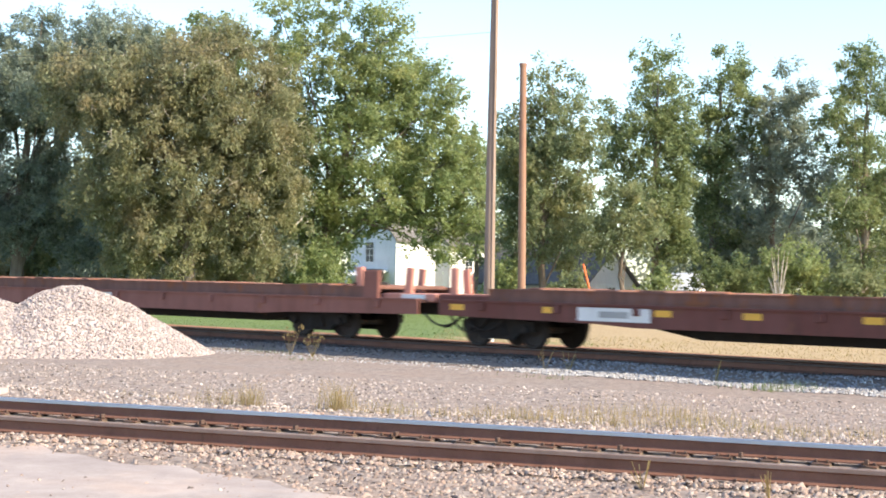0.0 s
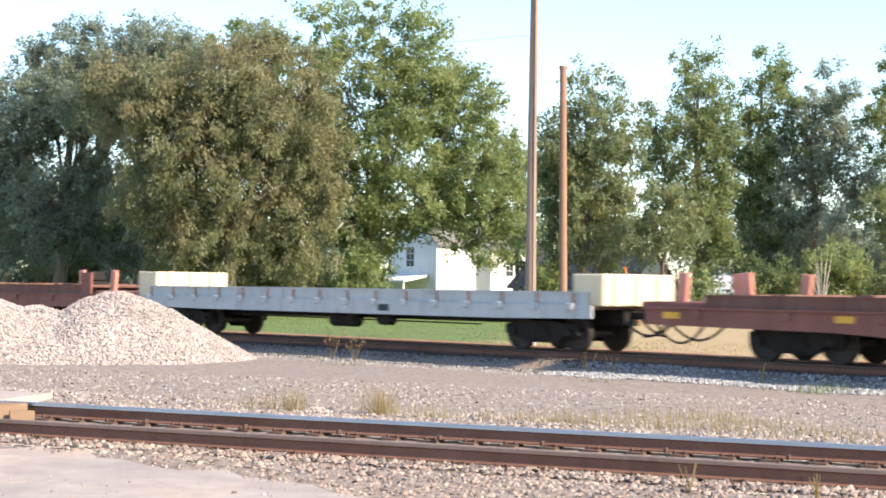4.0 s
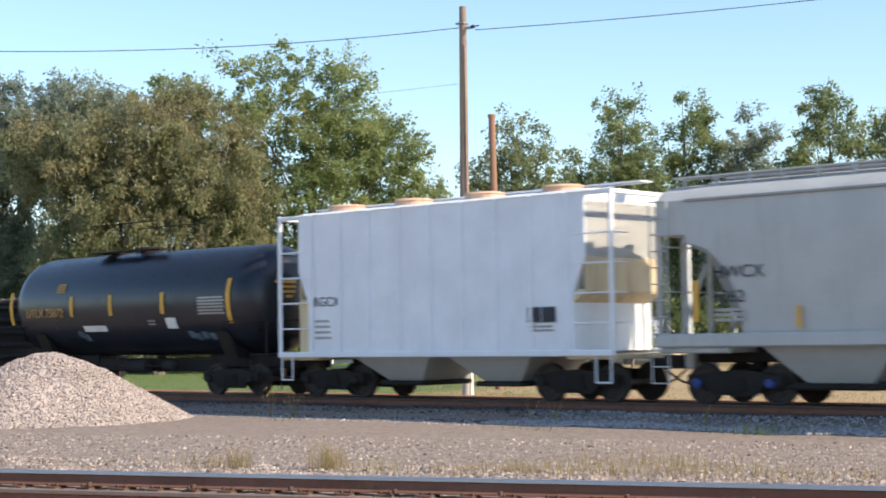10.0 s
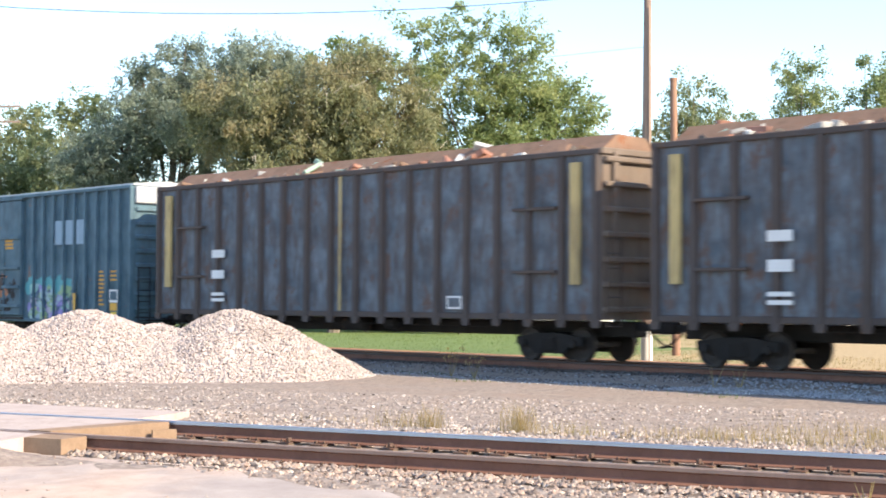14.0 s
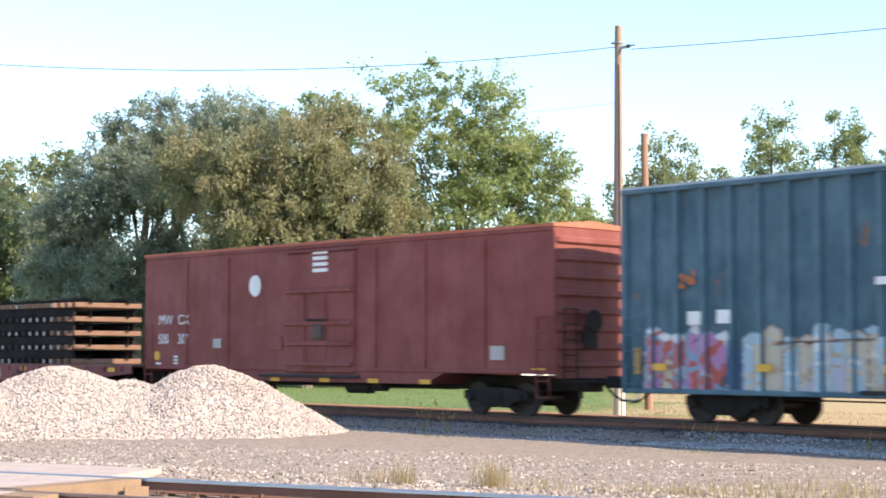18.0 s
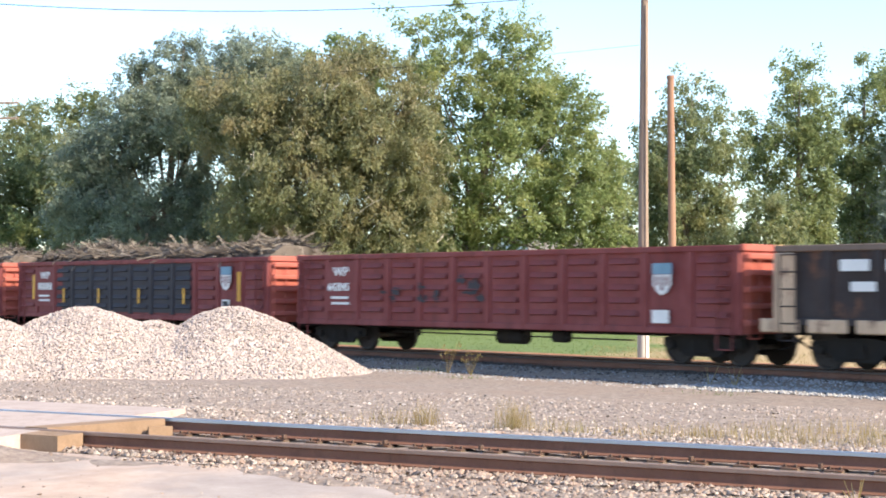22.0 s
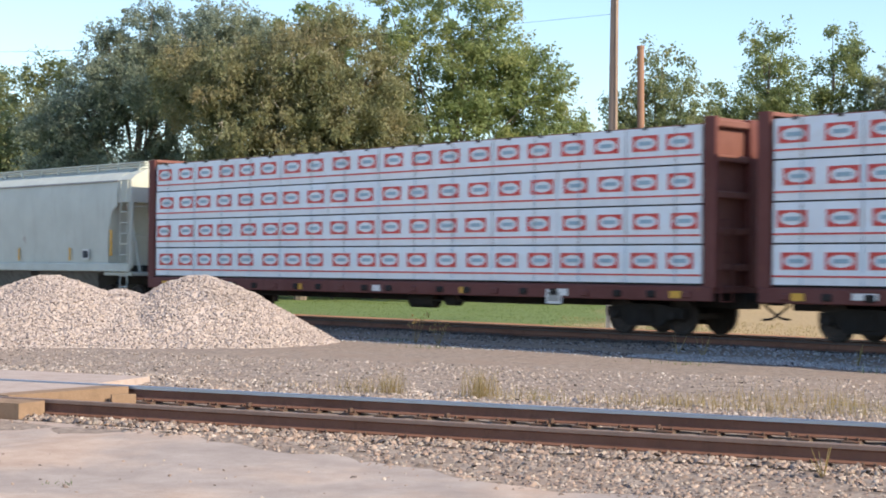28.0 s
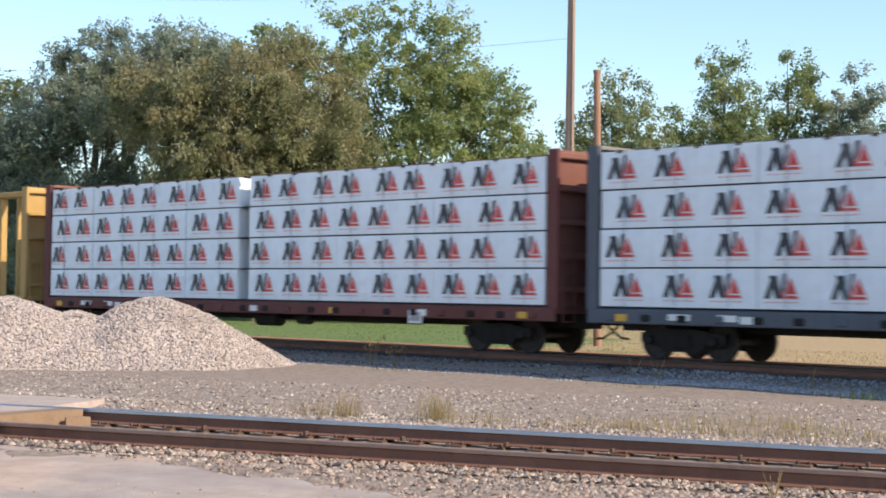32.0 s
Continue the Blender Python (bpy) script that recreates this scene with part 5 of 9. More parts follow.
COUPLER = Geo().cbox(0, 0.62, -0.08, 0.08, 0.78, 0.95, 0.02).cbox(0.50, 0.92, -0.16, 0.14, 0.72, 1.02, 0.05).mesh("coupler", M_TRUCK)
HOSE = Geo()
pts = [(0.1, 0.35, 0.75), (0.35, 0.36, 0.55), (0.6, 0.34, 0.42), (0.85, 0.3, 0.40)]
for a, b in zip(pts, pts[1:]):
    HOSE.rod(a, b, 0.028, 0.028, 6)
HOSE = HOSE.mesh("air_hose", M_BLACK)


def ends(car, a, low=False):
    """Couplers and hoses at both ends of a car whose body reaches from -a to a."""
    for s in (1, -1):
        c = part("coupler", COUPLER, None, car, at=(s * a, 0, 0))
        h = part("air_hose", HOSE, None, car, at=(s * a, 0, 0))
        if s < 0:
            c.rotation_euler = h.rotation_euler = (0, 0, math.pi)


def start_car(name, label, category, right, left, inset, blue=False, couple=True, inset_left=None):
    """An empty car between its two ends, with its trucks; returns the car and half its length."""
    car = thing(name, label, category, "cars of the freight train", at=(0, LINE_Y, 0))
    a = (right - left) / 2
    TRAIN.append((car, (right + left) / 2))
    for s in (1, -1):
        truck(car, s * (a - (inset if s > 0 or inset_left is None else inset_left)), blue)
    if couple:
        ends(car, a - 0.1)
    return car, a


def ladder(car, x, y, z0, z1, mat, width=0.42, step_z=0.36, across="x"):
    g = Geo()
    n = max(2, round((z1 - z0) / step_z))
    d = Vector((1, 0, 0)) if across == "x" else Vector((0, 1, 0))
    p = Vector((x, y, 0))
    for s in (0, width):
        q = p + d * s
        g.rod((q.x, q.y, z0), (q.x, q.y, z1), 0.02, 0.02, 5)
    for k in range(n + 1):
        z = z0 + (z1 - z0) * k / n
        a, b = p, p + d * width
        g.rod((a.x, a.y, z), (b.x, b.y, z), 0.016, 0.016, 5)
    return part("ladder", g, mat, car)


def reflectors(car, xs, z, w=0.10, h=0.42, y=-HALF - 0.012, mat=None):
    for x in xs:
        part("reflector", Geo().box(x - w / 2, x + w / 2, y - 0.006, y, z - h / 2, z + h / 2), mat or M_YELLOW, car)


def bars(car, x, z, rows, w, h, mat, y=-HALF - 0.012, gap=None, r=None, name="lettering_block"):
    """Lines of small lettering too worn to read, as plain bars."""
    g, r = Geo(), r or random.Random(5)
    for k in range(rows):
        q = w * r.uniform(0.6, 1)
        g.box(x, x + q, y - 0.004, y, z - k * (gap or h * 1.7), z - k * (gap or h * 1.7) + h)
    return part(name, g, mat, car)


def brake_gear(car, a, z=0.75, seed=1):
    """Tanks, rods and pipes under the floor."""
    r = random.Random(seed)
    g = Geo()
    g.rod((-a * 0.55, -0.9, z - 0.18), (a * 0.55, -0.9, z - 0.22), 0.02, 0.02, 5)
    part("brake_rod", g, M_BLACK, car)
    x = r.uniform(-1.2, 0.6)
    part("air_reservoir", Geo().lathe([(x, 0.05), (x + 0.06, 0.2), (x + 1.0, 0.2), (x + 1.06, 0.05)], -0.75, z - 0.22, 14), M_BLACK, car, smooth=40)
    x = r.uniform(1.0, 2.0)
    part("brake_cylinder", Geo().lathe([(x, 0.03), (x + 0.05, 0.16), (x + 0.5, 0.16), (x + 0.6, 0.04)], -0.8, z - 0.18, 12), M_BLACK, car, smooth=40)
    part("centre_sill", Geo().cbox(-a, a, -0.28, 0.28, 0.62, 1.0, 0.03), M_BLACK, car)


# ------------------------------------------------ long flat cars
M_FLAT = weathered("faded_red_brown_paint", (0.21, 0.085, 0.065), (0.12, 0.06, 0.045), 0.45, 0.7, rust=0.25)
M_FLAT2 = weathered("dark_red_brown_paint", (0.13, 0.045, 0.035), (0.07, 0.04, 0.03), 0.5, 0.7, rust=0.3, rust_colour=(0.16, 0.07, 0.04))
M_POST = weathered("faded_salmon_paint", (0.52, 0.23, 0.17), (0.3, 0.14, 0.1), 0.35, 0.7, rust=0.2)
M_DECKTOP = weathered("rusty_deck", (0.17, 0.085, 0.065), (0.09, 0.05, 0.04), 0.6, 0.9, rust=0.5, bump=0.7)


def long_flat(label, right, left, paint, marks, panels, posts=True, seed=1, insets=(3.3, 3.3)):
    car, a = start_car("flat_car", label, "flat car", right, left, insets[0], inset_left=insets[1])
    g = Geo()
    belly = [(-a + 0.2, 1.08), (a - 0.2, 1.08), (a - 0.2, 0.72), (a - 4.9, 0.66), (a - 6.0, 0.60), (-a + 6.0, 0.60), (-a + 4.9, 0.66), (-a + 0.2, 0.72)]
    for s in (-1, 1):
        part("side_sill", Geo().extrude(belly, s * 1.50, s * 1.46, "y").box(-a + 0.2, a - 0.2, s * 1.46 - 0.09, s * 1.46 + 0.09, 1.06, 1.10), paint, car)
        part("side_rail", Geo().box(-a + 1.7, a - 1.7, s * 1.36 - 0.03, s * 1.36 + 0.03, 1.10, 1.37).box(-a + 1.7, a - 1.7, s * 1.36 - 0.06, s * 1.36 + 0.06, 1.35, 1.38), M_DECKTOP, car)
    part("deck", Geo().cbox(-a + 0.1, a - 0.1, -1.44, 1.44, 1.0, 1.09, 0.02), M_DECKTOP, car)
    part("centre_sill", Geo().extrude([(-a + 0.3, 1.0), (a - 0.3, 1.0), (a - 0.3, 0.7), (a - 5.2, 0.66), (a - 7, 0.36), (-a + 7, 0.36), (-a + 5.2, 0.66), (-a + 0.3, 0.7)], -0.4, 0.4, "y"), M_BLACK, car)
    r = random.Random(seed)
    g = Geo()
    for k in range(40):
        x = r.uniform(-a + 2, a - 2)
        w = r.uniform(0.1, 0.5)
        g.cbox(x - w / 2, x + w / 2, -1.3, 1.3, 1.30, 1.38 + r.uniform(0, 0.05), 0.02)
    tagged(part("deck_debris", g, M_DECKTOP, car), kind="stuff")
    for s in (1, -1):
        part("end_platform", Geo().cbox(min(s * (a - 1.7), s * (a + 0.1)), max(s * (a - 1.7), s * (a + 0.1)), -1.25, 1.25, 1.02, 1.22, 0.03), M_POST if s > 0 else paint, car)
        if posts:
            for dx, y, tilt in ((0.9, -1.1, 5), (2.6, -1.1, -5), (0.9, 1.1, -6), (2.6, 1.1, 6)):
                part("stake", Geo().cbox(-0.13, 0.13, -0.06, 0.06, 0, 0.66, 0.02, pose(0, 0, 0, 0, tilt, 0)), M_POST, car, at=(s * (a - dx), y, 1.2))
    if posts:
        part("trailer_hitch", Geo().cbox(-0.3, 0.1, -0.4, 0.4, 1.2, 1.5, 0.05).cbox(-0.2, 0.05, -0.28, 0.28, 1.5, 1.82, 0.06).rod((-0.9, -0.3, 1.2), (-0.15, -0.25, 1.62), 0.06).rod((-0.9, 0.3, 1.2), (-0.15, 0.25, 1.62), 0.06).rod((-0.1, -0.3, 1.72), (-0.1, 0.3, 1.72), 0.09), M_BLACK, car, "grimy black trailer hitch", at=(a - 2.55, -0.6, 0))
        part("side_plate", Geo().cbox(-0.28, 0.28, -0.05, 0.05, 0.75, 1.78, 0.02), paint, car, at=(a - 1.9, -1.42, 0))
        part("white_tag", Geo().box(-0.4, 0.4, -1.262, -1.256, 1.04, 1.20), M_LETTER, car, at=(a - 0.6, 0, 0))
    for x0, x1, m in panels:
        part("stencil_panel", Geo().box(x0, x1, -1.512, -1.504, 0.72, 1.02), m, car)
        part("lettering_block", Geo().box(x0 + (x1 - x0) * 0.3, x0 + (x1 - x0) * 0.7, -1.516, -1.513, 0.80, 0.94), M_STEEL, car)
    for x in marks:
        part("reflector", Geo().box(x - 0.22, x + 0.22, -1.512, -1.504, 0.86, 1.0), M_YELLOW, car)
    for y, x0, x1, sag in ((-1.25, -0.5, 0.75, 0.28), (-1.2, 0.7, 2.1, 0.34), (-1.1, 0.2, 1.5, 0.42)):
        q = [(-a + x0 + (x1 - x0) * k / 10, y, 0.74 - sag * 4 * (k / 10) * (1 - k / 10)) for k in range(11)]
        g = Geo()
        for k in range(10):
            g.rod(q[k], q[k + 1], 0.028, 0.028, 6)
        part("air_hose", g, M_BLACK, car)
    for k in range(12):
        x = -a + 1.6 + k * (2 * a - 3.2) / 11
        part("stake_pocket", Geo().cbox(x - 0.09, x + 0.09, -1.56, -1.49, 0.86, 1.05, 0.015), paint, car)
    return car, a


M_PANEL = weathered("white_stencil_panel", (0.62, 0.62, 0.60), (0.35, 0.33, 0.3), 0.3, 0.7)
M_STAIN = weathered("ochre_stain", (0.28, 0.16, 0.05), (0.14, 0.08, 0.05), 0.5, 0.8)
car, a = long_flat("dark red-brown flat car with yellow markings", 244.9, 217.2, M_FLAT2, (-13.05, -10.2, -7.1, -4.9, -2.2, 0.6, 3.6), ((-9.4, -7.43, M_PANEL),), False, 1, (3.3, 1.7))
part("stake", Geo().cbox(-0.13, 0.13, -0.06, 0.06, 0, 0.66, 0.02), M_POST, car, at=(-a + 0.35, -1.1, 1.2))
long_flat("long faded red-brown flat car with salmon stakes", 216.9, 189.6, M_FLAT, (), ((-6.95, -5.6, M_PANEL), (-0.55, 0.8, M_PANEL)), True, 2, (4.3, 3.4))
long_flat("long faded red-brown flat car with salmon stakes and yellow markings", 188.4, 161.4, M_FLAT, (-12.6, -8.4, -4.1, 0.85, 6.2, 11.3), ((-1.8, 0.5, M_PANEL), (-4.0, -2.6, M_STAIN)), True, 3, (3.8, 3.7))
# grey flat car with pale crates at its ends
M_GREY = weathered("pale_grey_paint", (0.42, 0.44, 0.44), (0.2, 0.16, 0.13), 0.4, 0.7, rust=0.2)
M_TAN = weathered("pale_tan_boards", (0.62, 0.53, 0.36), (0.36, 0.26, 0.16), 0.3, 0.8)
car, a = start_car("flat_car", "pale grey rusty flat car with tan end crates", "flat car", 160.1, 142.5, 1.9)
for s in (-1, 1):
    part("side_sill", Geo().extrude([(-a, 1.10), (a, 1.10), (a, 0.80), (a - 3, 0.76), (-a + 3, 0.76), (-a, 0.80)], s * 1.52, s * 1.46, "y"), M_GREY, car)
    part("side_rail", Geo().box(-a + 0.5, a - 0.2, s * 1.40 - 0.03, s * 1.40 + 0.03, 1.10, 1.38).box(-a + 0.5, a - 0.2, s * 1.40 - 0.06, s * 1.40 + 0.06, 1.36, 1.40), M_GREY, car)
part("deck", Geo().cbox(-a, a, -1.46, 1.46, 1.0, 1.1, 0.02), M_DECKTOP, car)
for k in range(16):
    x = -a + 0.6 + k * (2 * a - 1.2) / 15
    part("stake_pocket", Geo().cbox(x - 0.1, x + 0.1, -1.60, -1.51, 0.98, 1.15, 0.02), M_GREY, car)
    part("post", Geo().box(x - 0.03, x + 0.03, -1.46, -1.42, 1.1, 1.38), M_RUST, car)
for s in (1, -1):
    c = part("end_crate", Geo().cbox(-0.45, 0.45, -1.35, 1.35, 1.08, 1.82, 0.03), M_TAN, car, at=(s * (a - 0.25), 0, 0))
    for y in (-0.9, -0.1, 0.7):
        part("batten", Geo().cbox(0.45, 0.50, y - 0.08, y + 0.08, 1.08, 1.80, 0.01), M_TAN, c)
brake_gear(car, a, 0.8, 4)
part("lettering_block", Geo().box(1.8, 2.2, -1.53, -1.524, 0.85, 1.02), M_DARKLETTER, car)
long_flat("long faded red-brown flat car with salmon stakes", 141.5, 114.4, M_FLAT, (), ((-5.3, -3.9, M_PANEL),), True, 5, (3.3, 3.5))


# ------------------------------------------------ gondolas
def scrap(car, a, z, mats, seed, count=170, rise=0.35, size=(0.3, 1.1)):
    """A tangled load: bent sheets, bars and lumps heaped above the sides."""
    r = random.Random(seed)
    load = part("load", Geo().extrude([(-1.25, z - 0.5), (1.25, z - 0.5), (1.2, z - 0.08), (0.5, z + rise * 0.55), (-0.5, z + rise * 0.6), (-1.2, z - 0.06)], -a + 0.3, a - 0.3), mats[0], car)
    for k, m in enumerate(mats):
        g = Geo()
        for _ in range(count // len(mats)):
            x, y = r.uniform(-a + 0.5, a - 0.5), r.uniform(-1.15, 1.15)
            s = r.uniform(*size)
            h = z + rise * (0.6 - abs(y) * 0.45) * r.uniform(0.2, 1.25) * (0.55 + 0.45 * math.sin(x * 0.8 + seed))
            mt = pose(x, y, h, r.uniform(-35, 35), r.uniform(-35, 35), r.uniform(0, 180))
            g.cbox(-s / 2, s / 2, -s * r.uniform(0.1, 0.4), s * r.uniform(0.1, 0.4), -0.03 - 0.1 * r.random() * s, 0.03 + 0.12 * r.random() * s, 0.02, mt)
        tagged(part("scrap", g, m, load), kind="stuff")


def brush(car, a, z, mats, seed, rise=0.5, count=900):
    """A heap of brush and twisted old timber."""
    r = random.Random(seed)
    load = part("load", Geo().extrude([(-1.3, z - 0.4), (1.3, z - 0.4), (1.25, z), (0.6, z + rise * 0.55), (-0.6, z + rise * 0.6), (-1.25, z)], -a + 0.5, a - 0.5), mats[0], car)
    for m in mats:
        g = Geo()
        for _ in range(count // len(mats)):
            x, y = r.uniform(-a + 0.7, a - 0.7), r.uniform(-1.25, 1.25)
            h = z + 0.04 + rise * (1 - abs(y) * 0.6) * (0.62 + 0.3 * math.sin(x * 0.9 + seed) * math.sin(x * 0.37)) * r.uniform(0.75, 1.05)
            d = Vector((r.uniform(-1, 1), r.uniform(-0.6, 0.6), r.uniform(-0.28, 0.28))).normalized() * r.uniform(0.2, 0.75)
            p = Vector((x, y, h))
            w = r.uniform(0.008, 0.032)
            g.rod(p - d, p + d * 0.1 + Vector((0, 0, 0.05)), w, w, 4)
            g.rod(p + d * 0.1 + Vector((0, 0, 0.05)), p + d, w, w * 0.5, 4)
        tagged(part("brushwood", g, m, load), kind="stuff")


def gondola(label, right, left, z0, z1, paint, ribs, rib_mat=None, inset=1.6, end_mat=None, cap=None, louvres=False, rib_w=0.12, rib_d=0.09, ladders=True, wheel=True, plain=()):
    """Open car: thin sides with ribs, top chord, ribbed ends, ladders and steps."""
    car, a = start_car("gondola_car", label, "gondola", right, left, inset)
    y0 = HALF - rib_d
    for s in (-1, 1):
        part("side", Geo().box(-a, a, s * y0 - 0.02, s * y0 + 0.02, z0, z1 - 0.06), paint, car)
        part("top_chord", Geo().cbox(-a - 0.03, a + 0.03, s * (y0 + 0.03) - 0.07, s * (y0 + 0.03) + 0.07, z1 - 0.14, z1, 0.02), cap or paint, car)
        part("bottom_sill", Geo().cbox(-a, a, s * (y0 + 0.02) - 0.06, s * (y0 + 0.02) + 0.06, z0 - 0.02, z0 + 0.14, 0.02), rib_mat or paint, car)
        part("end", Geo().box(s * a - 0.02, s * a + 0.02, -y0, y0, z0, z1 - 0.02).cbox(s * a - 0.06, s * a + 0.08, -y0 - 0.05, y0 + 0.05, z1 - 0.14, z1 + 0.02, 0.02), end_mat or paint, car)
        rows = 5 if z1 - z0 < 3 else 7
        for k in range(rows):
            z = z0 + 0.25 + k * (z1 - z0 - 0.5) / (rows - 1)
            part("end_rib", Geo().cbox(min(s * a, s * (a + 0.11)), max(s * a, s * (a + 0.15)), -y0 + 0.03, y0 - 0.03, z - 0.07, z + 0.07, 0.03), end_mat or paint, car)
    rib = Geo().extrude([(-rib_w, 0), (-rib_w * 0.55, -rib_d), (rib_w * 0.55, -rib_d), (rib_w, 0)], z0, z1 - 0.13, "z").mesh("rib", rib_mat or paint)
    for k in range(ribs + 1):
        x = -a + 0.12 + k * (2 * a - 0.24) / ribs
        part("rib", rib, None, car, at=(x, -y0, 0))
    part("floor", Geo().cbox(-a, a, -y0, y0, z0 + 0.05, z0 + 0.2, 0.02), M_BLACK, car)
    if louvres:
        slat = Geo().extrude([(-0.0, -0.075), (-0.085, -0.05), (-0.02, 0.075), (0.0, 0.075)], -0.42, 0.42).mesh("corrugation", paint)
        for k in range(ribs):
            x = -a + 0.12 + (k + 0.5) * (2 * a - 0.24) / ribs
            for j in range(5 if k not in plain else 0):
                part("corrugation", slat, None, car, at=(x, -y0 - 0.02, z0 + 0.42 + j * (z1 - z0 - 0.75) / 4))
    if ladders:
        ladder(car, a - 0.62, -HALF - 0.03, z0 - 0.35, z1 - 0.2, rib_mat or paint)
        ladder(car, -a + 0.16, -HALF - 0.03, z0 - 0.35, z1 - 0.2, rib_mat or paint)
        ladder(car, a + 0.12, -HALF + 0.15, z0 - 0.1, z1 - 0.2, end_mat or paint, across="y")
    brake_gear(car, a, z0, int(abs(right)))
    if wheel:
        part("brake_wheel", Geo().lathe([(a + 0.2, 0.26), (a + 0.23, 0.28), (a + 0.26, 0.26)], 0.5, z0 + 0.9, 16).rod((a, 0.5, z0 + 0.9), (a + 0.24, 0.5, z0 + 0.9), 0.03), M_BLACK, car)
    return car, a


M_RUSTGON = weathered("rusty_black_paint", (0.038, 0.03, 0.03), (0.075, 0.048, 0.038), 0.5, 0.75, rust=0.4, rust_colour=(0.12, 0.06, 0.04))
M_RUSTEND = weathered("dusty_brown_end", (0.17, 0.125, 0.10), (0.12, 0.08, 0.06), 0.4, 0.85, rust=0.4)
M_DUST = weathered("pale_dust_patch", (0.40, 0.32, 0.30), (0.2, 0.13, 0.12), 0.5, 0.9)
M_DUSTRED = weathered("worn_red_patch", (0.22, 0.085, 0.065), (0.12, 0.06, 0.05), 0.5, 0.9)
M_BRUSH1 = weathered("grey_brown_brush", (0.12, 0.10, 0.085), (0.08, 0.065, 0.05), 0.5, 0.95)
M_BRUSH2 = weathered("pale_dead_branches", (0.24, 0.205, 0.17), (0.2, 0.16, 0.12), 0.4, 0.95)
M_BRUSH3 = weathered("dark_dead_branches", (0.075, 0.06, 0.05), (0.05, 0.04, 0.03), 0.4, 0.95)
M_SCRAP1 = weathered("rusty_scrap", (0.20, 0.12, 0.08), (0.1, 0.07, 0.05), 0.5, 0.85, rust=0.4)
M_SCRAP2 = weathered("pale_scrap", (0.36, 0.34, 0.31), (0.3, 0.25, 0.2), 0.5, 0.7)
M_SCRAP3 = weathered("painted_scrap", (0.27, 0.13, 0.09), (0.2, 0.1, 0.07), 0.4, 0.7)
M_SCRAP4 = weathered("greenish_scrap", (0.24, 0.33, 0.27), (0.15, 0.14, 0.12), 0.4, 0.7)
M_SCRAP5 = weathered("white_scrap", (0.5, 0.5, 0.49), (0.4, 0.38, 0.35), 0.3, 0.6)


def blotches(car, spots, mat, y, seed, name="paint_patch"):
    """Ragged patches of paint or dust; spots hold (x, z, rx, rz)."""
    r = random.Random(seed)
    g = Geo()
    for x, z, rx, rz in spots:
        for _ in range(9):
            cx, cz = x + rx * r.uniform(-0.8, 0.8), z + rz * r.uniform(-0.8, 0.8)
            k, w, h = 14, rx * r.uniform(0.12, 0.4), rz * r.uniform(0.12, 0.45)
            poly = [(cx + w * math.cos(6.283 * i / k) * r.uniform(0.45, 1.2), cz + h * math.sin(6.283 * i / k) * r.uniform(0.45, 1.2)) for i in range(k)]
            g.plate(poly, y - r.uniform(0, 0.002), 0.002)
    return tagged(part(name, g, mat, car), kind="stuff")


car, a = gondola("rusty black gondola with pale dust patches, loaded with scrap", 113.0, 96.9, 0.82, 2.55, M_RUSTGON, 13, end_mat=M_RUSTEND)
scrap(car, a, 2.5, (M_SCRAP1, M_BRUSH3, M_SCRAP1), 3, 110, 0.12, (0.15, 0.6))
reflectors(car, (-6.8, -1.87), 1.9, 0.12, 0.34)
reflectors(car, (-5.4, -0.7, 5.0), 1.48, 0.12, 0.6)
reflectors(car, (6.42,), 1.9, 0.16, 0.6)
part("lettering_block", Geo().box(-6.35, -5.55, -HALF - 0.006, -HALF + 0.08, 2.06, 2.28).box(-6.35, -5.15, -HALF - 0.006, -HALF + 0.08, 1.74, 1.94), M_LETTER, car)
blotches(car, [(-3.4, 1.66, 0.35, 0.22), (0.0, 1.44, 0.6, 0.45), (0.3, 1.5, 0.4, 0.3), (2.2, 1.53, 0.75, 0.6), (2.0, 1.3, 0.6, 0.4), (5.6, 1.68, 0.5, 0.5)], M_DUSTRED, -HALF + 0.066, 8)
blotches(car, [(0.0, 1.44, 0.5, 0.35), (2.2, 1.45, 0.7, 0.5), (5.6, 1.68, 0.4, 0.4), (-1.2, 0.98, 0.5, 0.18), (0.4, 1.0, 0.7, 0.18), (2.9, 0.98, 0.7, 0.18), (4.5, 0.98, 0.5, 0.16), (-3.3, 1.5, 0.4, 0.2), (1.6, 1.1, 0.7, 0.2)], M_DUST, -HALF + 0.062, 9)
bars(car, 7.0, 1.75, 3, 0.45, 0.09, M_LETTER)


# ------------------------------------------------ covered hoppers
M_HOPPER = weathered("grey_hopper_paint", (0.435, 0.44, 0.43), (0.33, 0.30, 0.26), 0.3, 0.55, rust=0.05)
M_BAYDARK = weathered("dark_grey_bays", (0.17, 0.17, 0.155), (0.07, 0.062, 0.052), 0.6, 0.8, rust=0.1)
M_HOPPER3 = weathered("pale_grey_green_paint", (0.51, 0.53, 0.475), (0.36, 0.33, 0.27), 0.28, 0.5, rust=0.04)


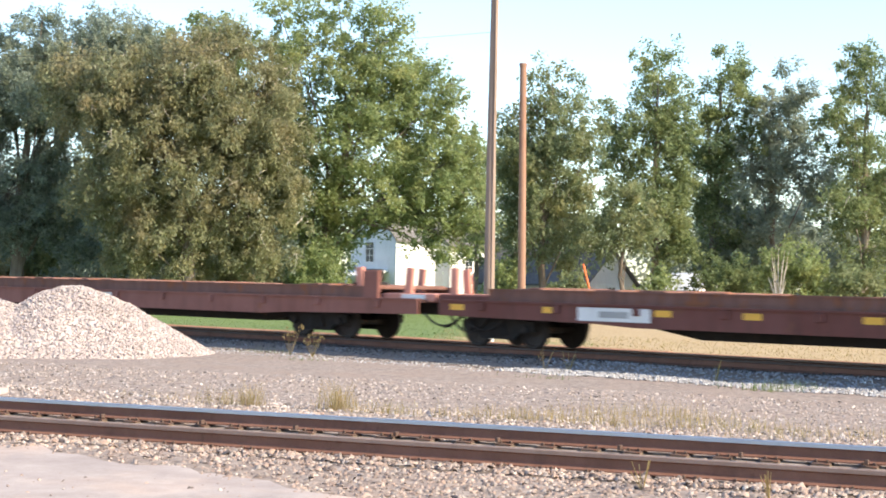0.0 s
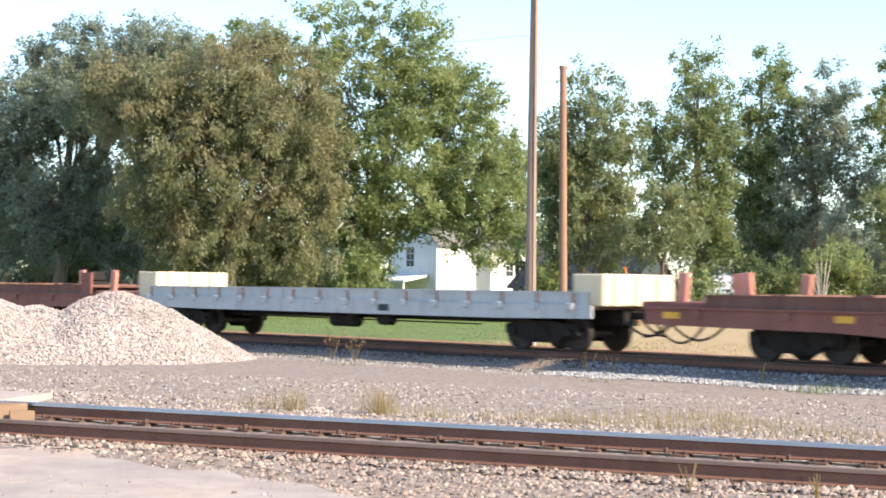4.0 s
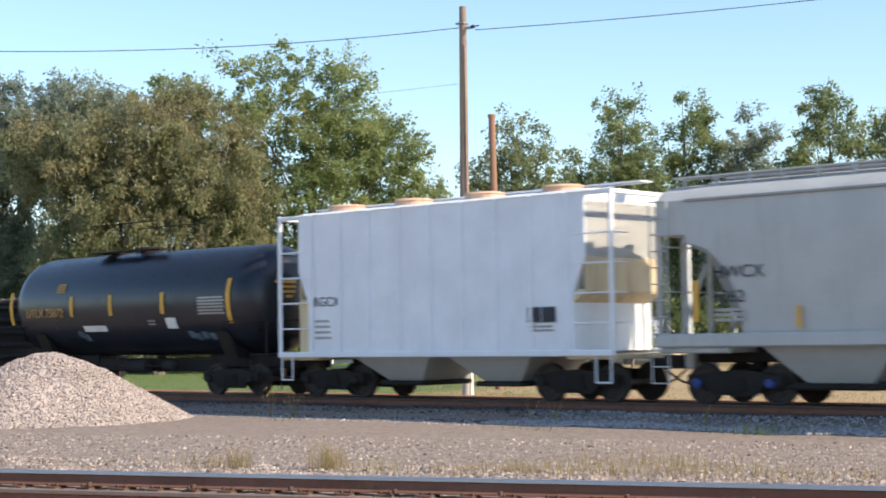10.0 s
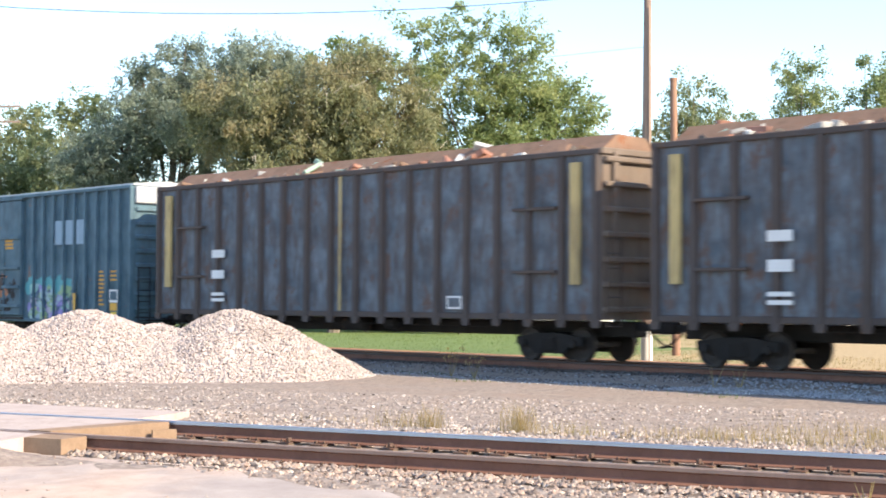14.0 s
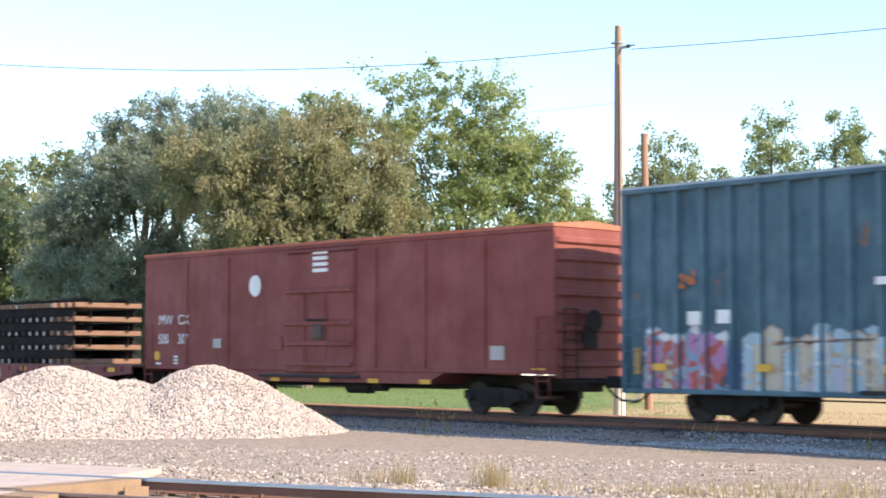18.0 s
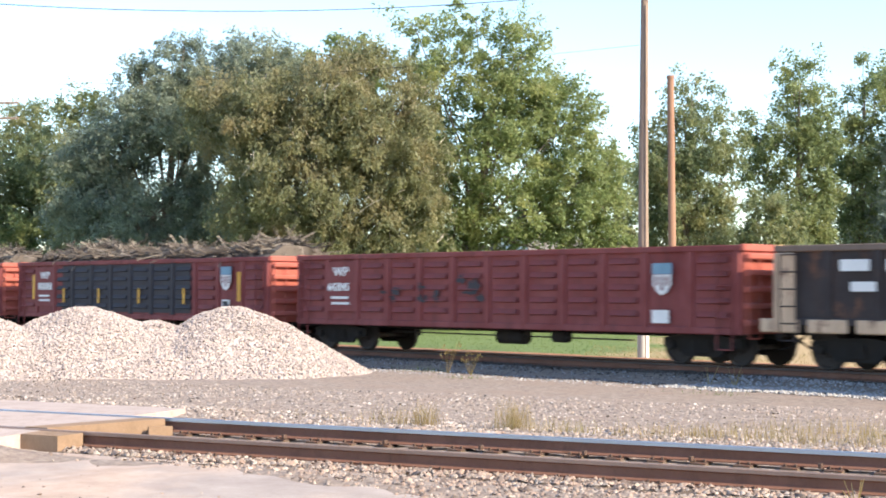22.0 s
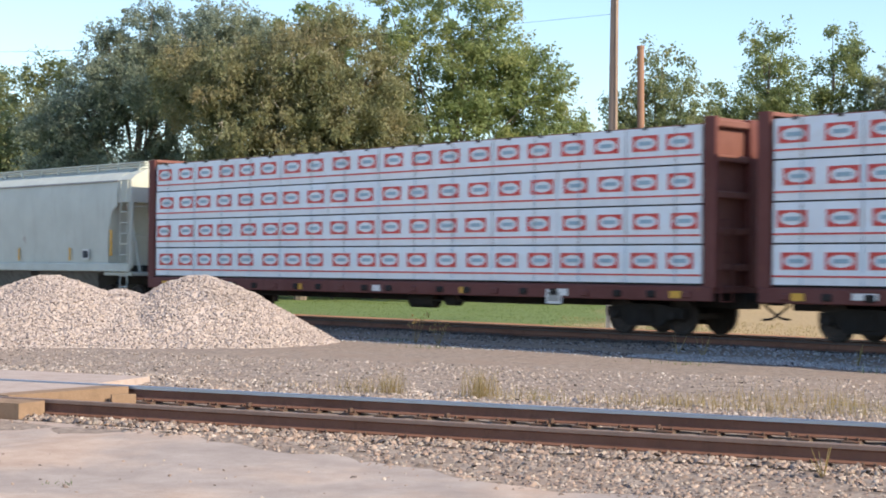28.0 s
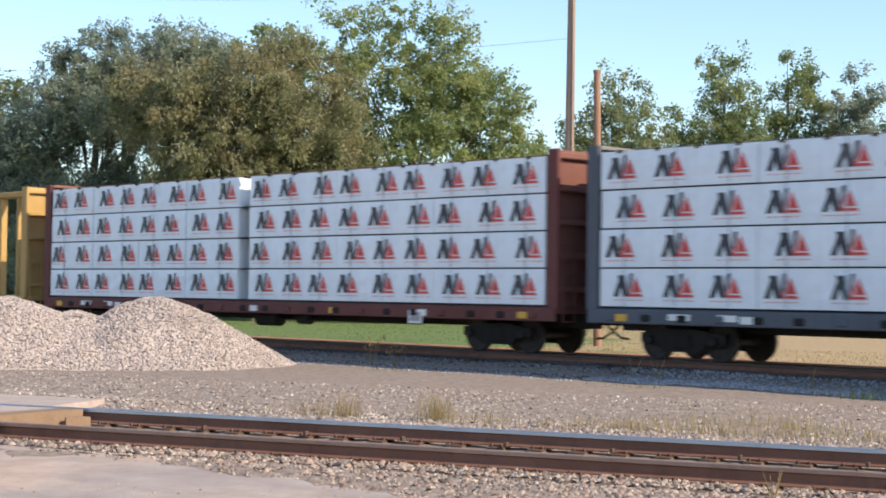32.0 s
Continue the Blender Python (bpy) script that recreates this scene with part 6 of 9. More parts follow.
def hopper(label, right, left, paint, bays, mark, number, z_sill=1.42, z_eave=4.25, z_top=4.75, mark_x=0.9, slope=1.3):
    """Round-sided covered hopper: curved body, sloped ends behind ladder frames, bays, roof walk."""
    car, a = start_car("covered_hopper", label, "covered hopper", right, left, 1.55, True)
    b = a - 0.75                      # body's end at the eaves
    zs = (z_sill, z_sill + 0.45, z_sill + 0.9, z_sill + 1.25, z_sill + 1.55, z_sill + 1.8, z_sill + 1.95, z_eave - 0.35, z_eave)
    bulge = (1.42, 1.465, 1.50, 1.52, 1.535, 1.545, 1.545, 1.545, 1.50)
    prof = [(y, z) for y, z in zip(bulge, zs)] + [(1.25, z_eave + 0.22), (0.75, z_top - 0.14), (0.3, z_top - 0.05), (0, z_top - 0.03)]
    ring = prof + [(-y, z) for y, z in reversed(prof[:-1])]
    def reach(z):
        t = min(1, max(0, (z - z_sill) / 1.95))
        return b - slope * math.sqrt(1 - t * t)
    n = len(ring)
    v = [(s * reach(z), y, z) for s in (-1, 1) for y, z in ring]
    g = Geo().add(v, [(i, (i + 1) % n, n + (i + 1) % n, n + i) for i in range(n)] + [tuple(range(n)), tuple(range(2 * n - 1, n - 1, -1))])
    body = part("body", g, paint, car, smooth=32)
    # rail darker than the body paint, to draw the shadow line under the eave
    part("eave_shade_rail", Geo().cbox(-b, b, -1.56, -1.50, z_eave - 0.045, z_eave + 0.015, 0.012), M_STEEL, car)
    for s in (-1, 1):
        part("side_sill", Geo().cbox(-a, a, s * 1.50 - 0.07, s * 1.50 + 0.05, z_sill - 0.22, z_sill + 0.06, 0.03), paint, car)
    k0 = -(bays - 1) / 2
    span, low = (2 * a - 4.2) / bays, 0.2 if bays < 3 else 0.27
    part("centre_sill", Geo().cbox(-a + 0.2, a - 0.2, -0.35, 0.35, 0.86, z_sill, 0.03), M_BLACK, car)
    for k in range(bays):
        x = (k0 + k) * span
        g = Geo().add([(x - span * 0.48, -1.38, z_sill - 0.05), (x + span * 0.48, -1.38, z_sill - 0.05), (x + span * 0.48, 1.38, z_sill - 0.05), (x - span * 0.48, 1.38, z_sill - 0.05),
                       (x - span * low, -0.75, 0.42), (x + span * low, -0.75, 0.42), (x + span * low, 0.75, 0.42), (x - span * low, 0.75, 0.42)], [(0, 1, 5, 4), (1, 2, 6, 5), (2, 3, 7, 6), (3, 0, 4, 7), (0, 3, 2, 1), (4, 5, 6, 7)])
        # the three-bay car's bays are darker than its body
        bay = part("bay", g, paint if bays < 3 else M_BAYDARK, car)
        part("outlet_gate", Geo().cbox(x - span * 0.27, x + span * 0.27, -1.0, 1.0, 0.32, 0.46, 0.03).rod((x - span * 0.3, -1.05, 0.38), (x + span * 0.3, -1.05, 0.38), 0.03), M_STEEL if bays > 2 else M_TRUCK, bay)
        part("outlet_handle", Geo().rod((x + span * 0.3, -1.15, 0.42), (x + span * 0.3, -0.9, 0.42), 0.09, 0.09, 8), M_BLACK, bay)
    for s in (1, -1):
        e = s * a
        fr = part("end_frame", Geo().cbox(min(e, e - s * 0.1), max(e, e - s * 0.1), -1.5, -1.38, z_sill - 0.1, z_eave, 0.015).cbox(min(e, e - s * 0.1), max(e, e - s * 0.1), 1.38, 1.5, z_sill - 0.1, z_eave, 0.015)
                  .cbox(min(e, e - s * 0.1), max(e, e - s * 0.1), -0.55, -0.45, z_sill, z_eave, 0.015).cbox(min(e, e - s * 0.1), max(e, e - s * 0.1), 0.45, 0.55, z_sill, z_eave, 0.015), paint, car)
        part("end_cap", Geo().extrude([(1.5, z_eave - 0.72), (1.5, z_eave), (1.25, z_eave + 0.2), (0.75, z_top - 0.16), (0, z_top - 0.06), (-0.75, z_top - 0.16), (-1.25, z_eave + 0.2), (-1.5, z_eave), (-1.5, z_eave - 0.72)], min(s * (b - 0.05), s * (a - 0.02)), max(s * (b - 0.05), s * (a - 0.02))), paint, fr)
        for z in (z_sill + 0.95, z_sill + 1.9):
            part("rail", Geo().rod((e, -1.48, z), (e, 1.48, z), 0.02, 0.02, 6), paint, fr)
        ladder(car, e - 0.1 - (0.42 if s > 0 else -0.0), -1.56, 0.45, z_eave, paint)
        part("end_sill", Geo().cbox(min(e, e - s * 1.7), max(e, e - s * 1.7), -1.45, 1.45, z_sill - 0.35, z_sill - 0.22, 0.03).cbox(min(e, e - s * 0.25), max(e, e - s * 0.25), -0.5, 0.5, 0.72, z_sill - 0.2, 0.04), paint, car)
        part("slope_strut", Geo().rod((s * (a - 0.2), -1.0, z_sill - 0.2), (s * (b - 0.1), -0.9, z_sill + 1.5), 0.05, 0.05, 6).rod((s * (a - 0.2), 1.0, z_sill - 0.2), (s * (b - 0.1), 0.9, z_sill + 1.5), 0.05, 0.05, 6), paint, car)
    part("brake_wheel", Geo().lathe([(a + 0.02, 0.26), (a + 0.05, 0.28), (a + 0.08, 0.26)], -0.2, z_sill + 0.55, 16), M_BLACK, car)
    # walkway and hatches along the top
    w = part("roof_walk", Geo().cbox(-a + 0.1, a - 0.1, -0.95, -0.55, z_top + 0.0, z_top + 0.04, 0.01).cbox(-a + 0.1, a - 0.1, 0.55, 0.95, z_top + 0.0, z_top + 0.04, 0.01), paint, car)
    for k in range(14):
        x = -a + 0.4 + k * (2 * a - 0.8) / 13
        part("walk_bracket", Geo().cbox(x - 0.03, x + 0.03, -0.97, -0.9, z_top - 0.28, z_top, 0.01), paint, w)
    part("trough_hatch", Geo().cbox(-a + 1.0, a - 1.0, -0.35, 0.35, z_top - 0.06, z_top + 0.1, 0.05), paint, car)
    words(mark, 0.36, M_DARKLETTER, car, (-b + mark_x, -1.552, z_sill + 1.18), stretch=1.05)
    (words(number, 0.36, M_DARKLETTER, car, (-b + mark_x, -1.552, z_sill + 0.68), stretch=1.05) if number else part("lettering_block", Geo().box(-b + mark_x, -b + mark_x + 0.9, -1.55, -1.54, z_sill + 0.68, z_sill + 0.92), M_DARKLETTER, car))
    bars(car, -b + mark_x, z_sill + 0.5, 3, 0.8, 0.06, M_STEEL, -1.53)
    for x in (-b + 0.25, b - 0.35):
        part("reflector", Geo().box(x - 0.07, x + 0.07, -1.56, -1.552, z_sill + 0.3, z_sill + 1.15), M_YELLOW, car)
    for k in range(bays + 1):
        x = -b + 2.6 + k * (2 * b - 5.6) / max(1, bays)
        part("reflector", Geo().box(x - 0.05, x + 0.05, -1.535, -1.525, z_sill + 0.14, z_sill + 0.58), M_YELLOW, car)
    part("stencil_panel", Geo().box(b - 2.2, b - 1.75, -1.53, -1.522, z_sill + 0.18, z_sill + 0.52), M_LETTER if bays > 2 else M_DARKLETTER, car)
    part("stencil_hole", Geo().box(b - 2.15, b - 1.8, -1.536, -1.53, z_sill + 0.23, z_sill + 0.47), M_DARKLETTER, car)
    return car, a


hopper("grey two-bay covered hopper with yellow reflectors", 96.0, 84.5, M_HOPPER, 2, "HWCX", "")
hopper("grey two-bay covered hopper with yellow reflectors", 83.3, 72.3, M_HOPPER, 2, "HWCX", "6062", mark_x=0.65)

# ------------------------------------------------ short white hopper
M_WHITECAR = weathered("chalky_white_paint", (0.70, 0.73, 0.77), (0.45, 0.42, 0.38), 0.18, 0.6)
M_CREAMEND = weathered("cream_end_paint", (0.62, 0.52, 0.34), (0.36, 0.22, 0.12), 0.5, 0.75, rust=0.25, rust_colour=(0.5, 0.25, 0.1))
car, a = start_car("covered_hopper", "short white boxy two-bay covered hopper with cream end slopes", "covered hopper", 71.2, 60.6, 1.45)
b = a - 0.75
# the side is cut back low down at the ends, behind the open frames
side = [(-b + 0.35, 1.12), (b - 0.35, 1.12), (b - 0.35, 2.4), (b, 3.2), (b, 4.62), (-b, 4.62), (-b, 3.2), (-b + 0.35, 2.4)]
part("body", Geo().extrude(side, -1.50, 1.50, "y"), M_WHITECAR, car)
part("roof", Geo().extrude([(-1.54, 4.62), (1.54, 4.62), (1.3, 4.70), (0, 4.76), (-1.3, 4.70)], -b, b), M_WHITECAR, car)
for k in range(9):
    x = -b + 0.5 + k * (2 * b - 1.0) / 8
    part("rib", Geo().cbox(x - 0.05, x + 0.05, -1.56, -1.49, 1.12, 4.62, 0.015), M_WHITECAR, car)
for s in (-1, 1):
    part("side_sill", Geo().cbox(-a, a, s * 1.5 - 0.06, s * 1.5 + 0.06, 1.02, 1.16, 0.02), M_WHITECAR, car)
    part("slope_sheet", Geo().extrude([(min(s * (b - 1.9), s * b), 1.15), (s * (b + 0.02), 2.45), (s * (b - 0.2), 2.5), (s * (b - 2.1), 1.2)], -1.46, 1.46, "y"), M_CREAMEND, car)
    e = s * a
    fr = part("end_frame", Geo().cbox(min(e, e - s * 0.09), max(e, e - s * 0.09), -1.54, -1.44, 1.1, 4.66, 0.015).cbox(min(e, e - s * 0.09), max(e, e - s * 0.09), 1.44, 1.54, 1.1, 4.66, 0.015), M_WHITECAR, car)
    part("top_frame", Geo().cbox(min(s * b, e), max(s * b, e), -1.54, -1.44, 4.54, 4.64, 0.015).cbox(min(s * b, e), max(s * b, e), 1.44, 1.54, 4.54, 4.64, 0.015).cbox(min(e, e - s * 0.09), max(e, e - s * 0.09), -1.5, 1.5, 4.54, 4.64, 0.015), M_WHITECAR, fr)
    part("end_wall", Geo().cbox(min(s * b, s * (b - 0.04)), max(s * b, s * (b - 0.04)), -1.46, 1.46, 2.4, 4.44, 0.01), M_CREAMEND, car)
    for z in (1.75, 2.4, 3.05, 3.7):
        part("rung", Geo().rod((e - s * 0.05, -1.5, z), (s * (b - 0.3), -1.5, z), 0.02, 0.02, 6), M_WHITECAR, fr)
        part("rung", Geo().rod((e - s * 0.05, -1.5, z), (e - s * 0.05, -0.9, z), 0.02, 0.02, 6), M_WHITECAR, fr)
    part("step", Geo().rod((e - s * 0.1, -1.5, 1.05), (e - s * 0.1, -1.5, 0.45), 0.02).rod((e - s * 0.5, -1.5, 1.05), (e - s * 0.5, -1.5, 0.45), 0.02).rod((e - s * 0.1, -1.5, 0.45), (e - s * 0.5, -1.5, 0.45), 0.02), M_WHITECAR, car)
    part("end_platform", Geo().cbox(min(e, e - s * 1.4), max(e, e - s * 1.4), -1.4, 1.4, 0.95, 1.06, 0.02), M_CREAMEND, car)
for k in (-1, 1):
    x = k * 1.55
    bay = part("bay", Geo().add([(x - 1.35, -1.35, 1.1), (x + 1.35, -1.35, 1.1), (x + 1.35, 1.35, 1.1), (x - 1.35, 1.35, 1.1), (x - 0.5, -0.7, 0.4), (x + 0.5, -0.7, 0.4), (x + 0.5, 0.7, 0.4), (x - 0.5, 0.7, 0.4)],
                          [(0, 1, 5, 4), (1, 2, 6, 5), (2, 3, 7, 6), (3, 0, 4, 7), (0, 3, 2, 1), (4, 5, 6, 7)]), M_HOPPER, car)
    part("outlet_gate", Geo().cbox(x - 0.7, x + 0.7, -0.95, 0.95, 0.32, 0.44, 0.03), M_TRUCK, bay)
M_HATCH = weathered("rusty_hatch", (0.62, 0.42, 0.30), (0.4, 0.2, 0.1), 0.5, 0.8, rust=0.3)
for k in range(4):
    x = -b + 1.1 + k * (2 * b - 2.2) / 3
    for y in (-0.8, 0.8):
        part("roof_hatch", Geo().rod((x, y, 4.64), (x, y, 4.82), 0.47, 0.47, 18).rod((x, y, 4.82), (x, y, 4.87), 0.5, 0.44, 18), M_HATCH, car)
part("roof_walk", Geo().cbox(-a + 0.1, a - 0.1, -0.22, 0.22, 4.86, 4.90, 0.01), M_WHITECAR, car)
words("RGCX", 0.34, M_DARKLETTER, car, (-b + 0.55, -1.515, 2.30))
for k in range(2):
    part("stencil_panel", Geo().box(b - 1.6 + k * 0.42, b - 1.25 + k * 0.42, -1.546, -1.505, 1.78, 2.12), M_DARKLETTER, car)
bars(car, b - 1.6, 1.66, 2, 0.8, 0.05, M_STEEL, -1.51)
bars(car, -b + 0.6, 1.9, 4, 0.6, 0.06, M_STEEL, -1.51, 0.14)

# ------------------------------------------------ tank car
M_TANK = weathered("glossy_black_tank", (0.010, 0.013, 0.021), (0.022, 0.022, 0.025), 0.2, 0.28, bump=0.04, fade=0.03)
car, a = start_car("tank_car", "glossy black cylindrical tank car with yellow reflective stripes", "tank car", 60.05, 47.65, 1.92)
R, zc = 1.50, 2.60
head = ((0.38, 0.05), (0.40, 0.5), (0.50, 0.95), (0.72, 1.27), (1.02, 1.45), (1.3, R))
tank = [(-a + d, q) for d, q in head] + [(0, R + 0.02)] + [(a - d, q) for d, q in reversed(head)]
part("tank", Geo().lathe(tank, 0, zc, 48), M_TANK, car, smooth=40)
for s in (1, -1):
    part("stub_sill", Geo().cbox(min(s * (a - 3.6), s * a), max(s * (a - 3.6), s * a), -0.35, 0.35, 0.72, 1.12, 0.04), M_BLACK, car)
    part("saddle", Geo().extrude([(-1.3, 1.75), (-0.9, 1.0), (0.9, 1.0), (1.3, 1.75), (0.9, 1.35), (0, 1.12), (-0.9, 1.35)], s * (a - 2.0) - 0.25, s * (a - 2.0) + 0.25), M_BLACK, car)
    part("end_platform", Geo().cbox(min(s * (a - 0.5), s * (a + 0.05)), max(s * (a - 0.5), s * (a + 0.05)), -1.45, 1.45, 1.05, 1.12, 0.02), M_BLACK, car)
    part("handrail", Geo().rod((s * a, -1.45, 1.1), (s * a, -1.45, 2.0), 0.02).rod((s * a, 1.45, 1.1), (s * a, 1.45, 2.0), 0.02).rod((s * a, -1.45, 2.0), (s * a, 1.45, 2.0), 0.02).rod((s * a, -1.45, 2.0), (s * (a - 1.6), -1.53, 2.0), 0.02), M_BLACK, car)
    ladder(car, s * (a - 0.4) - 0.2, -1.48, 0.45, 1.1, M_BLACK)
part("manway", Geo().rod((-0.4, 0, zc + R - 0.05), (-0.4, 0, zc + R + 0.12), 0.36, 0.36, 20).rod((-0.4, 0, zc + R + 0.12), (-0.4, 0, zc + R + 0.17), 0.4, 0.36, 20), M_BLACK, car)
pf = part("top_platform", Geo().cbox(-2.2, 1.0, -0.85, -0.5, zc + R + 0.02, zc + R + 0.06, 0.01).cbox(-2.2, 1.0, 0.5, 0.85, zc + R + 0.02, zc + R + 0.06, 0.01).cbox(-2.2, -1.6, -0.85, 0.85, zc + R + 0.02, zc + R + 0.06, 0.01), M_BLACK, car)
g = Geo()
for x in (-2.2, -0.6, 1.0):
    for y in (-0.85, 0.85):
        g.rod((x, y, zc + R), (x, y, zc + R + 0.85), 0.018, 0.018, 5)
for y in (-0.85, 0.85):
    g.rod((-2.2, y, zc + R + 0.85), (1.0, y, zc + R + 0.85), 0.018, 0.018, 5)
part("safety_rail", g, M_BLACK, pf)
part("valve", Geo().rod((0.4, 0, zc + R), (0.4, 0, zc + R + 0.22), 0.06), M_BLACK, car)
part("valve", Geo().rod((-1.2, 0.1, zc + R), (-1.2, 0.1, zc + R + 0.2), 0.08), M_BLACK, car)


def on_tank(name, x0, x1, z0, z1, mat, steps=6):
    """A strip that follows the tank's round side."""
    ys = []
    for k in range(steps + 1):
        z = z0 + (z1 - z0) * k / steps
        ys.append((-math.sqrt(max(0.01, (R + 0.03) ** 2 - (z - zc) ** 2)), z))
    g = Geo().add([(x, y, z) for x in (x0, x1) for y, z in ys] + [(x, y + 0.02, z) for x in (x0, x1) for y, z in ys],
                  [(k, k + 1, steps + 2 + k, steps + 1 + k) for k in range(steps)])
    g.v = g.v[:2 * (steps + 1)]
    return part(name, g, mat, car)


for x, h in ((-5.44, 0.5), (-2.32, 0.3), (-0.43, 0.3), (1.95, 0.3), (4.75, 0.6)):
    on_tank("reflector", x - 0.08, x + 0.08, 2.45 - h + 0.1, 2.45 + h + 0.1, M_YELLOW)
words("UTLX 75872", 0.36, M_GOLD, car, (-4.62, -R - 0.035, 2.26))
for k in range(6):
    on_tank("lettering_block", 3.48, 4.6 - 0.05 * (k % 2), 2.20 + k * 0.085, 2.255 + k * 0.085, M_STEEL, 1)
on_tank("white_panel", -1.9, -0.8, 1.8, 1.97, M_LETTER)
on_tank("stencil_panel", 2.0, 2.45, 1.84, 2.14, M_LETTER)
for k in range(2):
    on_tank("lettering_block", 1.2, 1.55, 1.95 + k * 0.09, 2.0 + k * 0.09, M_STEEL, 1)
M_SCUFF = weathered("blue_grey_scuff", (0.11, 0.16, 0.21), (0.03, 0.035, 0.04), 0.6, 0.8)
for x, z in ((-2.15, 1.72), (-1.95, 1.62), (2.9, 1.66), (3.15, 1.6), (3.45, 1.64), (3.75, 1.6)):
    on_tank("scuff", x - 0.13, x + 0.13, z - 0.09, z + 0.1, M_SCUFF, 3)
for k in range(4):
    on_tank("lettering_block", -3.1, -2.7, 2.98 + k * 0.07, 3.02 + k * 0.07, M_GOLD, 1)
    part("lettering_block", Geo().box(a - 0.42, a - 0.385 + 0.02 * (k < 2), -0.75 + 0.12 * k, -0.05, 3.0 - k * 0.13, 3.07 - k * 0.13), M_GOLD, car)
part("outlet", Geo().rod((0, 0, 1.15), (0, 0, 0.6), 0.16, 0.12, 12), M_BLACK, car)
brake_gear(car, a - 3, 1.0, 7)

# ------------------------------------------------ black gondola with yellow lettering
M_BLACKGON = weathered("dull_black_paint", (0.02, 0.02, 0.023), (0.06, 0.052, 0.047), 0.45, 0.65, rust=0.12, rust_colour=(0.12, 0.07, 0.05))
car, a = gondola("black high-side gondola with faded yellow lettering, loaded with scrap", 46.8, 26.8, 0.82, 2.88, M_BLACKGON, 15, inset=2.0)
scrap(car, a, 2.78, (M_SCRAP1, M_BRUSH3, M_SCRAP1, M_SCRAP2), 6, 300, 0.14, (0.2, 0.7))
yl = -HALF - 0.006
part("emblem", Geo().box(4.04, 6.64, yl, yl + 0.09, 2.08, 2.74), M_GOLD, car, "yellow emblem panel")
for x in (4.3, 4.9, 5.4, 6.0):
    part("emblem_mark", Geo().plate([(x, 2.18), (x + 0.18, 2.18), (x + 0.32, 2.42), (x + 0.6, 2.42), (x + 0.62, 2.56), (x - 0.05, 2.56), (x - 0.08, 2.42), (x + 0.1, 2.42)], yl, 0.006), M_BLACKGON, car)
for x in (-1.67, -0.75, 0.1, 0.55):
    part("emblem_mark", Geo().plate([(x, 2.08), (x + 0.16, 2.08), (x + 0.16, 2.42), (x + 0.45, 2.42), (x + 0.45, 2.55), (x, 2.55)], yl, 0.006), M_GOLD, car)
for x in (0.32, 1.3, 2.25):
    part("emblem_mark", Geo().plate([(x, 1.55), (x + 0.5, 1.55), (x + 0.5, 1.95), (x, 1.95)], yl, 0.006), M_GOLD, car)
part("emblem_mark", Geo().box(-1.7, -0.1, yl - 0.006, yl, 1.86, 1.92).box(-1.7, -1.64, yl - 0.006, yl, 1.5, 1.86).box(-1.7, -0.7, yl - 0.006, yl, 1.46, 1.5), M_GOLD, car)
for k, x in enumerate((4.1, 5.0, 5.9)):
    bars(car, x, 1.9, 2, 0.7, 0.07, M_GOLD, yl, 0.3)
words("GN", 0.34, M_GOLD, car, (-8.04, yl - 0.004, 2.3))
words("TX", 0.34, M_GOLD, car, (-6.7, yl - 0.004, 2.3))
words("295", 0.32, M_GOLD, car, (-7.98, yl - 0.004, 1.8))
words("109", 0.32, M_GOLD, car, (-6.66, yl - 0.004, 1.8))
bars(car, -7.4, 1.6, 2, 0.4, 0.07, M_LETTER, yl, 0.13)
bars(car, -6.5, 1.6, 2, 0.4, 0.07, M_LETTER, yl, 0.13)
part("stencil_panel", Geo().box(7.4, 8.1, yl - 0.004, yl, 1.42, 1.74), M_LETTER, car)
part("stencil_hole", Geo().box(7.47, 8.03, yl - 0.008, yl - 0.004, 1.48, 1.68), M_BLACKGON, car)
reflectors(car, (-3.35, -0.76, 3.42, 6.08), 1.46, 0.13, 0.46)
blotches(car, [(-4.4, 1.4, 0.22, 0.22), (0.4, 1.35, 0.15, 0.15)], M_STEEL, yl, 14)
reflectors(car, (-9.75, 9.75), 1.75, 0.14, 0.75)

# ------------------------------------------------ tall gondolas
M_BLUEGON = weathered("blue_grey_paint", (0.075, 0.098, 0.122), (0.085, 0.062, 0.052), 0.75, 0.7, rust=0.45, rust_colour=(0.12, 0.08, 0.065), streak=0.5, scale=1.3, fade=0.5)
# dark grime, also used for the shade lines painted beside box car ribs
M_GRIME_SHADE = weathered("grime_and_rib_shade", (0.03, 0.03, 0.032), (0.07, 0.045, 0.035), 0.5, 0.85, rust=0.3, rust_colour=(0.09, 0.05, 0.035))
M_RIBDARK = weathered("dark_rusty_ribs", (0.075, 0.06, 0.055), (0.12, 0.08, 0.055), 0.5, 0.75, rust=0.3, rust_colour=(0.14, 0.08, 0.05))
M_SALMON = weathered("dusty_brown_end_ribs", (0.15, 0.115, 0.09), (0.075, 0.055, 0.045), 0.4, 0.85, rust=0.35, rust_colour=(0.19, 0.10, 0.065))
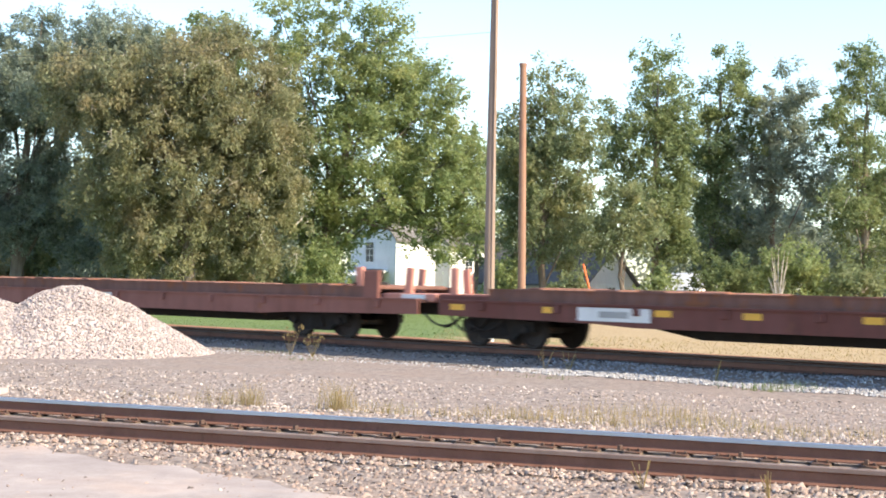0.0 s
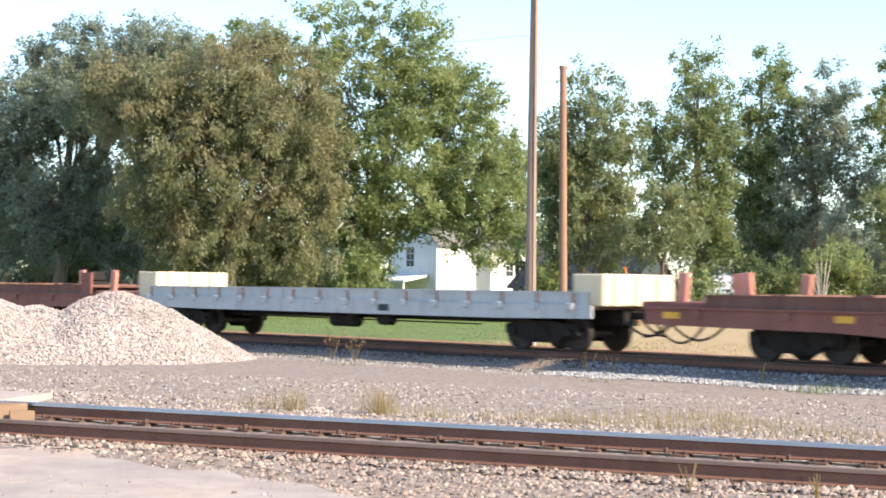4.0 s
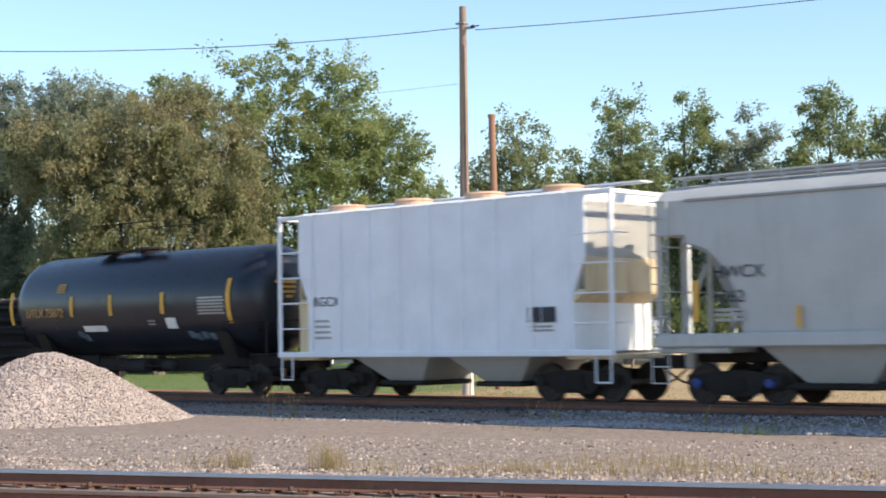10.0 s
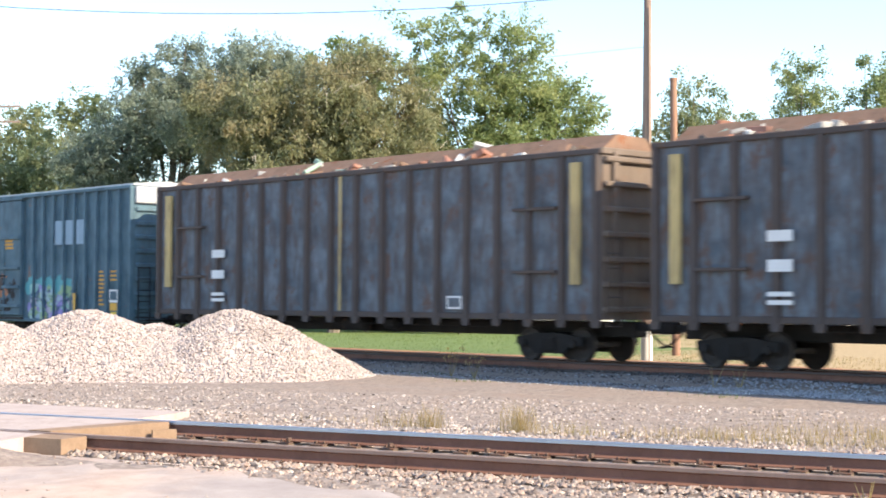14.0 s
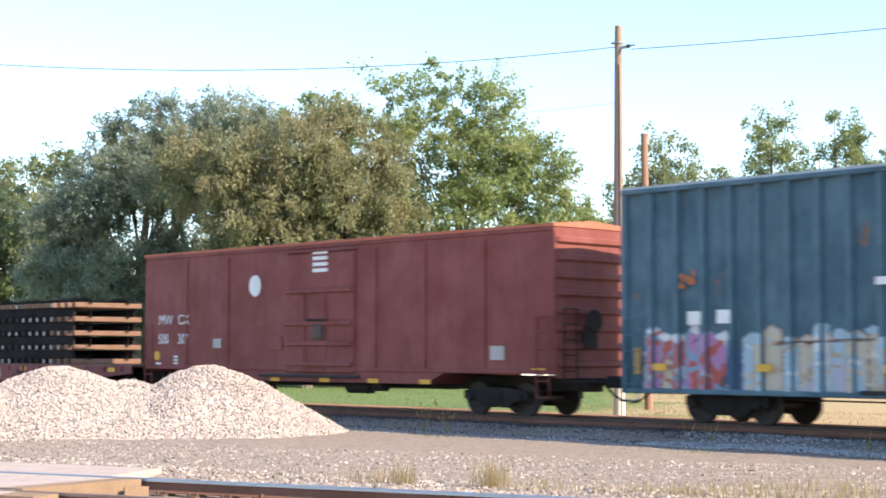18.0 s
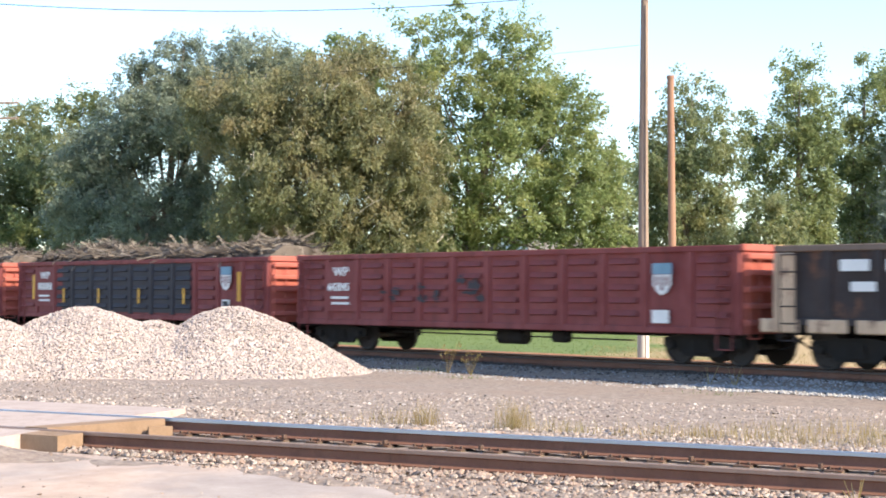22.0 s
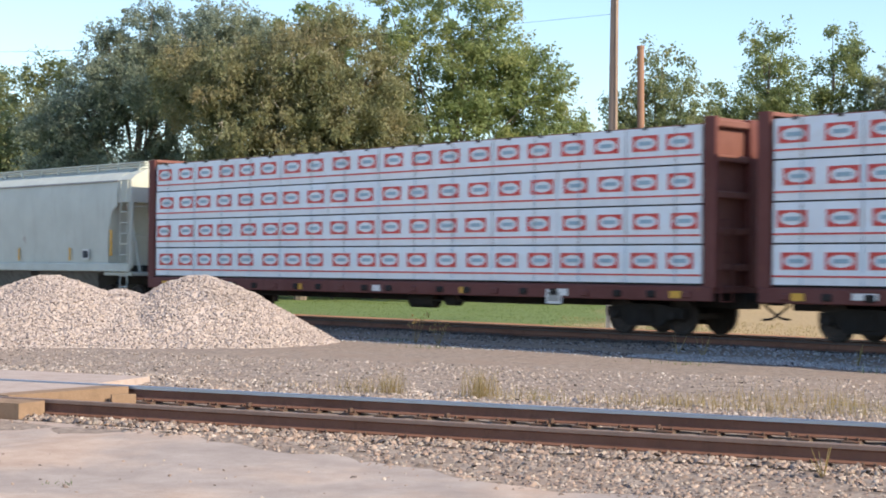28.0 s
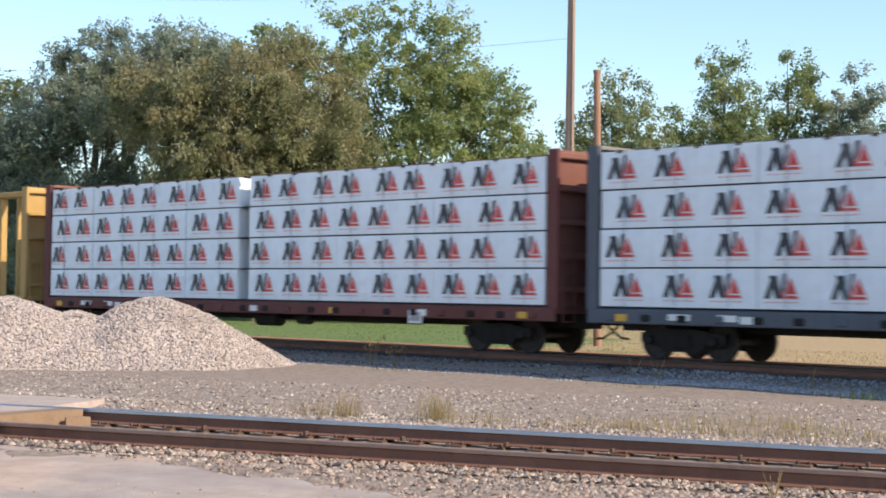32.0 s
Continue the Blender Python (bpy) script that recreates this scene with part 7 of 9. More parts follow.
for right, left, n in ((25.5, 6.2, 1), (4.6, -14.9, 2)):
    car, a = gondola("tall blue-grey rusty gondola with yellow end stripes, heaped with scrap", right, left, 1.05, 5.16, M_BLUEGON, 17, M_RIBDARK, 2.1, M_SALMON, M_RIBDARK, rib_w=0.12, rib_d=0.14, ladders=False)
    scrap(car, a, 5.1, (M_SCRAP1, M_SCRAP2, M_SCRAP1, M_BRUSH1, M_SCRAP3, M_BRUSH1, M_SCRAP1), 10 + n, 640, 0.42, (0.15, 0.6))
    scrap(car, a, 5.14, (M_SCRAP1, M_SCRAP5, M_SCRAP4, M_SCRAP2, M_SCRAP3), 20 + n, 90, 0.75, (0.4, 1.0))
    for x in (-a + 0.74, a - 0.76):
        part("yellow_stripe", Geo().box(x - 0.15, x + 0.15, -HALF - 0.01, -HALF + 0.09, 1.9, 4.85), M_CREAM, car)
    part("yellow_stripe", Geo().box(-0.12, -0.02, -HALF - 0.01, -HALF + 0.02, 1.2, 5.0), M_CREAM, car, "thin worn yellow rib")
    for x in (-a + 2.0, a - 2.15):
        for z in (2.22, 3.78):
            part("frame_bar", Geo().cbox(x - 0.75, x + 0.75, -HALF - 0.02, -HALF + 0.1, z - 0.04, z + 0.04, 0.01), M_RIBDARK, car)
    for k, (z, h) in enumerate(((2.8, 0.24), (2.15, 0.26), (1.62, 0.1), (1.44, 0.1))):
        part("lettering_block", Geo().box(-a + 3.3, -a + 3.95, -HALF - 0.014, -HALF + 0.02, z, z + h), M_LETTER, car)
    part("stencil_panel", Geo().box(a - 5.3, a - 4.75, -HALF - 0.014, -HALF + 0.02, 1.28, 1.62), M_LETTER, car)
    part("stencil_hole", Geo().box(a - 5.25, a - 4.8, -HALF - 0.018, -HALF - 0.012, 1.33, 1.57), M_BLUEGON, car)
    g = Geo()
    for k in range(18):
        x = -a + 0.12 + k * (2 * a - 0.24) / 17
        g.extrude([(x - 0.16, 1.05), (x + 0.16, 1.05), (x + 0.1, 0.86), (x - 0.1, 0.86)], -HALF + 0.02, -HALF + 0.1, "y")
    part("rib_feet", g, M_RIBDARK, car)
    ladder(car, a + 0.13, -1.35, 0.9, 3.0, M_RIBDARK, 0.5, across="y")
    part("end_stiffener", Geo().cbox(a, a + 0.12, -1.1, -0.9, 2.4, 5.1, 0.02), M_SALMON, car)


# ------------------------------------------------ box cars
def boxcar(label, right, left, z0, z1, roof_h, paint, roof_mat, ribs, door, inset, end_mat=None, flat_side=False, end_ribs=7, taper=0.0):
    """Closed car: ribbed side, sliding doors, corrugated ends, low-pitched roof."""
    car, a = start_car("box_car", label, "box car", right, left, inset)
    y0 = HALF - (0.02 if flat_side else 0.12)
    low = z0 + taper
    prof = [(-a, low), (-a + 3.9, low), (-a + 4.6, z0), (a - 4.6, z0), (a - 3.9, low), (a, low), (a, z1), (-a, z1)]
    part("body", Geo().extrude(prof, -y0, y0, "y"), paint, car)
    part("roof", Geo().extrude([(-y0 - 0.05, z1 - 0.03), (y0 + 0.05, z1 - 0.03), (y0 + 0.05, z1 + 0.04), (0, z1 + roof_h), (-y0 - 0.05, z1 + 0.04)], -a - 0.04, a + 0.04), roof_mat, car)
    n = 12
    for k in range(n + 1):
        x = -a + 0.1 + k * (2 * a - 0.2) / n
        part("roof_seam", Geo().add([(x - 0.05, -y0, z1 + 0.045), (x + 0.05, -y0, z1 + 0.045), (x + 0.05, 0, z1 + roof_h + 0.03), (x - 0.05, 0, z1 + roof_h + 0.03), (x - 0.05, -y0, z1 + 0.01), (x + 0.05, -y0, z1 + 0.01), (x + 0.05, 0, z1 + roof_h - 0.02), (x - 0.05, 0, z1 + roof_h - 0.02)],
                               [(0, 1, 2, 3), (4, 7, 6, 5), (0, 4, 5, 1), (1, 5, 6, 2), (2, 6, 7, 3), (3, 7, 4, 0)]), roof_mat, car)
    d0, d1 = door
    if not flat_side:
        rib = Geo().extrude([(-0.085, 0), (-0.07, -0.12), (0.07, -0.12), (0.085, 0)], low + 0.12, z1 - 0.1, "z").mesh("rib", paint)
        # thin dark strip that paints the shade in the corner beside each rib
        rib_shade = Geo().box(-0.022, 0.022, -0.004, 0.0, low + 0.12, z1 - 0.12).mesh("rib_shade_line", M_GRIME_SHADE)
        for k in range(ribs + 1):
            x = -a + 0.09 + k * (2 * a - 0.18) / ribs
            if not d0 - 0.1 < x < d1 + 0.1:
                part("rib", rib, None, car, at=(x, -y0, 0))
                part("rib_shade_line", rib_shade, None, car, at=(x - 0.1, -y0, 0))
    part("top_chord", Geo().cbox(-a, a, -HALF - 0.02, -y0 + 0.02, z1 - 0.14, z1 - 0.02, 0.02), paint, car)
    part("bottom_sill", Geo().cbox(-a, a, -HALF - 0.01, -y0 + 0.02, low, low + 0.12, 0.02), paint, car)
    for s in (-1, 1):
        for k in range(end_ribs):
            z = z0 + 0.55 + k * (z1 - z0 - 0.9) / (end_ribs - 1)
            part("end_corrugation", Geo().cbox(min(s * a, s * (a + 0.09)), max(s * a, s * (a + 0.09)), -y0 + 0.06, y0 - 0.06, z - 0.09, z + 0.09, 0.04), end_mat or paint, car)
        part("end_panel", Geo().box(min(s * (a + 0.004), s * (a + 0.012)), max(s * (a + 0.004), s * (a + 0.012)), -y0, y0, z0 + 0.2, z1 - 0.02), end_mat or paint, car)
    ladder(car, a - 0.55, -HALF - 0.04, 0.5, z0 + 1.7, paint)
    ladder(car, -a + 0.1, -HALF - 0.04, 0.5, z0 + 1.7, paint)
    ladder(car, a + 0.12, -1.3, z0, z0 + 1.9, M_BLACK, 0.45, across="y")
    part("crossover_step", Geo().cbox(a + 0.02, a + 0.35, -1.2, 1.2, z0 + 0.1, z0 + 0.15, 0.01), M_BLACK, car)
    part("brake_wheel", Geo().lathe([(a + 0.22, 0.27), (a + 0.25, 0.29), (a + 0.28, 0.27)], -0.35, z0 + 1.6, 16).rod((a, -0.35, z0 + 1.6), (a + 0.26, -0.35, z0 + 1.6), 0.04).cbox(a, a + 0.2, -0.6, -0.15, z0 + 0.9, z0 + 1.5, 0.03), M_BLACK, car)
    part("uncoupling_lever", Geo().rod((a + 0.1, -1.4, 0.9), (a + 0.5, -0.3, 0.85), 0.02), M_BLACK, car)
    brake_gear(car, a, z0 + 0.1, int(abs(left)))
    return car, a, y0


def plug_door(car, d0, d1, z0, z1, paint, grimy=True):
    d = part("door", Geo().cbox(d0, d1, -HALF - 0.05, -y0 + 0.02, z0 + 0.22, z1 - 0.22, 0.025), paint, car)
    for z in (0.12, 0.27, 0.42, 0.66):
        zz = z0 + z * (z1 - z0)
        part("door_beam", Geo().cbox(d0 + 0.05, d1 - 0.05, -HALF - 0.13, -HALF - 0.04, zz - 0.06, zz + 0.06, 0.015), paint, d)
    for f in (0.3, 0.6):
        x = d0 + f * (d1 - d0)
        part("lock_rod", Geo().rod((x, -HALF - 0.10, z0 + 0.25), (x, -HALF - 0.10, z0 + 0.68 * (z1 - z0)), 0.022, 0.022, 6), paint, d)
    part("door_gear", Geo().cbox((d0 + d1) / 2 - 0.22, (d0 + d1) / 2 + 0.22, -HALF - 0.14, -HALF - 0.05, z0 + 1.15, z0 + 1.6, 0.03), M_RIBDARK, d)
    part("lock_handle", Geo().cbox((d0 + d1) / 2 - 0.45, (d0 + d1) / 2 + 0.45, -HALF - 0.16, -HALF - 0.12, z0 + 1.66, z0 + 1.72, 0.01), M_BLACK, d)
    part("door_track", Geo().cbox(d0 - 1.2, d1 + 0.2, -HALF - 0.11, -HALF + 0.0, z0 + 0.08, z0 + 0.16, 0.015), M_GRIME_SHADE, car)
    part("door_track", Geo().cbox(d0 - 0.1, d1 + 0.1, -HALF - 0.09, -HALF + 0.0, z1 - 0.2, z1 - 0.14, 0.015), paint, car)
    mid = (d0 + d1) / 2
    if not grimy:
        return d
    blotches(d, [(mid, z0 + 0.5, (d1 - d0) * 0.42, 0.35), (mid - 0.5, z0 + 0.9, 0.6, 0.4), (mid + 0.7, z0 + 1.1, 0.4, 0.5)], M_GRIME_SHADE, -HALF - 0.052, int(z1 * 10), "grime")
    blotches(d, [(mid + 0.1, z0 + 1.3, 0.5, 0.5), (mid - 0.7, z0 + 1.9, 0.2, 0.2)], M_RUST, -HALF - 0.055, int(z1 * 10) + 1, "rust_patch")
    return d


class Sprayed:
    """Paint sprayed over a ribbed side: strokes laid over one another, then broken up so that the paint follows ribs and hollows."""

    def __init__(self, x0, x1, z0, z1, seed, cell=0.036):
        self.r = np.random.default_rng(seed)
        self.x, self.z = np.arange(x0, x1, cell), np.arange(z0, z1, cell)
        self.X, self.Z = np.meshgrid(self.x + cell / 2, self.z + cell / 2)
        self.ink = np.full(self.X.shape, -1)
        self.colours, self.cell = [], cell
        self.fray = self.r.uniform(-1, 1, self.X.shape) * 0.022 + 0.02 * np.sin(self.X * 9 + 2 * np.sin(self.Z * 7)) * np.cos(self.Z * 11)

    def lay(self, near, colour):
        if colour not in self.colours:
            self.colours.append(colour)
        self.ink[near < self.fray] = self.colours.index(colour)

    def stroke(self, colour, w, *points):
        near = np.full(self.X.shape, 9.0)
        for (ax, az), (bx, bz) in zip(points, points[1:]):
            dx, dz = bx - ax, bz - az
            t = np.clip(((self.X - ax) * dx + (self.Z - az) * dz) / (dx * dx + dz * dz + 1e-9), 0, 1)
            near = np.minimum(near, np.hypot(self.X - ax - t * dx, self.Z - az - t * dz))
        self.lay(near - w / 2, colour)

    def blob(self, colour, x, z, rx, rz):
        self.lay((np.hypot((self.X - x) / rx, (self.Z - z) / rz) - 1) * min(rx, rz), colour)

    def columns(self, x0, x1, low, high, colours, knobs, line):
        """Fat upright fingers of paint with rounded tops."""
        x, r = x0, self.r
        while x < x1:
            w, top = r.uniform(0.22, 0.42), r.uniform(low, high)
            c = colours[r.integers(len(colours))]
            self.stroke(line, w + 0.08, (x, self.z[0]), (x + r.uniform(-0.05, 0.05), top))
            self.stroke(c, w, (x, self.z[0]), (x + r.uniform(-0.05, 0.05), top))
            d = colours[r.integers(len(colours))]
            self.stroke(d, w * 0.6, (x + r.uniform(-0.08, 0.08), self.z[0] + 0.05), (x + r.uniform(-0.08, 0.08), top - r.uniform(0.3, 0.9)))
            if r.random() < 0.6:
                self.blob(line, x + r.uniform(-0.1, 0.1), r.uniform(self.z[0] + 0.3, top - 0.3), r.uniform(0.05, 0.11), r.uniform(0.05, 0.16))
            if r.random() < 0.75:
                self.blob(knobs, x + r.uniform(-0.08, 0.08), top + r.uniform(0.0, 0.2), r.uniform(0.1, 0.2), r.uniform(0.08, 0.15))
            for _ in range(3):
                c, q = colours[r.integers(len(colours))], r.uniform(self.z[0] + 0.1, top)
                self.stroke(c if r.random() < 0.7 else line, r.uniform(0.04, 0.1), (x - r.uniform(0, 0.25), q), (x + r.uniform(0, 0.25), q + r.uniform(-0.2, 0.2)))
            x += w * r.uniform(0.85, 1.15)

    def swirls(self, x0, x1, z0, z1, fills, dark, light, count):
        """Patches of colour wound round with dark and light arcs."""
        r = self.r
        for k in range(count * 3):
            self.blob(fills[r.integers(len(fills))], r.uniform(x0, x1), r.uniform(z0, z1), r.uniform(0.15, 0.42), r.uniform(0.12, 0.34))
        for k in range(count * 2):
            x, z, q, a0, turn = r.uniform(x0, x1), r.uniform(z0, z1), r.uniform(0.15, 0.45), r.uniform(0, 6.28), r.uniform(1.2, 2.8)
            arc = [(x + q * 1.3 * math.cos(a0 + turn * i / 6), z + q * math.sin(a0 + turn * i / 6)) for i in range(7)]
            self.stroke(dark if k % 2 else light, r.uniform(0.05, 0.12), *arc)

    def put(self, car, depth):
        """One part a colour; depth(x) tells how far out the side stands there."""
        out = np.array([depth(x + self.cell / 2) for x in self.x])
        for k, c in enumerate(self.colours):
            g = Geo()
            for j, z in enumerate(self.z):
                row = self.ink[j] == k
                i = 0
                while i < len(row):
                    if not row[i]:
                        i += 1
                        continue
                    e = i
                    while e + 1 < len(row) and row[e + 1] and abs(out[e + 1] - out[i]) < 1e-6:
                        e += 1
                    y = out[i]
                    g.add([(self.x[i], y, z), (self.x[e] + self.cell, y, z), (self.x[e] + self.cell, y, z + self.cell), (self.x[i], y, z + self.cell)], [(0, 1, 2, 3)])
                    i = e + 1
            if g.v:
                tagged(part("graffiti", g, SPRAY[c], car, "sprayed graffiti paint"), kind="stuff")


def ribbed_depth(a, ribs, y0):
    """How far out the ribbed side of a box car stands, along its length."""
    gap = (2 * a - 0.18) / ribs
    return lambda x: -HALF - 0.004 if abs((x + a - 0.09 + gap / 2) % gap - gap / 2) < 0.075 else -y0 - 0.006


def colour(name, c, rough=0.6):
    return weathered(name, c, tuple(q * 0.5 for q in c), 0.25, rough, bump=0.03)


SPRAY = {k: colour("spray_" + k, c) for k, c in dict(white=(0.60, 0.62, 0.62), black=(0.04, 0.04, 0.05), pink=(0.42, 0.20, 0.36), violet=(0.26, 0.22, 0.48), mint=(0.30, 0.52, 0.46), yellow=(0.70, 0.48, 0.06), red=(0.42, 0.10, 0.08), cream=(0.50, 0.44, 0.34), sky=(0.18, 0.31, 0.40), navy=(0.05, 0.09, 0.17), lime=(0.65, 0.80, 0.08), teal=(0.10, 0.33, 0.36), orange=(0.55, 0.16, 0.04), lilac=(0.44, 0.41, 0.48), tan=(0.42, 0.31, 0.22), brown=(0.13, 0.075, 0.06), pale=(0.34, 0.46, 0.52), green=(0.27, 0.40, 0.22), straw=(0.52, 0.52, 0.24)).items()}
M_BLUEBOX = weathered("faded_blue_paint", (0.052, 0.108, 0.142), (0.06, 0.058, 0.056), 0.45, 0.6, rust=0.16, rust_colour=(0.26, 0.12, 0.06), fade=0.3)
M_ORANGERUST = weathered("bright_orange_rust", (0.40, 0.13, 0.045), (0.22, 0.09, 0.04), 0.4, 0.85)
M_ROOFPALE = weathered("galvanised_roof", (0.36, 0.37, 0.38), (0.4, 0.35, 0.3), 0.25, 0.45, metal=0.3)
M_PALEPAINT = weathered("overpainted_pale_blue", (0.24, 0.34, 0.42), (0.18, 0.2, 0.22), 0.3, 0.7)
for right, left, n in ((-16.45, -34.7, 1), (-36.6, -54.7, 2)):
    car, a, y0 = boxcar("tall faded blue box car covered with graffiti along the bottom", right, left, 0.66, 5.36, 0.14, M_BLUEBOX, M_ROOFPALE, 24, (-1.75, 1.55), 2.6, M_BLUEBOX, end_ribs=9)
    plug_door(car, -1.5, 1.5, 0.66, 5.36, M_BLUEBOX)
    # added pale panel: sunlight on the end's top, put into the colour
    part("end_cap", Geo().cbox(a + 0.02, a + 0.11, -1.4, 1.4, 4.72, 5.3, 0.03), M_ROOFPALE, car, "pale panel painted as the sunlit top of the end")
    deep = ribbed_depth(a, 24, y0)
    yf = -HALF - 0.004
    if n == 1:
        for x in (-5.92, -5.17, -4.42, -3.66):
            part("pale_patch", Geo().box(x - 0.22, x + 0.22, yf - 0.003, yf, 3.55, 5.0), M_PALEPAINT, car)
        for x in (4.25, 5.0, 5.77):
            part("pale_patch", Geo().box(x - 0.25, x + 0.25, yf - 0.003, yf, 3.42, 4.28), M_PALEPAINT, car)
        for x in (-7.45, -6.72, -6.05):
            part("pale_patch", Geo().box(x - 0.2, x + 0.2, yf - 0.003, yf, 1.75, 2.5), M_PALEPAINT, car)
        tag = Sprayed(-8.0, -1.55, 0.68, 2.6, 4)
        for x, z, w, h in ((-7.0, 1.25, 0.3, 0.55), (-6.7, 1.0, 0.4, 0.35), (-6.5, 2.15, 0.3, 0.2), (-5.1, 2.25, 0.32, 0.16), (-4.4, 2.35, 0.3, 0.2), (-3.3, 2.25, 0.3, 0.2), (-2.5, 1.75, 0.35, 0.25), (-2.2, 1.1, 0.55, 0.4), (-1.9, 1.3, 0.25, 0.35)):
            tag.blob("pink", x, z, w, h)
        tag.blob("violet", -6.9, 1.1, 0.14, 0.3)
        tag.blob("lilac", -2.2, 1.2, 0.2, 0.15)
        tag.blob("white", -7.5, 1.1, 0.26, 0.2)
        for w, p in ((0.26, ((-6.45, 2.1), (-6.0, 2.3))), (0.22, ((-5.8, 2.0), (-5.4, 2.15), (-4.9, 2.1))), (0.24, ((-4.2, 2.1), (-3.75, 2.28), (-3.0, 2.1)))):
            tag.stroke("orange", w, *p)
        tag.stroke("navy", 1.25, (-5.85, 1.3), (-3.15, 1.3))
        for w, p in ((0.46, ((-6.3, 1.95), (-6.0, 1.4), (-5.8, 0.75))), (0.32, ((-5.8, 1.85), (-5.2, 1.2), (-5.3, 0.75))), (0.38, ((-5.25, 2.0), (-5.1, 1.5))), (0.32, ((-4.6, 1.95), (-4.5, 1.3), (-4.6, 0.75))), (0.2, ((-4.25, 1.8), (-4.15, 1.1), (-4.25, 0.75))),
                     (0.44, ((-3.45, 2.0), (-3.75, 1.4), (-3.7, 0.75))), (0.36, ((-3.5, 1.5), (-3.0, 0.95), (-2.85, 0.75))), (0.22, ((-3.0, 1.95), (-2.85, 1.4), (-2.65, 0.95))), (0.2, ((-6.1, 0.75), (-2.8, 0.72)))):
            tag.stroke("white", w, *p)
        for x, z in ((-5.55, 1.55), (-4.85, 1.2), (-4.4, 1.15), (-3.95, 1.5), (-3.1, 1.5), (-3.95, 0.95), (-5.55, 0.95)):
            tag.stroke("navy", 0.11, (x, z), (x + 0.12, z - 0.3))
        tag.put(car, deep)
        tag = Sprayed(1.55, 5.1, 0.68, 2.35, 5)
        for k in range(16):
            tag.blob("teal", 1.9 + 0.19 * k, 1.9 + 0.2 * math.sin(k * 1.7), 0.32, 0.26)
        tag.swirls(1.85, 4.75, 0.8, 1.95, ("violet", "mint", "lilac", "green", "straw", "violet"), "navy", "pale", 13)
        tag.put(car, deep)
    else:
        tag = Sprayed(-8.5, -1.6, 0.68, 2.45, 7)
        tag.columns(-8.3, -5.9, 1.75, 2.0, ("pink", "red", "lilac", "cream", "brown"), "white", "sky")
        tag.stroke("red", 0.18, (-6.3, 1.8), (-6.7, 1.45), (-6.4, 1.0), (-6.1, 1.3))
        tag.blob("navy", -5.85, 1.2, 0.25, 0.45)
        tag.columns(-5.5, -1.75, 1.65, 1.95, ("cream", "lilac", "white", "tan", "cream", "pale"), "pale", "tan")
        tag.stroke("brown", 0.05, (-4.8, 1.78), (-2.4, 1.86))
        tag.put(car, deep)
        tag = Sprayed(1.75, 6.8, 0.68, 2.35, 8)
        for k in range(18):
            tag.blob("sky", 2.0 + 0.26 * k, 1.5 + 0.25 * math.sin(k * 2.1), 0.3, 0.4)
        tag.columns(2.0, 6.4, 1.55, 1.85, ("cream", "tan", "pale", "cream", "lilac"), "pale", "sky")
        for k in range(9):
            tag.blob("brown", 2.3 + 0.47 * k, 1.25 + 0.4 * math.sin(k * 2.7), 0.09, 0.12)
        tag.put(car, deep)
        for x in (-7.9, -5.05, -2.0, 2.4, 5.25):
            part("reflector", Geo().box(x - 0.2, x + 0.2, yf - 0.006, yf, 1.18, 1.34), M_YELLOW, car)
        for x, z in ((-7.1, 2.2), (-6.3, 2.22)):
            part("lettering_block", Geo().box(x, x + 0.36, yf - 0.004, yf, z, z + 0.3), M_LETTER, car)
        blotches(car, [(-7.1, 3.2, 0.3, 0.22), (8.15, 3.05, 0.36, 0.3), (5.4, 3.2, 0.12, 0.1)], M_ORANGERUST, yf, 3)
    for x in (-8.55, 5.41 if n == 1 else 8.3):
        part("reflector", Geo().box(x - 0.08, x + 0.08, yf - 0.004, yf, 1.1, 1.7), M_YELLOW, car)
    part("stencil_panel", Geo().box(7.8, 8.35, yf - 0.006, yf, 1.38, 1.82), M_LETTER, car)
    part("stencil_hole", Geo().box(7.86, 8.29, yf - 0.009, yf - 0.006, 1.46, 1.76), M_BLUEBOX, car)
    part("stencil_panel", Geo().box(7.85, 8.3, yf - 0.006, yf, 1.1, 1.36), M_YELLOW, car)
    part("stencil_panel", Geo().box(7.9, 8.28, yf - 0.006, yf, 0.88, 1.06), SPRAY["yellow"], car)
    bars(car, 7.1, 2.4, 9, 0.35, 0.07, M_GOLD, yf, 0.14)
    bars(car, 7.85, 2.4, 3, 0.45, 0.07, M_GOLD, yf, 0.14)
    bars(car, 0.3, 3.6, 3, 0.7, 0.09, M_GOLD, -HALF - 0.056, 0.13)
    for x, z in ((-2.3, 2.95), (-2.0, 2.68), (-1.4, 2.66)):
        part("paper_tag", Geo().box(x, x + 0.3, -HALF - 0.072, -HALF - 0.02, z, z + 0.16), M_LETTER, car)

M_REDBOX = weathered("oxide_red_paint", (0.175, 0.043, 0.036), (0.09, 0.04, 0.035), 0.35, 0.65, rust=0.06, fade=0.2)
M_REDROOF = weathered("orange_red_roof", (0.42, 0.13, 0.08), (0.25, 0.09, 0.06), 0.3, 0.7)
car, a, y0 = boxcar("oxide red smooth-sided box car with white lettering", -56.8, -74.75, 0.76, 4.68, 0.14, M_REDBOX, M_REDROOF, 2, (-1.6, 1.65), 2.5, M_REDBOX, True, 8, taper=0.3)
plug_door(car, -1.5, 1.55, 0.8, 4.62, M_REDBOX, False)
yf = -HALF - 0.002
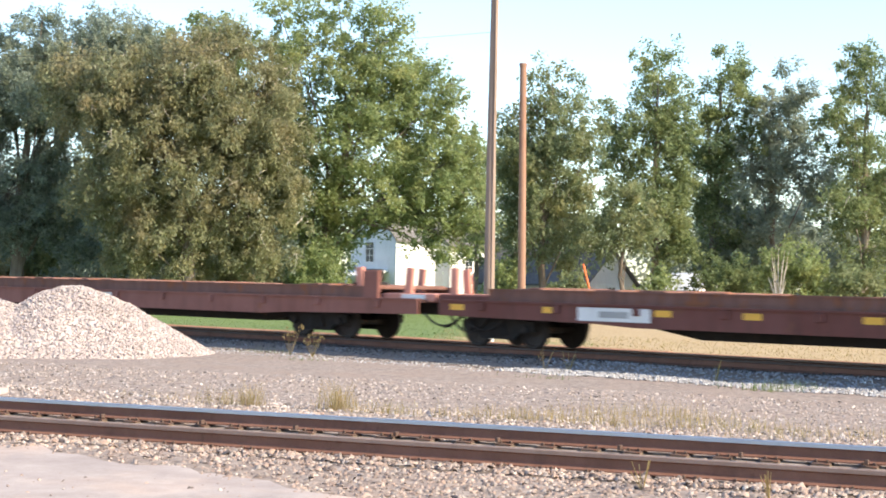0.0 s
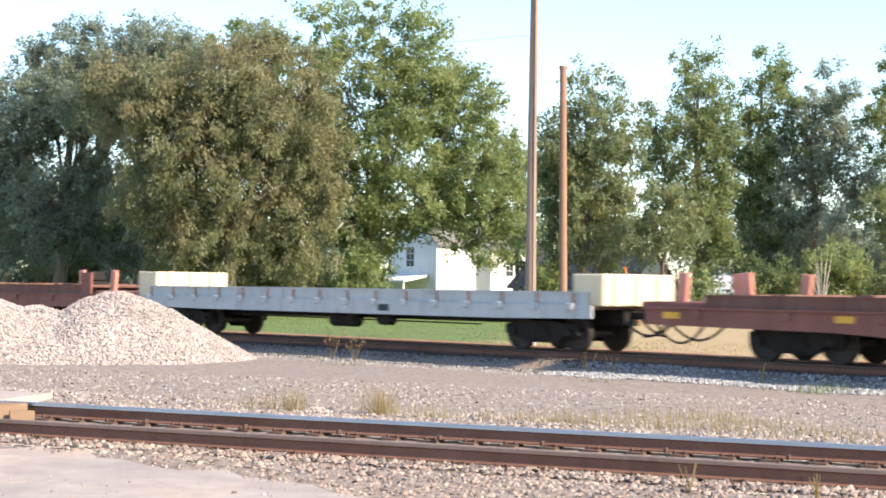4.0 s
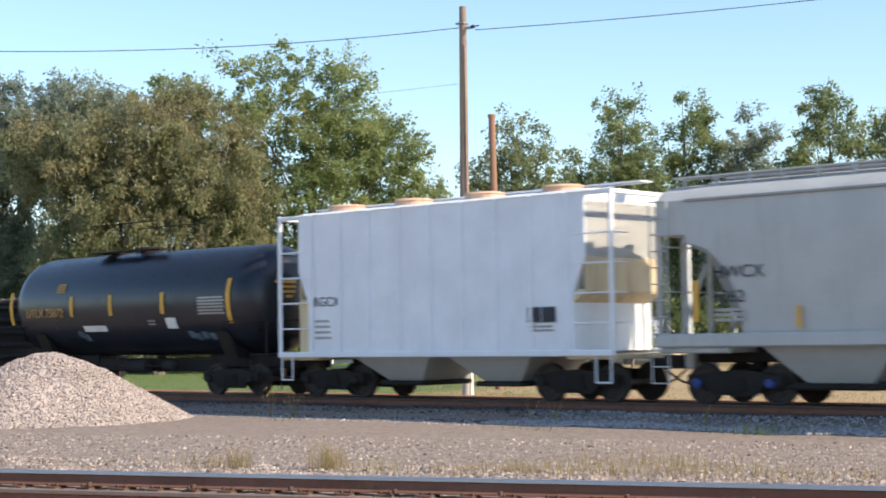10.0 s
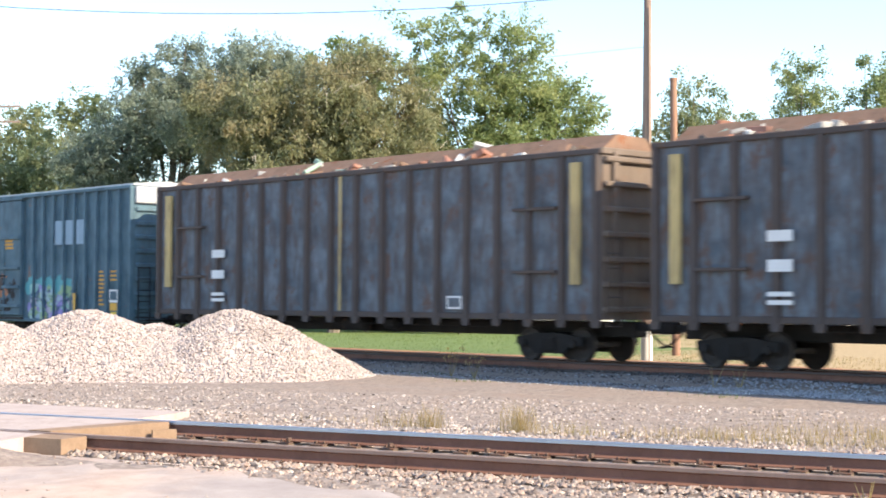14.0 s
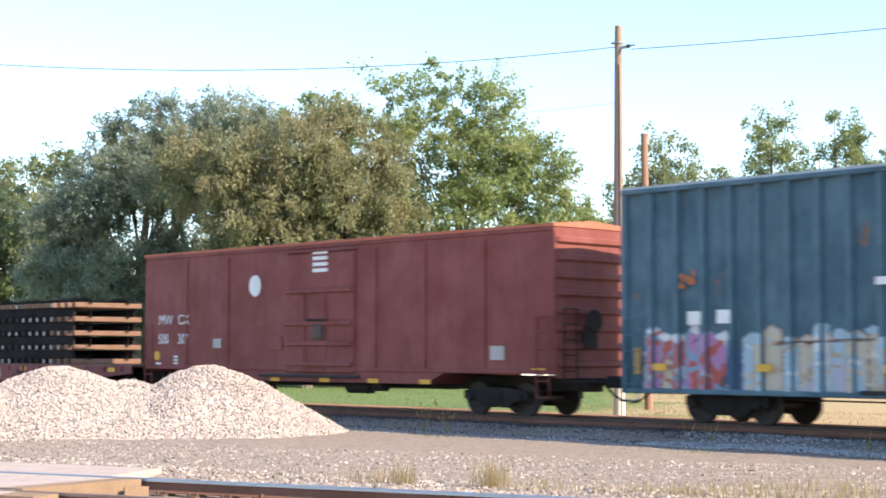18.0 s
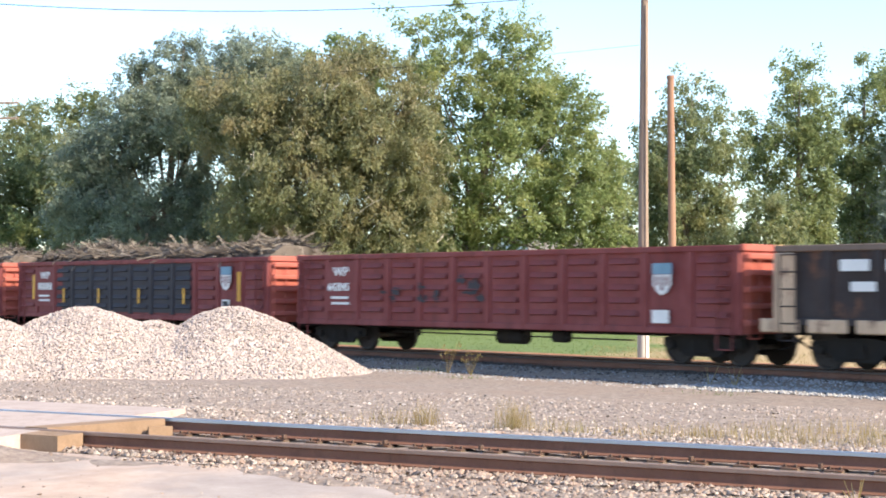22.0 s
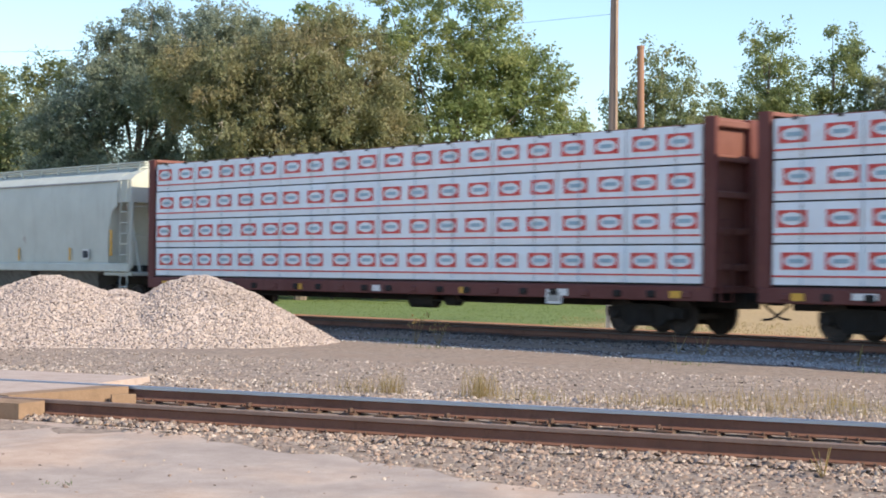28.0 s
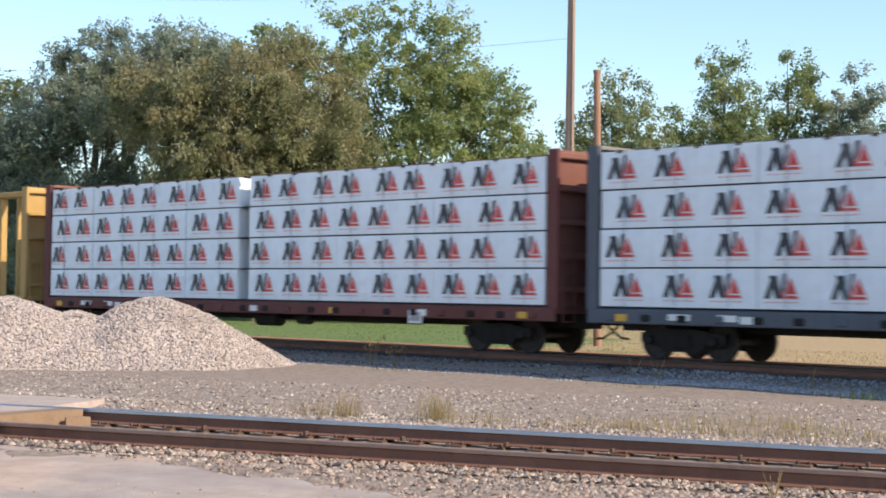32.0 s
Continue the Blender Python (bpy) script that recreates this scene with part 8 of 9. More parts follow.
for x in (-6.6, -4.4, 2.4, 4.38, 6.6):
    part("panel_seam", Geo().box(x - 0.03, x + 0.03, yf - 0.02, yf + 0.04, 1.1, 4.45), M_REDBOX, car)
words("MW", 0.44, M_LETTER, car, (-8.15, yf - 0.006, 2.46))
words("CX", 0.44, M_LETTER, car, (-7.07, yf - 0.006, 2.46))
words("500", 0.44, M_LETTER, car, (-8.15, yf - 0.006, 1.86), stretch=0.85)
words("307", 0.44, M_LETTER, car, (-7.07, yf - 0.006, 1.86), stretch=0.85)
part("white_disc", Geo().plate([(-3.05 + 0.29 * math.cos(k * 0.3927), 3.55 + 0.32 * math.sin(k * 0.3927)) for k in range(16)], yf, 0.005), M_LETTER, car, "round white emblem")
for k in range(4):
    part("white_bar", Geo().box(-0.25, 0.40, -HALF - 0.066, -HALF - 0.052, 3.85 + k * 0.17, 3.95 + k * 0.17), M_LETTER, car)
part("reflector", Geo().plate([(-a + 0.75 + 0.17 * math.cos(k * 0.785), 1.48 + 0.16 * math.sin(k * 0.785)) for k in range(8)], yf, 0.005), M_YELLOW, car)
for x in (-4.35, -2.04, 0.23, 2.32, 4.4, 8.45):
    part("reflector", Geo().box(x - 0.22, x + 0.22, yf - 0.006, yf, 0.76 if x < 5 else 1.08, 0.88 if x < 5 else 1.20), M_YELLOW, car)
bars(car, -a + 0.7, 1.2, 2, 0.3, 0.07, M_LETTER, yf)
bars(car, -a + 1.7, 1.42, 3, 0.25, 0.06, M_LETTER, yf)
part("stencil_panel", Geo().box(-5.15, -4.75, yf - 0.004, yf, 1.72, 2.0), M_STEEL, car)
part("stencil_panel", Geo().box(6.8, 7.3, yf - 0.004, yf, 1.4, 1.75), M_STEEL, car)
part("patch_plate", Geo().cbox(-2.35, -1.72, yf - 0.03, yf + 0.02, 1.65, 2.05, 0.01), M_REDBOX, car)
part("end_light_tag", Geo().box(a + 0.10, a + 0.11, 0.9, 1.4, 4.2, 4.32), M_LETTER, car)

# ------------------------------------------------ flat car with track panels
M_PFLAT = weathered("dull_red_paint", (0.17, 0.05, 0.05), (0.09, 0.05, 0.045), 0.45, 0.7, rust=0.12)
car, a = start_car("flat_car", "dull red fish-bellied flat car carrying track panels", "flat car", -75.6, -95.2, 2.2)
for s in (-1, 1):
    part("side_sill", Geo().extrude([(-a, 1.12), (a, 1.12), (a, 0.90), (a - 4.0, 0.57), (-a + 4.0, 0.57), (-a, 0.90)], s * 1.50, s * 1.44, "y"), M_PFLAT, car)
part("deck", Geo().cbox(-a, a, -1.5, 1.5, 1.10, 1.18, 0.02), M_DECKTOP, car)
part("belly", Geo().extrude([(-a + 3.4, 1.0), (a - 3.4, 1.0), (a - 3.4, 0.6), (a - 6.0, 0.38), (-a + 6.0, 0.38), (-a + 3.4, 0.6)], -1.1, 1.1, "y"), M_BLACK, car)
blotches(car, [(-2.9, 0.85, 0.5, 0.2), (-1.6, 0.8, 0.35, 0.2), (2.2, 0.8, 0.6, 0.18), (6.0, 0.85, 0.5, 0.12)], M_GRIME_SHADE, -1.512, 31, "grime")
blotches(car, [(-2.2, 0.75, 0.4, 0.15), (4.2, 0.85, 0.5, 0.12), (-5.2, 0.9, 0.3, 0.1)], M_RUST, -1.514, 32, "rust_patch")
for k in range(18):
    x = -a + 0.6 + k * (2 * a - 1.2) / 17
    part("stake_pocket", Geo().cbox(x - 0.08, x + 0.08, -1.57, -1.49, 0.95, 1.12, 0.015), M_PFLAT, car)
for x in (-a + 1.1, -a + 3.4, -a + 6.2, -a + 9.0, -a + 12.5, -a + 15.0, -a + 18.4):
    part("reflector", Geo().box(x - 0.2, x + 0.2, -1.512, -1.504, 0.94, 1.08), M_YELLOW, car)
bars(car, -a + 5.2, 0.66, 1, 1.5, 0.13, M_STEEL, -1.506, r=None)
part("white_panel", Geo().box(-a + 5.1, -a + 5.7, -1.512, -1.504, 0.82, 1.06), M_LETTER, car)
part("stencil_panel", Geo().box(-a + 10.3, -a + 10.75, -1.512, -1.504, 0.60, 1.0), M_LETTER, car)
part("stencil_hole", Geo().box(-a + 10.35, -a + 10.7, -1.518, -1.512, 0.65, 0.84), M_BLACK, car)
brake_gear(car, a, 0.9, 3)
# near-black for the panel rails and for the shade painted inside the stack
M_RAILSHADE = weathered("black_rail_and_shade", (0.014, 0.0115, 0.0115), (0.03, 0.022, 0.02), 0.4, 0.8, rust=0.12, rust_colour=(0.06, 0.03, 0.022))
M_RAILSHADE.node_tree.nodes["Principled BSDF"].inputs["Specular IOR Level"].default_value = 0.08
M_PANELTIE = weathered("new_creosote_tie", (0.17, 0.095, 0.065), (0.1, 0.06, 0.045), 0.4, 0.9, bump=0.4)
M_TIEEND = weathered("pale_tie_end", (0.34, 0.31, 0.29), (0.2, 0.17, 0.15), 0.6, 0.9)
tie2 = Geo().cbox(-0.11, 0.11, -1.34, 1.34, 0, 0.17, 0.012).mesh("tie", M_PANELTIE)
# ties within the stack are coloured black as if shaded; the last few stay brown
shade_tie = Geo().cbox(-0.11, 0.11, -1.34, 1.34, 0, 0.17, 0.012).mesh("tie", M_BLACK)
tie_end = Geo().box(-0.085, 0.085, -1.346, -1.341, 0.01, 0.145).mesh("end_face", M_TIEEND)
tan_end = Geo().box(-0.1, 0.1, -1.346, -1.341, 0.01, 0.16).mesh("end_face", M_PANELTIE)
r = random.Random(4)
for j in range(5):
    z = 1.19 + j * 0.49
    load = thing("track_panel", "dark rails on brown ties, a panel stacked on the flat car", "track panel", "stacked track panels", at=(0, LINE_Y, 0))
    TRAIN.append((load, -85.33))
    for k in range(24):
        x = -5.75 + k * 0.5
        t = part("tie", tie2 if k > 19 else shade_tie, None, load, at=(x, 0, z))
        if j == 4 and k < 22:
            part("end_face", tan_end if (k * 7) % 5 else tie_end, None, t)
        elif r.random() < 0.62 and k < 22:
            part("end_face", tie_end, None, t)
    for s in (-1, 1):
        part("rail", Geo().extrude([(s * 0.75 + p[0], p[1] + z + 0.34) for p in rail_profile()], -5.95, 5.95).box(-5.95, 5.95, s * 0.75 - 0.035, s * 0.75 + 0.035, z + 0.325, z + 0.345), M_RAILSHADE, load)
        # added black strips stand in for the shadow between the layers
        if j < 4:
            part("shade_strip", Geo().cbox(-5.9, 5.6, s * 1.2 - 0.06, s * 1.2 + 0.06, z + 0.18, z + 0.47, 0.02), M_RAILSHADE, load)

# ------------------------------------------------ black gondola with yellow end
M_YELEND = weathered("yellow_orange_end", (0.40, 0.245, 0.11), (0.35, 0.2, 0.1), 0.4, 0.75, rust=0.2, rust_colour=(0.4, 0.16, 0.06))
M_DUSTRIB = weathered("dusty_cream_posts", (0.56, 0.40, 0.27), (0.2, 0.12, 0.09), 0.6, 0.85, rust=0.45, rust_colour=(0.16, 0.09, 0.07))
car, a = gondola("rusty black gondola with dusty cream posts and yellow end", -96.2, -112.0, 0.98, 2.66, M_RUSTGON, 13, M_RUSTGON, 1.7, M_YELEND, M_RUSTEND, wheel=False)
for x in (-a + 0.25, a - 0.4):
    part("dusty_post", Geo().cbox(x - 0.28, x + 0.28, -HALF - 0.02, -HALF + 0.05, 0.85, 2.5, 0.02), M_DUSTRIB, car)
for k in range(14):
    x = -a + 0.12 + k * (2 * a - 0.24) / 13
    part("dusty_foot", Geo().cbox(x - 0.5, x + 0.5, -HALF - 0.01, -HALF + 0.06, 0.80, 1.10, 0.03), M_DUSTRIB, car)
M_ENDPLATE = weathered("dusty_grey_brown_plate", (0.20, 0.155, 0.12), (0.13, 0.085, 0.06), 0.5, 0.85, rust=0.35, rust_colour=(0.26, 0.12, 0.06))
part("end_plate", Geo().cbox(a + 0.02, a + 0.18, -0.80, 0.74, 0.98, 2.56, 0.02), M_ENDPLATE, car, "dusty grey-brown end plate")
part("grab_bar", Geo().cbox(a + 0.18, a + 0.22, -0.62, 0.2, 1.24, 1.31, 0.01), M_LETTER, car, "white grab bar")
for k in range(5):
    z = 1.0 + k * 0.3
    part("rust_seam", Geo().box(a + 0.02, a + 0.03, -1.44, -0.8, z + 0.1, z + 0.2).box(a + 0.02, a + 0.03, 0.74, 1.44, z + 0.1, z + 0.2), M_RUST, car)
part("white_tag", Geo().box(a + 0.182, a + 0.19, 0.1, 0.66, 1.92, 2.1).box(a + 0.182, a + 0.19, 0.15, 0.6, 2.25, 2.38), M_LETTER, car)
part("lettering_block", Geo().box(-a + 1.65, -a + 2.35, -HALF - 0.012, -HALF, 2.1, 2.34).box(-a + 2.75, -a + 3.4, -HALF - 0.012, -HALF, 2.1, 2.34), M_LETTER, car)
part("lettering_block", Geo().box(-a + 1.9, -a + 2.5, -HALF - 0.012, -HALF, 1.68, 1.88).box(-a + 2.9, -a + 3.5, -HALF - 0.012, -HALF, 1.68, 1.88), M_LETTER, car)
bars(car, a - 2.3, 1.6, 3, 0.5, 0.08, M_LETTER)
blotches(car, [(-2.6, 2.1, 0.3, 0.4), (-1.2, 2.0, 0.4, 0.3), (0.0, 2.1, 0.35, 0.4), (2.4, 2.0, 0.5, 0.25), (4.6, 2.1, 0.4, 0.25), (-0.5, 1.6, 0.4, 0.3)], M_RUST, -HALF + 0.065, 12)
scrap(car, a, 2.45, (M_SCRAP1, M_SCRAP1), 8, 90, 0.08, (0.15, 0.5))

# ------------------------------------------------ red gondolas
M_REDGON = weathered("dull_crimson_paint", (0.18, 0.038, 0.036), (0.07, 0.035, 0.033), 0.45, 0.65, rust=0.08, fade=0.2)
M_REDEND = weathered("salmon_red_end", (0.36, 0.10, 0.075), (0.3, 0.1, 0.08), 0.3, 0.7)
M_BLACKPATCH = weathered("black_overpaint", (0.035, 0.033, 0.04), (0.07, 0.05, 0.05), 0.4, 0.65)


def shield(car, x, z, y):
    """A faded heraldic emblem as plain shapes."""
    part("emblem", Geo().plate([(x - 0.27, z + 0.06), (x + 0.27, z + 0.06), (x + 0.27, z - 0.16), (x + 0.15, z - 0.34), (x, z - 0.42), (x - 0.15, z - 0.34), (x - 0.27, z - 0.16)], y, 0.004), M_LETTER, car, "faded white shield emblem")
    part("emblem_top", Geo().plate([(x - 0.29, z + 0.07), (x + 0.29, z + 0.07), (x + 0.29, z + 0.32), (x - 0.29, z + 0.32)], y, 0.004), SPRAY["sky"], car)
    for k in (-1, 0, 1):
        part("emblem_stripe", Geo().box(x + k * 0.16 - 0.035, x + k * 0.16 + 0.035, y - 0.009, y - 0.004, z - 0.3 + abs(k) * 0.1, z + 0.02), M_REDGON, car)


def red_gondola(label, right, left, patch, seed, mark, load, number):
    car, a = gondola(label, right, left, 0.74, 2.70, M_REDGON, 12, M_REDGON, 1.45, M_REDEND, M_REDGON, True, plain=(1, 10))
    yl = -HALF - 0.014
    part("letter_plate", Geo().box(-a + 1.45, -a + 2.75, -HALF - 0.002, -HALF + 0.08, 1.1, 2.5), M_REDGON, car)
    for dx in (0, 0.02, 0.04):
        words(mark, 0.36, M_LETTER, car, (-a + 1.72 + dx, yl - dx * 0.02, 2.1), stretch=1.2)
        if number:
            words(number, 0.32, M_LETTER, car, (-a + 1.48 + dx, yl - dx * 0.02, 1.68))
    if not number:
        for k in range(6):
            part("lettering_block", Geo().box(-a + 1.6 + 0.17 * k, -a + 1.72 + 0.17 * k, yl - 0.004, yl, 1.70, 1.95), M_LETTER, car)
    bars(car, -a + 1.65, 1.45, 2, 0.9, 0.07, M_LETTER, yl, 0.16)
    if patch:
        part("overpaint", Geo().box(patch[0], patch[1], -HALF + 0.045, -HALF + 0.065, 0.95, 2.55), M_BLACKPATCH, car, "black overpainted panels")
        slat = Geo().extrude([(-0.0, -0.077), (-0.088, -0.052), (-0.022, 0.077), (0.0, 0.077)], -0.43, 0.43).mesh("corrugation", M_BLACKPATCH)
        rib = Geo().extrude([(-0.125, 0), (-0.07, -0.096), (0.07, -0.096), (0.125, 0)], 0.9, 2.56, "z").mesh("rib", M_BLACKPATCH)
        for k in range(12):
            x = -a + 0.12 + (k + 0.5) * (2 * a - 0.24) / 12
            if patch[0] < x < patch[1]:
                for j in range(5):
                    part("corrugation", slat, None, car, at=(x, -HALF + 0.065, 1.16 + j * 0.3025))
            x = x - (2 * a - 0.24) / 24
            if patch[0] - 0.2 < x < patch[1] + 0.2:
                part("rib", rib, None, car, at=(x, -HALF + 0.09, 0))
    if load:
        brush(car, a, 2.66, (M_BRUSH1, M_BRUSH2, M_BRUSH3, M_BRUSH1), seed, 0.7, 2400)
    return car, a


car, a = red_gondola("dull crimson gondola with a white shield emblem", -112.9, -128.9, None, 1, "WP", False, "642045")
scrap(car, a, 2.55, (M_SCRAP1, M_SCRAP1), 9, 70, 0.08, (0.15, 0.5))
shield(car, a - 2.2, 2.0, -HALF - 0.012)
part("stencil_panel", Geo().box(a - 2.5, a - 2.0, -HALF - 0.014, -HALF, 0.95, 1.25), M_LETTER, car)
blotches(car, [(-2.2, 1.6, 0.5, 0.3), (-0.6, 1.7, 0.5, 0.35), (-3.8, 1.6, 0.5, 0.2)], M_BLACKPATCH, -HALF - 0.002, 4)
car, a = red_gondola("dull crimson gondola with black overpainted panels, heaped with brush", -130.3, -146.0, (-4.6, 3.6), 2, "WP", True, "")
shield(car, a - 2.2, 2.1, -HALF - 0.012)
part("stencil_panel", Geo().box(a - 2.4, a - 2.0, -HALF - 0.014, -HALF, 1.15, 1.4), M_LETTER, car)
part("stencil_hole", Geo().box(a - 2.35, a - 2.05, -HALF - 0.02, -HALF - 0.014, 1.2, 1.35), M_BLACKPATCH, car)
reflectors(car, (-a + 1.25, a - 1.5), 1.8, 0.16, 0.9)
reflectors(car, (-4.4, -2.0, 0.6, 3.3), 1.5, 0.13, 0.5)
car, a = red_gondola("dull crimson rusty gondola heaped with grey brush", -147.4, -163.0, None, 3, "WP", True, "641450")
part("overpaint", Geo().box(-a + 1.43, -a + 2.78, -HALF - 0.008, -HALF - 0.003, 1.62, 2.45), M_BLACKPATCH, car, "dark painted-over patch")
reflectors(car, (-a + 0.45, a - 0.6), 1.8, 0.16, 0.6)
for x in (-4.6, -2.0, 1.0, 4.0):
    part("reflector", Geo().box(x - 0.25, x + 0.25, -HALF - 0.02, -HALF, 0.98, 1.1), M_YELLOW, car)
part("plate_patch", Geo().box(3.0, 4.9, -HALF - 0.004, -HALF + 0.02, 0.95, 2.45), M_REDGON, car)

# ------------------------------------------------ light blue box car
M_PALEGOLD = weathered("faded_yellow_lettering", (0.56, 0.44, 0.17), (0.3, 0.27, 0.18), 0.45, 0.7, bump=0)
M_SKYBOX = weathered("faded_sky_blue_paint", (0.13, 0.245, 0.325), (0.10, 0.11, 0.12), 0.4, 0.6, rust=0.06, fade=0.25)
M_SKYEND = weathered("chalky_blue_end", (0.20, 0.27, 0.33), (0.2, 0.19, 0.17), 0.5, 0.6, rust=0.06)
car, a, y0 = boxcar("light blue box car with yellow lettering and bright graffiti", -164.5, -179.6, 0.72, 4.72, 0.2, M_SKYBOX, M_ROOFPALE, 17, (-2.45, 2.55), 2.4, M_SKYEND, end_ribs=9)
for d0, d1 in ((-2.3, 0.1), (0.16, 2.42)):
    d = part("door", Geo().cbox(d0, d1, -HALF - 0.06, -y0 + 0.02, 0.95, 4.5, 0.02), M_SKYBOX, car)
    for k in range(19):
        z = 1.1 + k * 0.178
        part("door_corrugation", Geo().cbox(d0 + 0.06, d1 - 0.06, -HALF - 0.12, -HALF - 0.05, z - 0.04, z + 0.04, 0.015), M_SKYBOX, d)
for z in (0.8, 4.52):
    part("door_track", Geo().cbox(-3.8, 4.6, -HALF - 0.12, -HALF + 0.0, z, z + 0.08, 0.015), M_SKYBOX, car)
yf = -HALF - 0.004
for k, (x, w) in enumerate(((3.76, 1.75), (4.3, 1.2), (3.74, 1.75))):
    n = (6, 4, 7)[k]
    for j in range(n):
        q = x + j * w / n
        part("lettering_block", Geo().box(q, q + w / n * 0.72, yf - 0.005, yf, 3.88 - k * 0.46, 4.18 - k * 0.46), M_PALEGOLD, car)
for k in range(3):
    part("emblem_mark", Geo().box(5.78, 6.1, yf - 0.005, yf, 2.96 + k * 0.44, 3.3 + k * 0.44), SPRAY["red"], car)
for x, z in ((6.42, 2.96), (6.42, 3.42), (7.02, 2.96)):
    part("emblem_mark", Geo().box(x, x + 0.38, yf - 0.005, yf, z, z + 0.36), M_PALEGOLD, car)
deep = ribbed_depth(a, 17, y0)
tag = Sprayed(-7.2, -2.5, 0.95, 2.75, 21)
for k in range(20):
    tag.blob(("navy", "teal", "sky")[k % 3], -6.8 + 0.22 * k, 1.5 + 0.5 * math.sin(k * 2.3), 0.4, 0.5)
tag.swirls(-6.9, -2.7, 1.0, 2.2, ("teal", "mint", "green", "sky", "violet"), "navy", "lilac", 12)
for x in (-5.9, -5.1, -4.2, -3.4):
    tag.stroke("navy", 0.3, (x - 0.4, 2.3), (x + 0.3, 2.2))
    tag.stroke("mint", 0.34, (x, 1.1), (x + 0.15, 2.0))
for p in (((-6.9, 1.2), (-6.6, 1.9), (-6.3, 1.3)), ((-6.5, 1.2), (-6.1, 2.4)), ((-3.2, 1.2), (-3.0, 2.4))):
    tag.stroke("navy", 0.14, *p)
    tag.stroke("lilac", 0.07, *p)
tag.put(car, deep)
tag = Sprayed(-2.2, 2.3, 0.95, 2.6, 22)
for k in range(18):
    tag.blob(("navy", "brown", "sky")[k % 3], -2.0 + 0.23 * k, 1.5 + 0.35 * math.sin(k * 2.9), 0.38, 0.5)
tag.swirls(-2.1, 0.1, 1.0, 2.3, ("navy", "teal", "lilac"), "black", "lilac", 8)
tag.blob("black", -1.35, 1.68, 0.68, 0.72)
tag.blob("lilac", -1.35, 1.68, 0.58, 0.64)
tag.blob("black", -1.35, 1.68, 0.5, 0.56)
tag.blob("mint", -1.33, 1.68, 0.42, 0.5)
tag.swirls(-0.3, 1.9, 1.0, 2.1, ("tan", "lilac", "brown", "navy", "sky"), "black", "lilac", 9)
tag.stroke("navy", 0.42, (2.0, 1.75), (2.0, 2.0))
tag.put(car, lambda x: -HALF - 0.122)
tag = Sprayed(2.55, 7.45, 0.8, 2.75, 23)
for k in range(22):
    tag.blob("mint" if k % 3 else "teal", 2.75 + 0.215 * k, 1.08 + 0.08 * math.sin(k * 1.9), 0.3, 0.3)
for x, z in ((3.7, 2.1), (4.6, 2.25), (5.5, 2.4), (6.0, 2.1), (7.1, 1.85), (6.9, 2.0), (4.0, 2.2)):
    tag.blob("navy", x, z, 0.34, 0.22)
for w, p in ((0.62, ((3.5, 2.35), (3.3, 1.4))), (0.46, ((3.95, 2.1), (4.6, 1.55))), (0.55, ((4.85, 2.35), (4.8, 1.35))), (0.56, ((5.55, 2.3), (5.9, 1.4))), (0.66, ((6.1, 2.3), (7.25, 1.35))), (0.4, ((5.0, 1.8), (5.8, 1.85)))):
    tag.stroke("navy", w + 0.1, *p)
    tag.stroke("yellow", w, *p)
for x, z in ((3.75, 1.3), (4.3, 1.28), (4.9, 1.32), (5.6, 1.3), (6.4, 1.42), (7.2, 1.3)):
    tag.stroke("cream", 0.16, (x - 0.25, z), (x + 0.25, z - 0.05))
tag.stroke("white", 0.12, (5.8, 1.45), (6.8, 1.4))
tag.stroke("navy", 0.16, (6.2, 1.5), (6.6, 1.48))
for x, z in ((3.55, 2.55), (4.3, 2.5), (5.1, 2.62), (5.65, 2.55), (7.0, 2.15), (7.4, 2.2), (2.75, 1.95)):
    tag.blob("pink", x, z, 0.16, 0.12)
tag.blob("pink", 6.4, 2.66, 0.26, 0.18)
tag.put(car, deep)
part("lime_sticker", Geo().box(-5.15, -4.78, yf - 0.024, yf - 0.004, 1.65, 1.98), SPRAY["lime"], car)
for x in (-7.0, -4.4, -1.6, 2.4, 6.6):
    part("reflector", Geo().box(x - 0.22, x + 0.22, -HALF - 0.13, -HALF, 0.76, 0.9), M_YELLOW, car)
part("lettering_block", Geo().box(6.3, 6.8, yf - 0.02, yf - 0.014, 1.35, 1.65), M_DARKLETTER, car)
for z in (3.0, 3.35, 4.45):
    part("pale_strip", Geo().box(a + 0.1, a + 0.112, -0.4, 0.9, z, z + 0.09), M_LETTER, car)


# ------------------------------------------------ centre-beam lumber cars
M_WRAP = weathered("white_plastic_wrap", (0.73, 0.77, 0.81), (0.47, 0.5, 0.55), 0.25, 0.3, bump=0.7, scale=2.5, fade=0.08)
M_LOGORED = colour("printed_red", (0.60, 0.07, 0.06), 0.4)
M_LOGOBLUE = colour("printed_blue", (0.30, 0.42, 0.50), 0.4)
M_LOGOBLACK = colour("printed_black", (0.045, 0.05, 0.06), 0.4)
M_BEAMRED = weathered("oxide_red_frame", (0.13, 0.042, 0.036), (0.10, 0.045, 0.035), 0.4, 0.7, rust=0.1)
M_BEAMGREY = weathered("dark_grey_frame", (0.09, 0.10, 0.12), (0.06, 0.05, 0.05), 0.3, 0.65)
M_BEAMYEL = weathered("yellow_frame", (0.42, 0.27, 0.10), (0.3, 0.18, 0.08), 0.35, 0.7)
M_GREYEND = weathered("dusty_grey_end_panel", (0.15, 0.145, 0.14), (0.2, 0.15, 0.11), 0.35, 0.75)
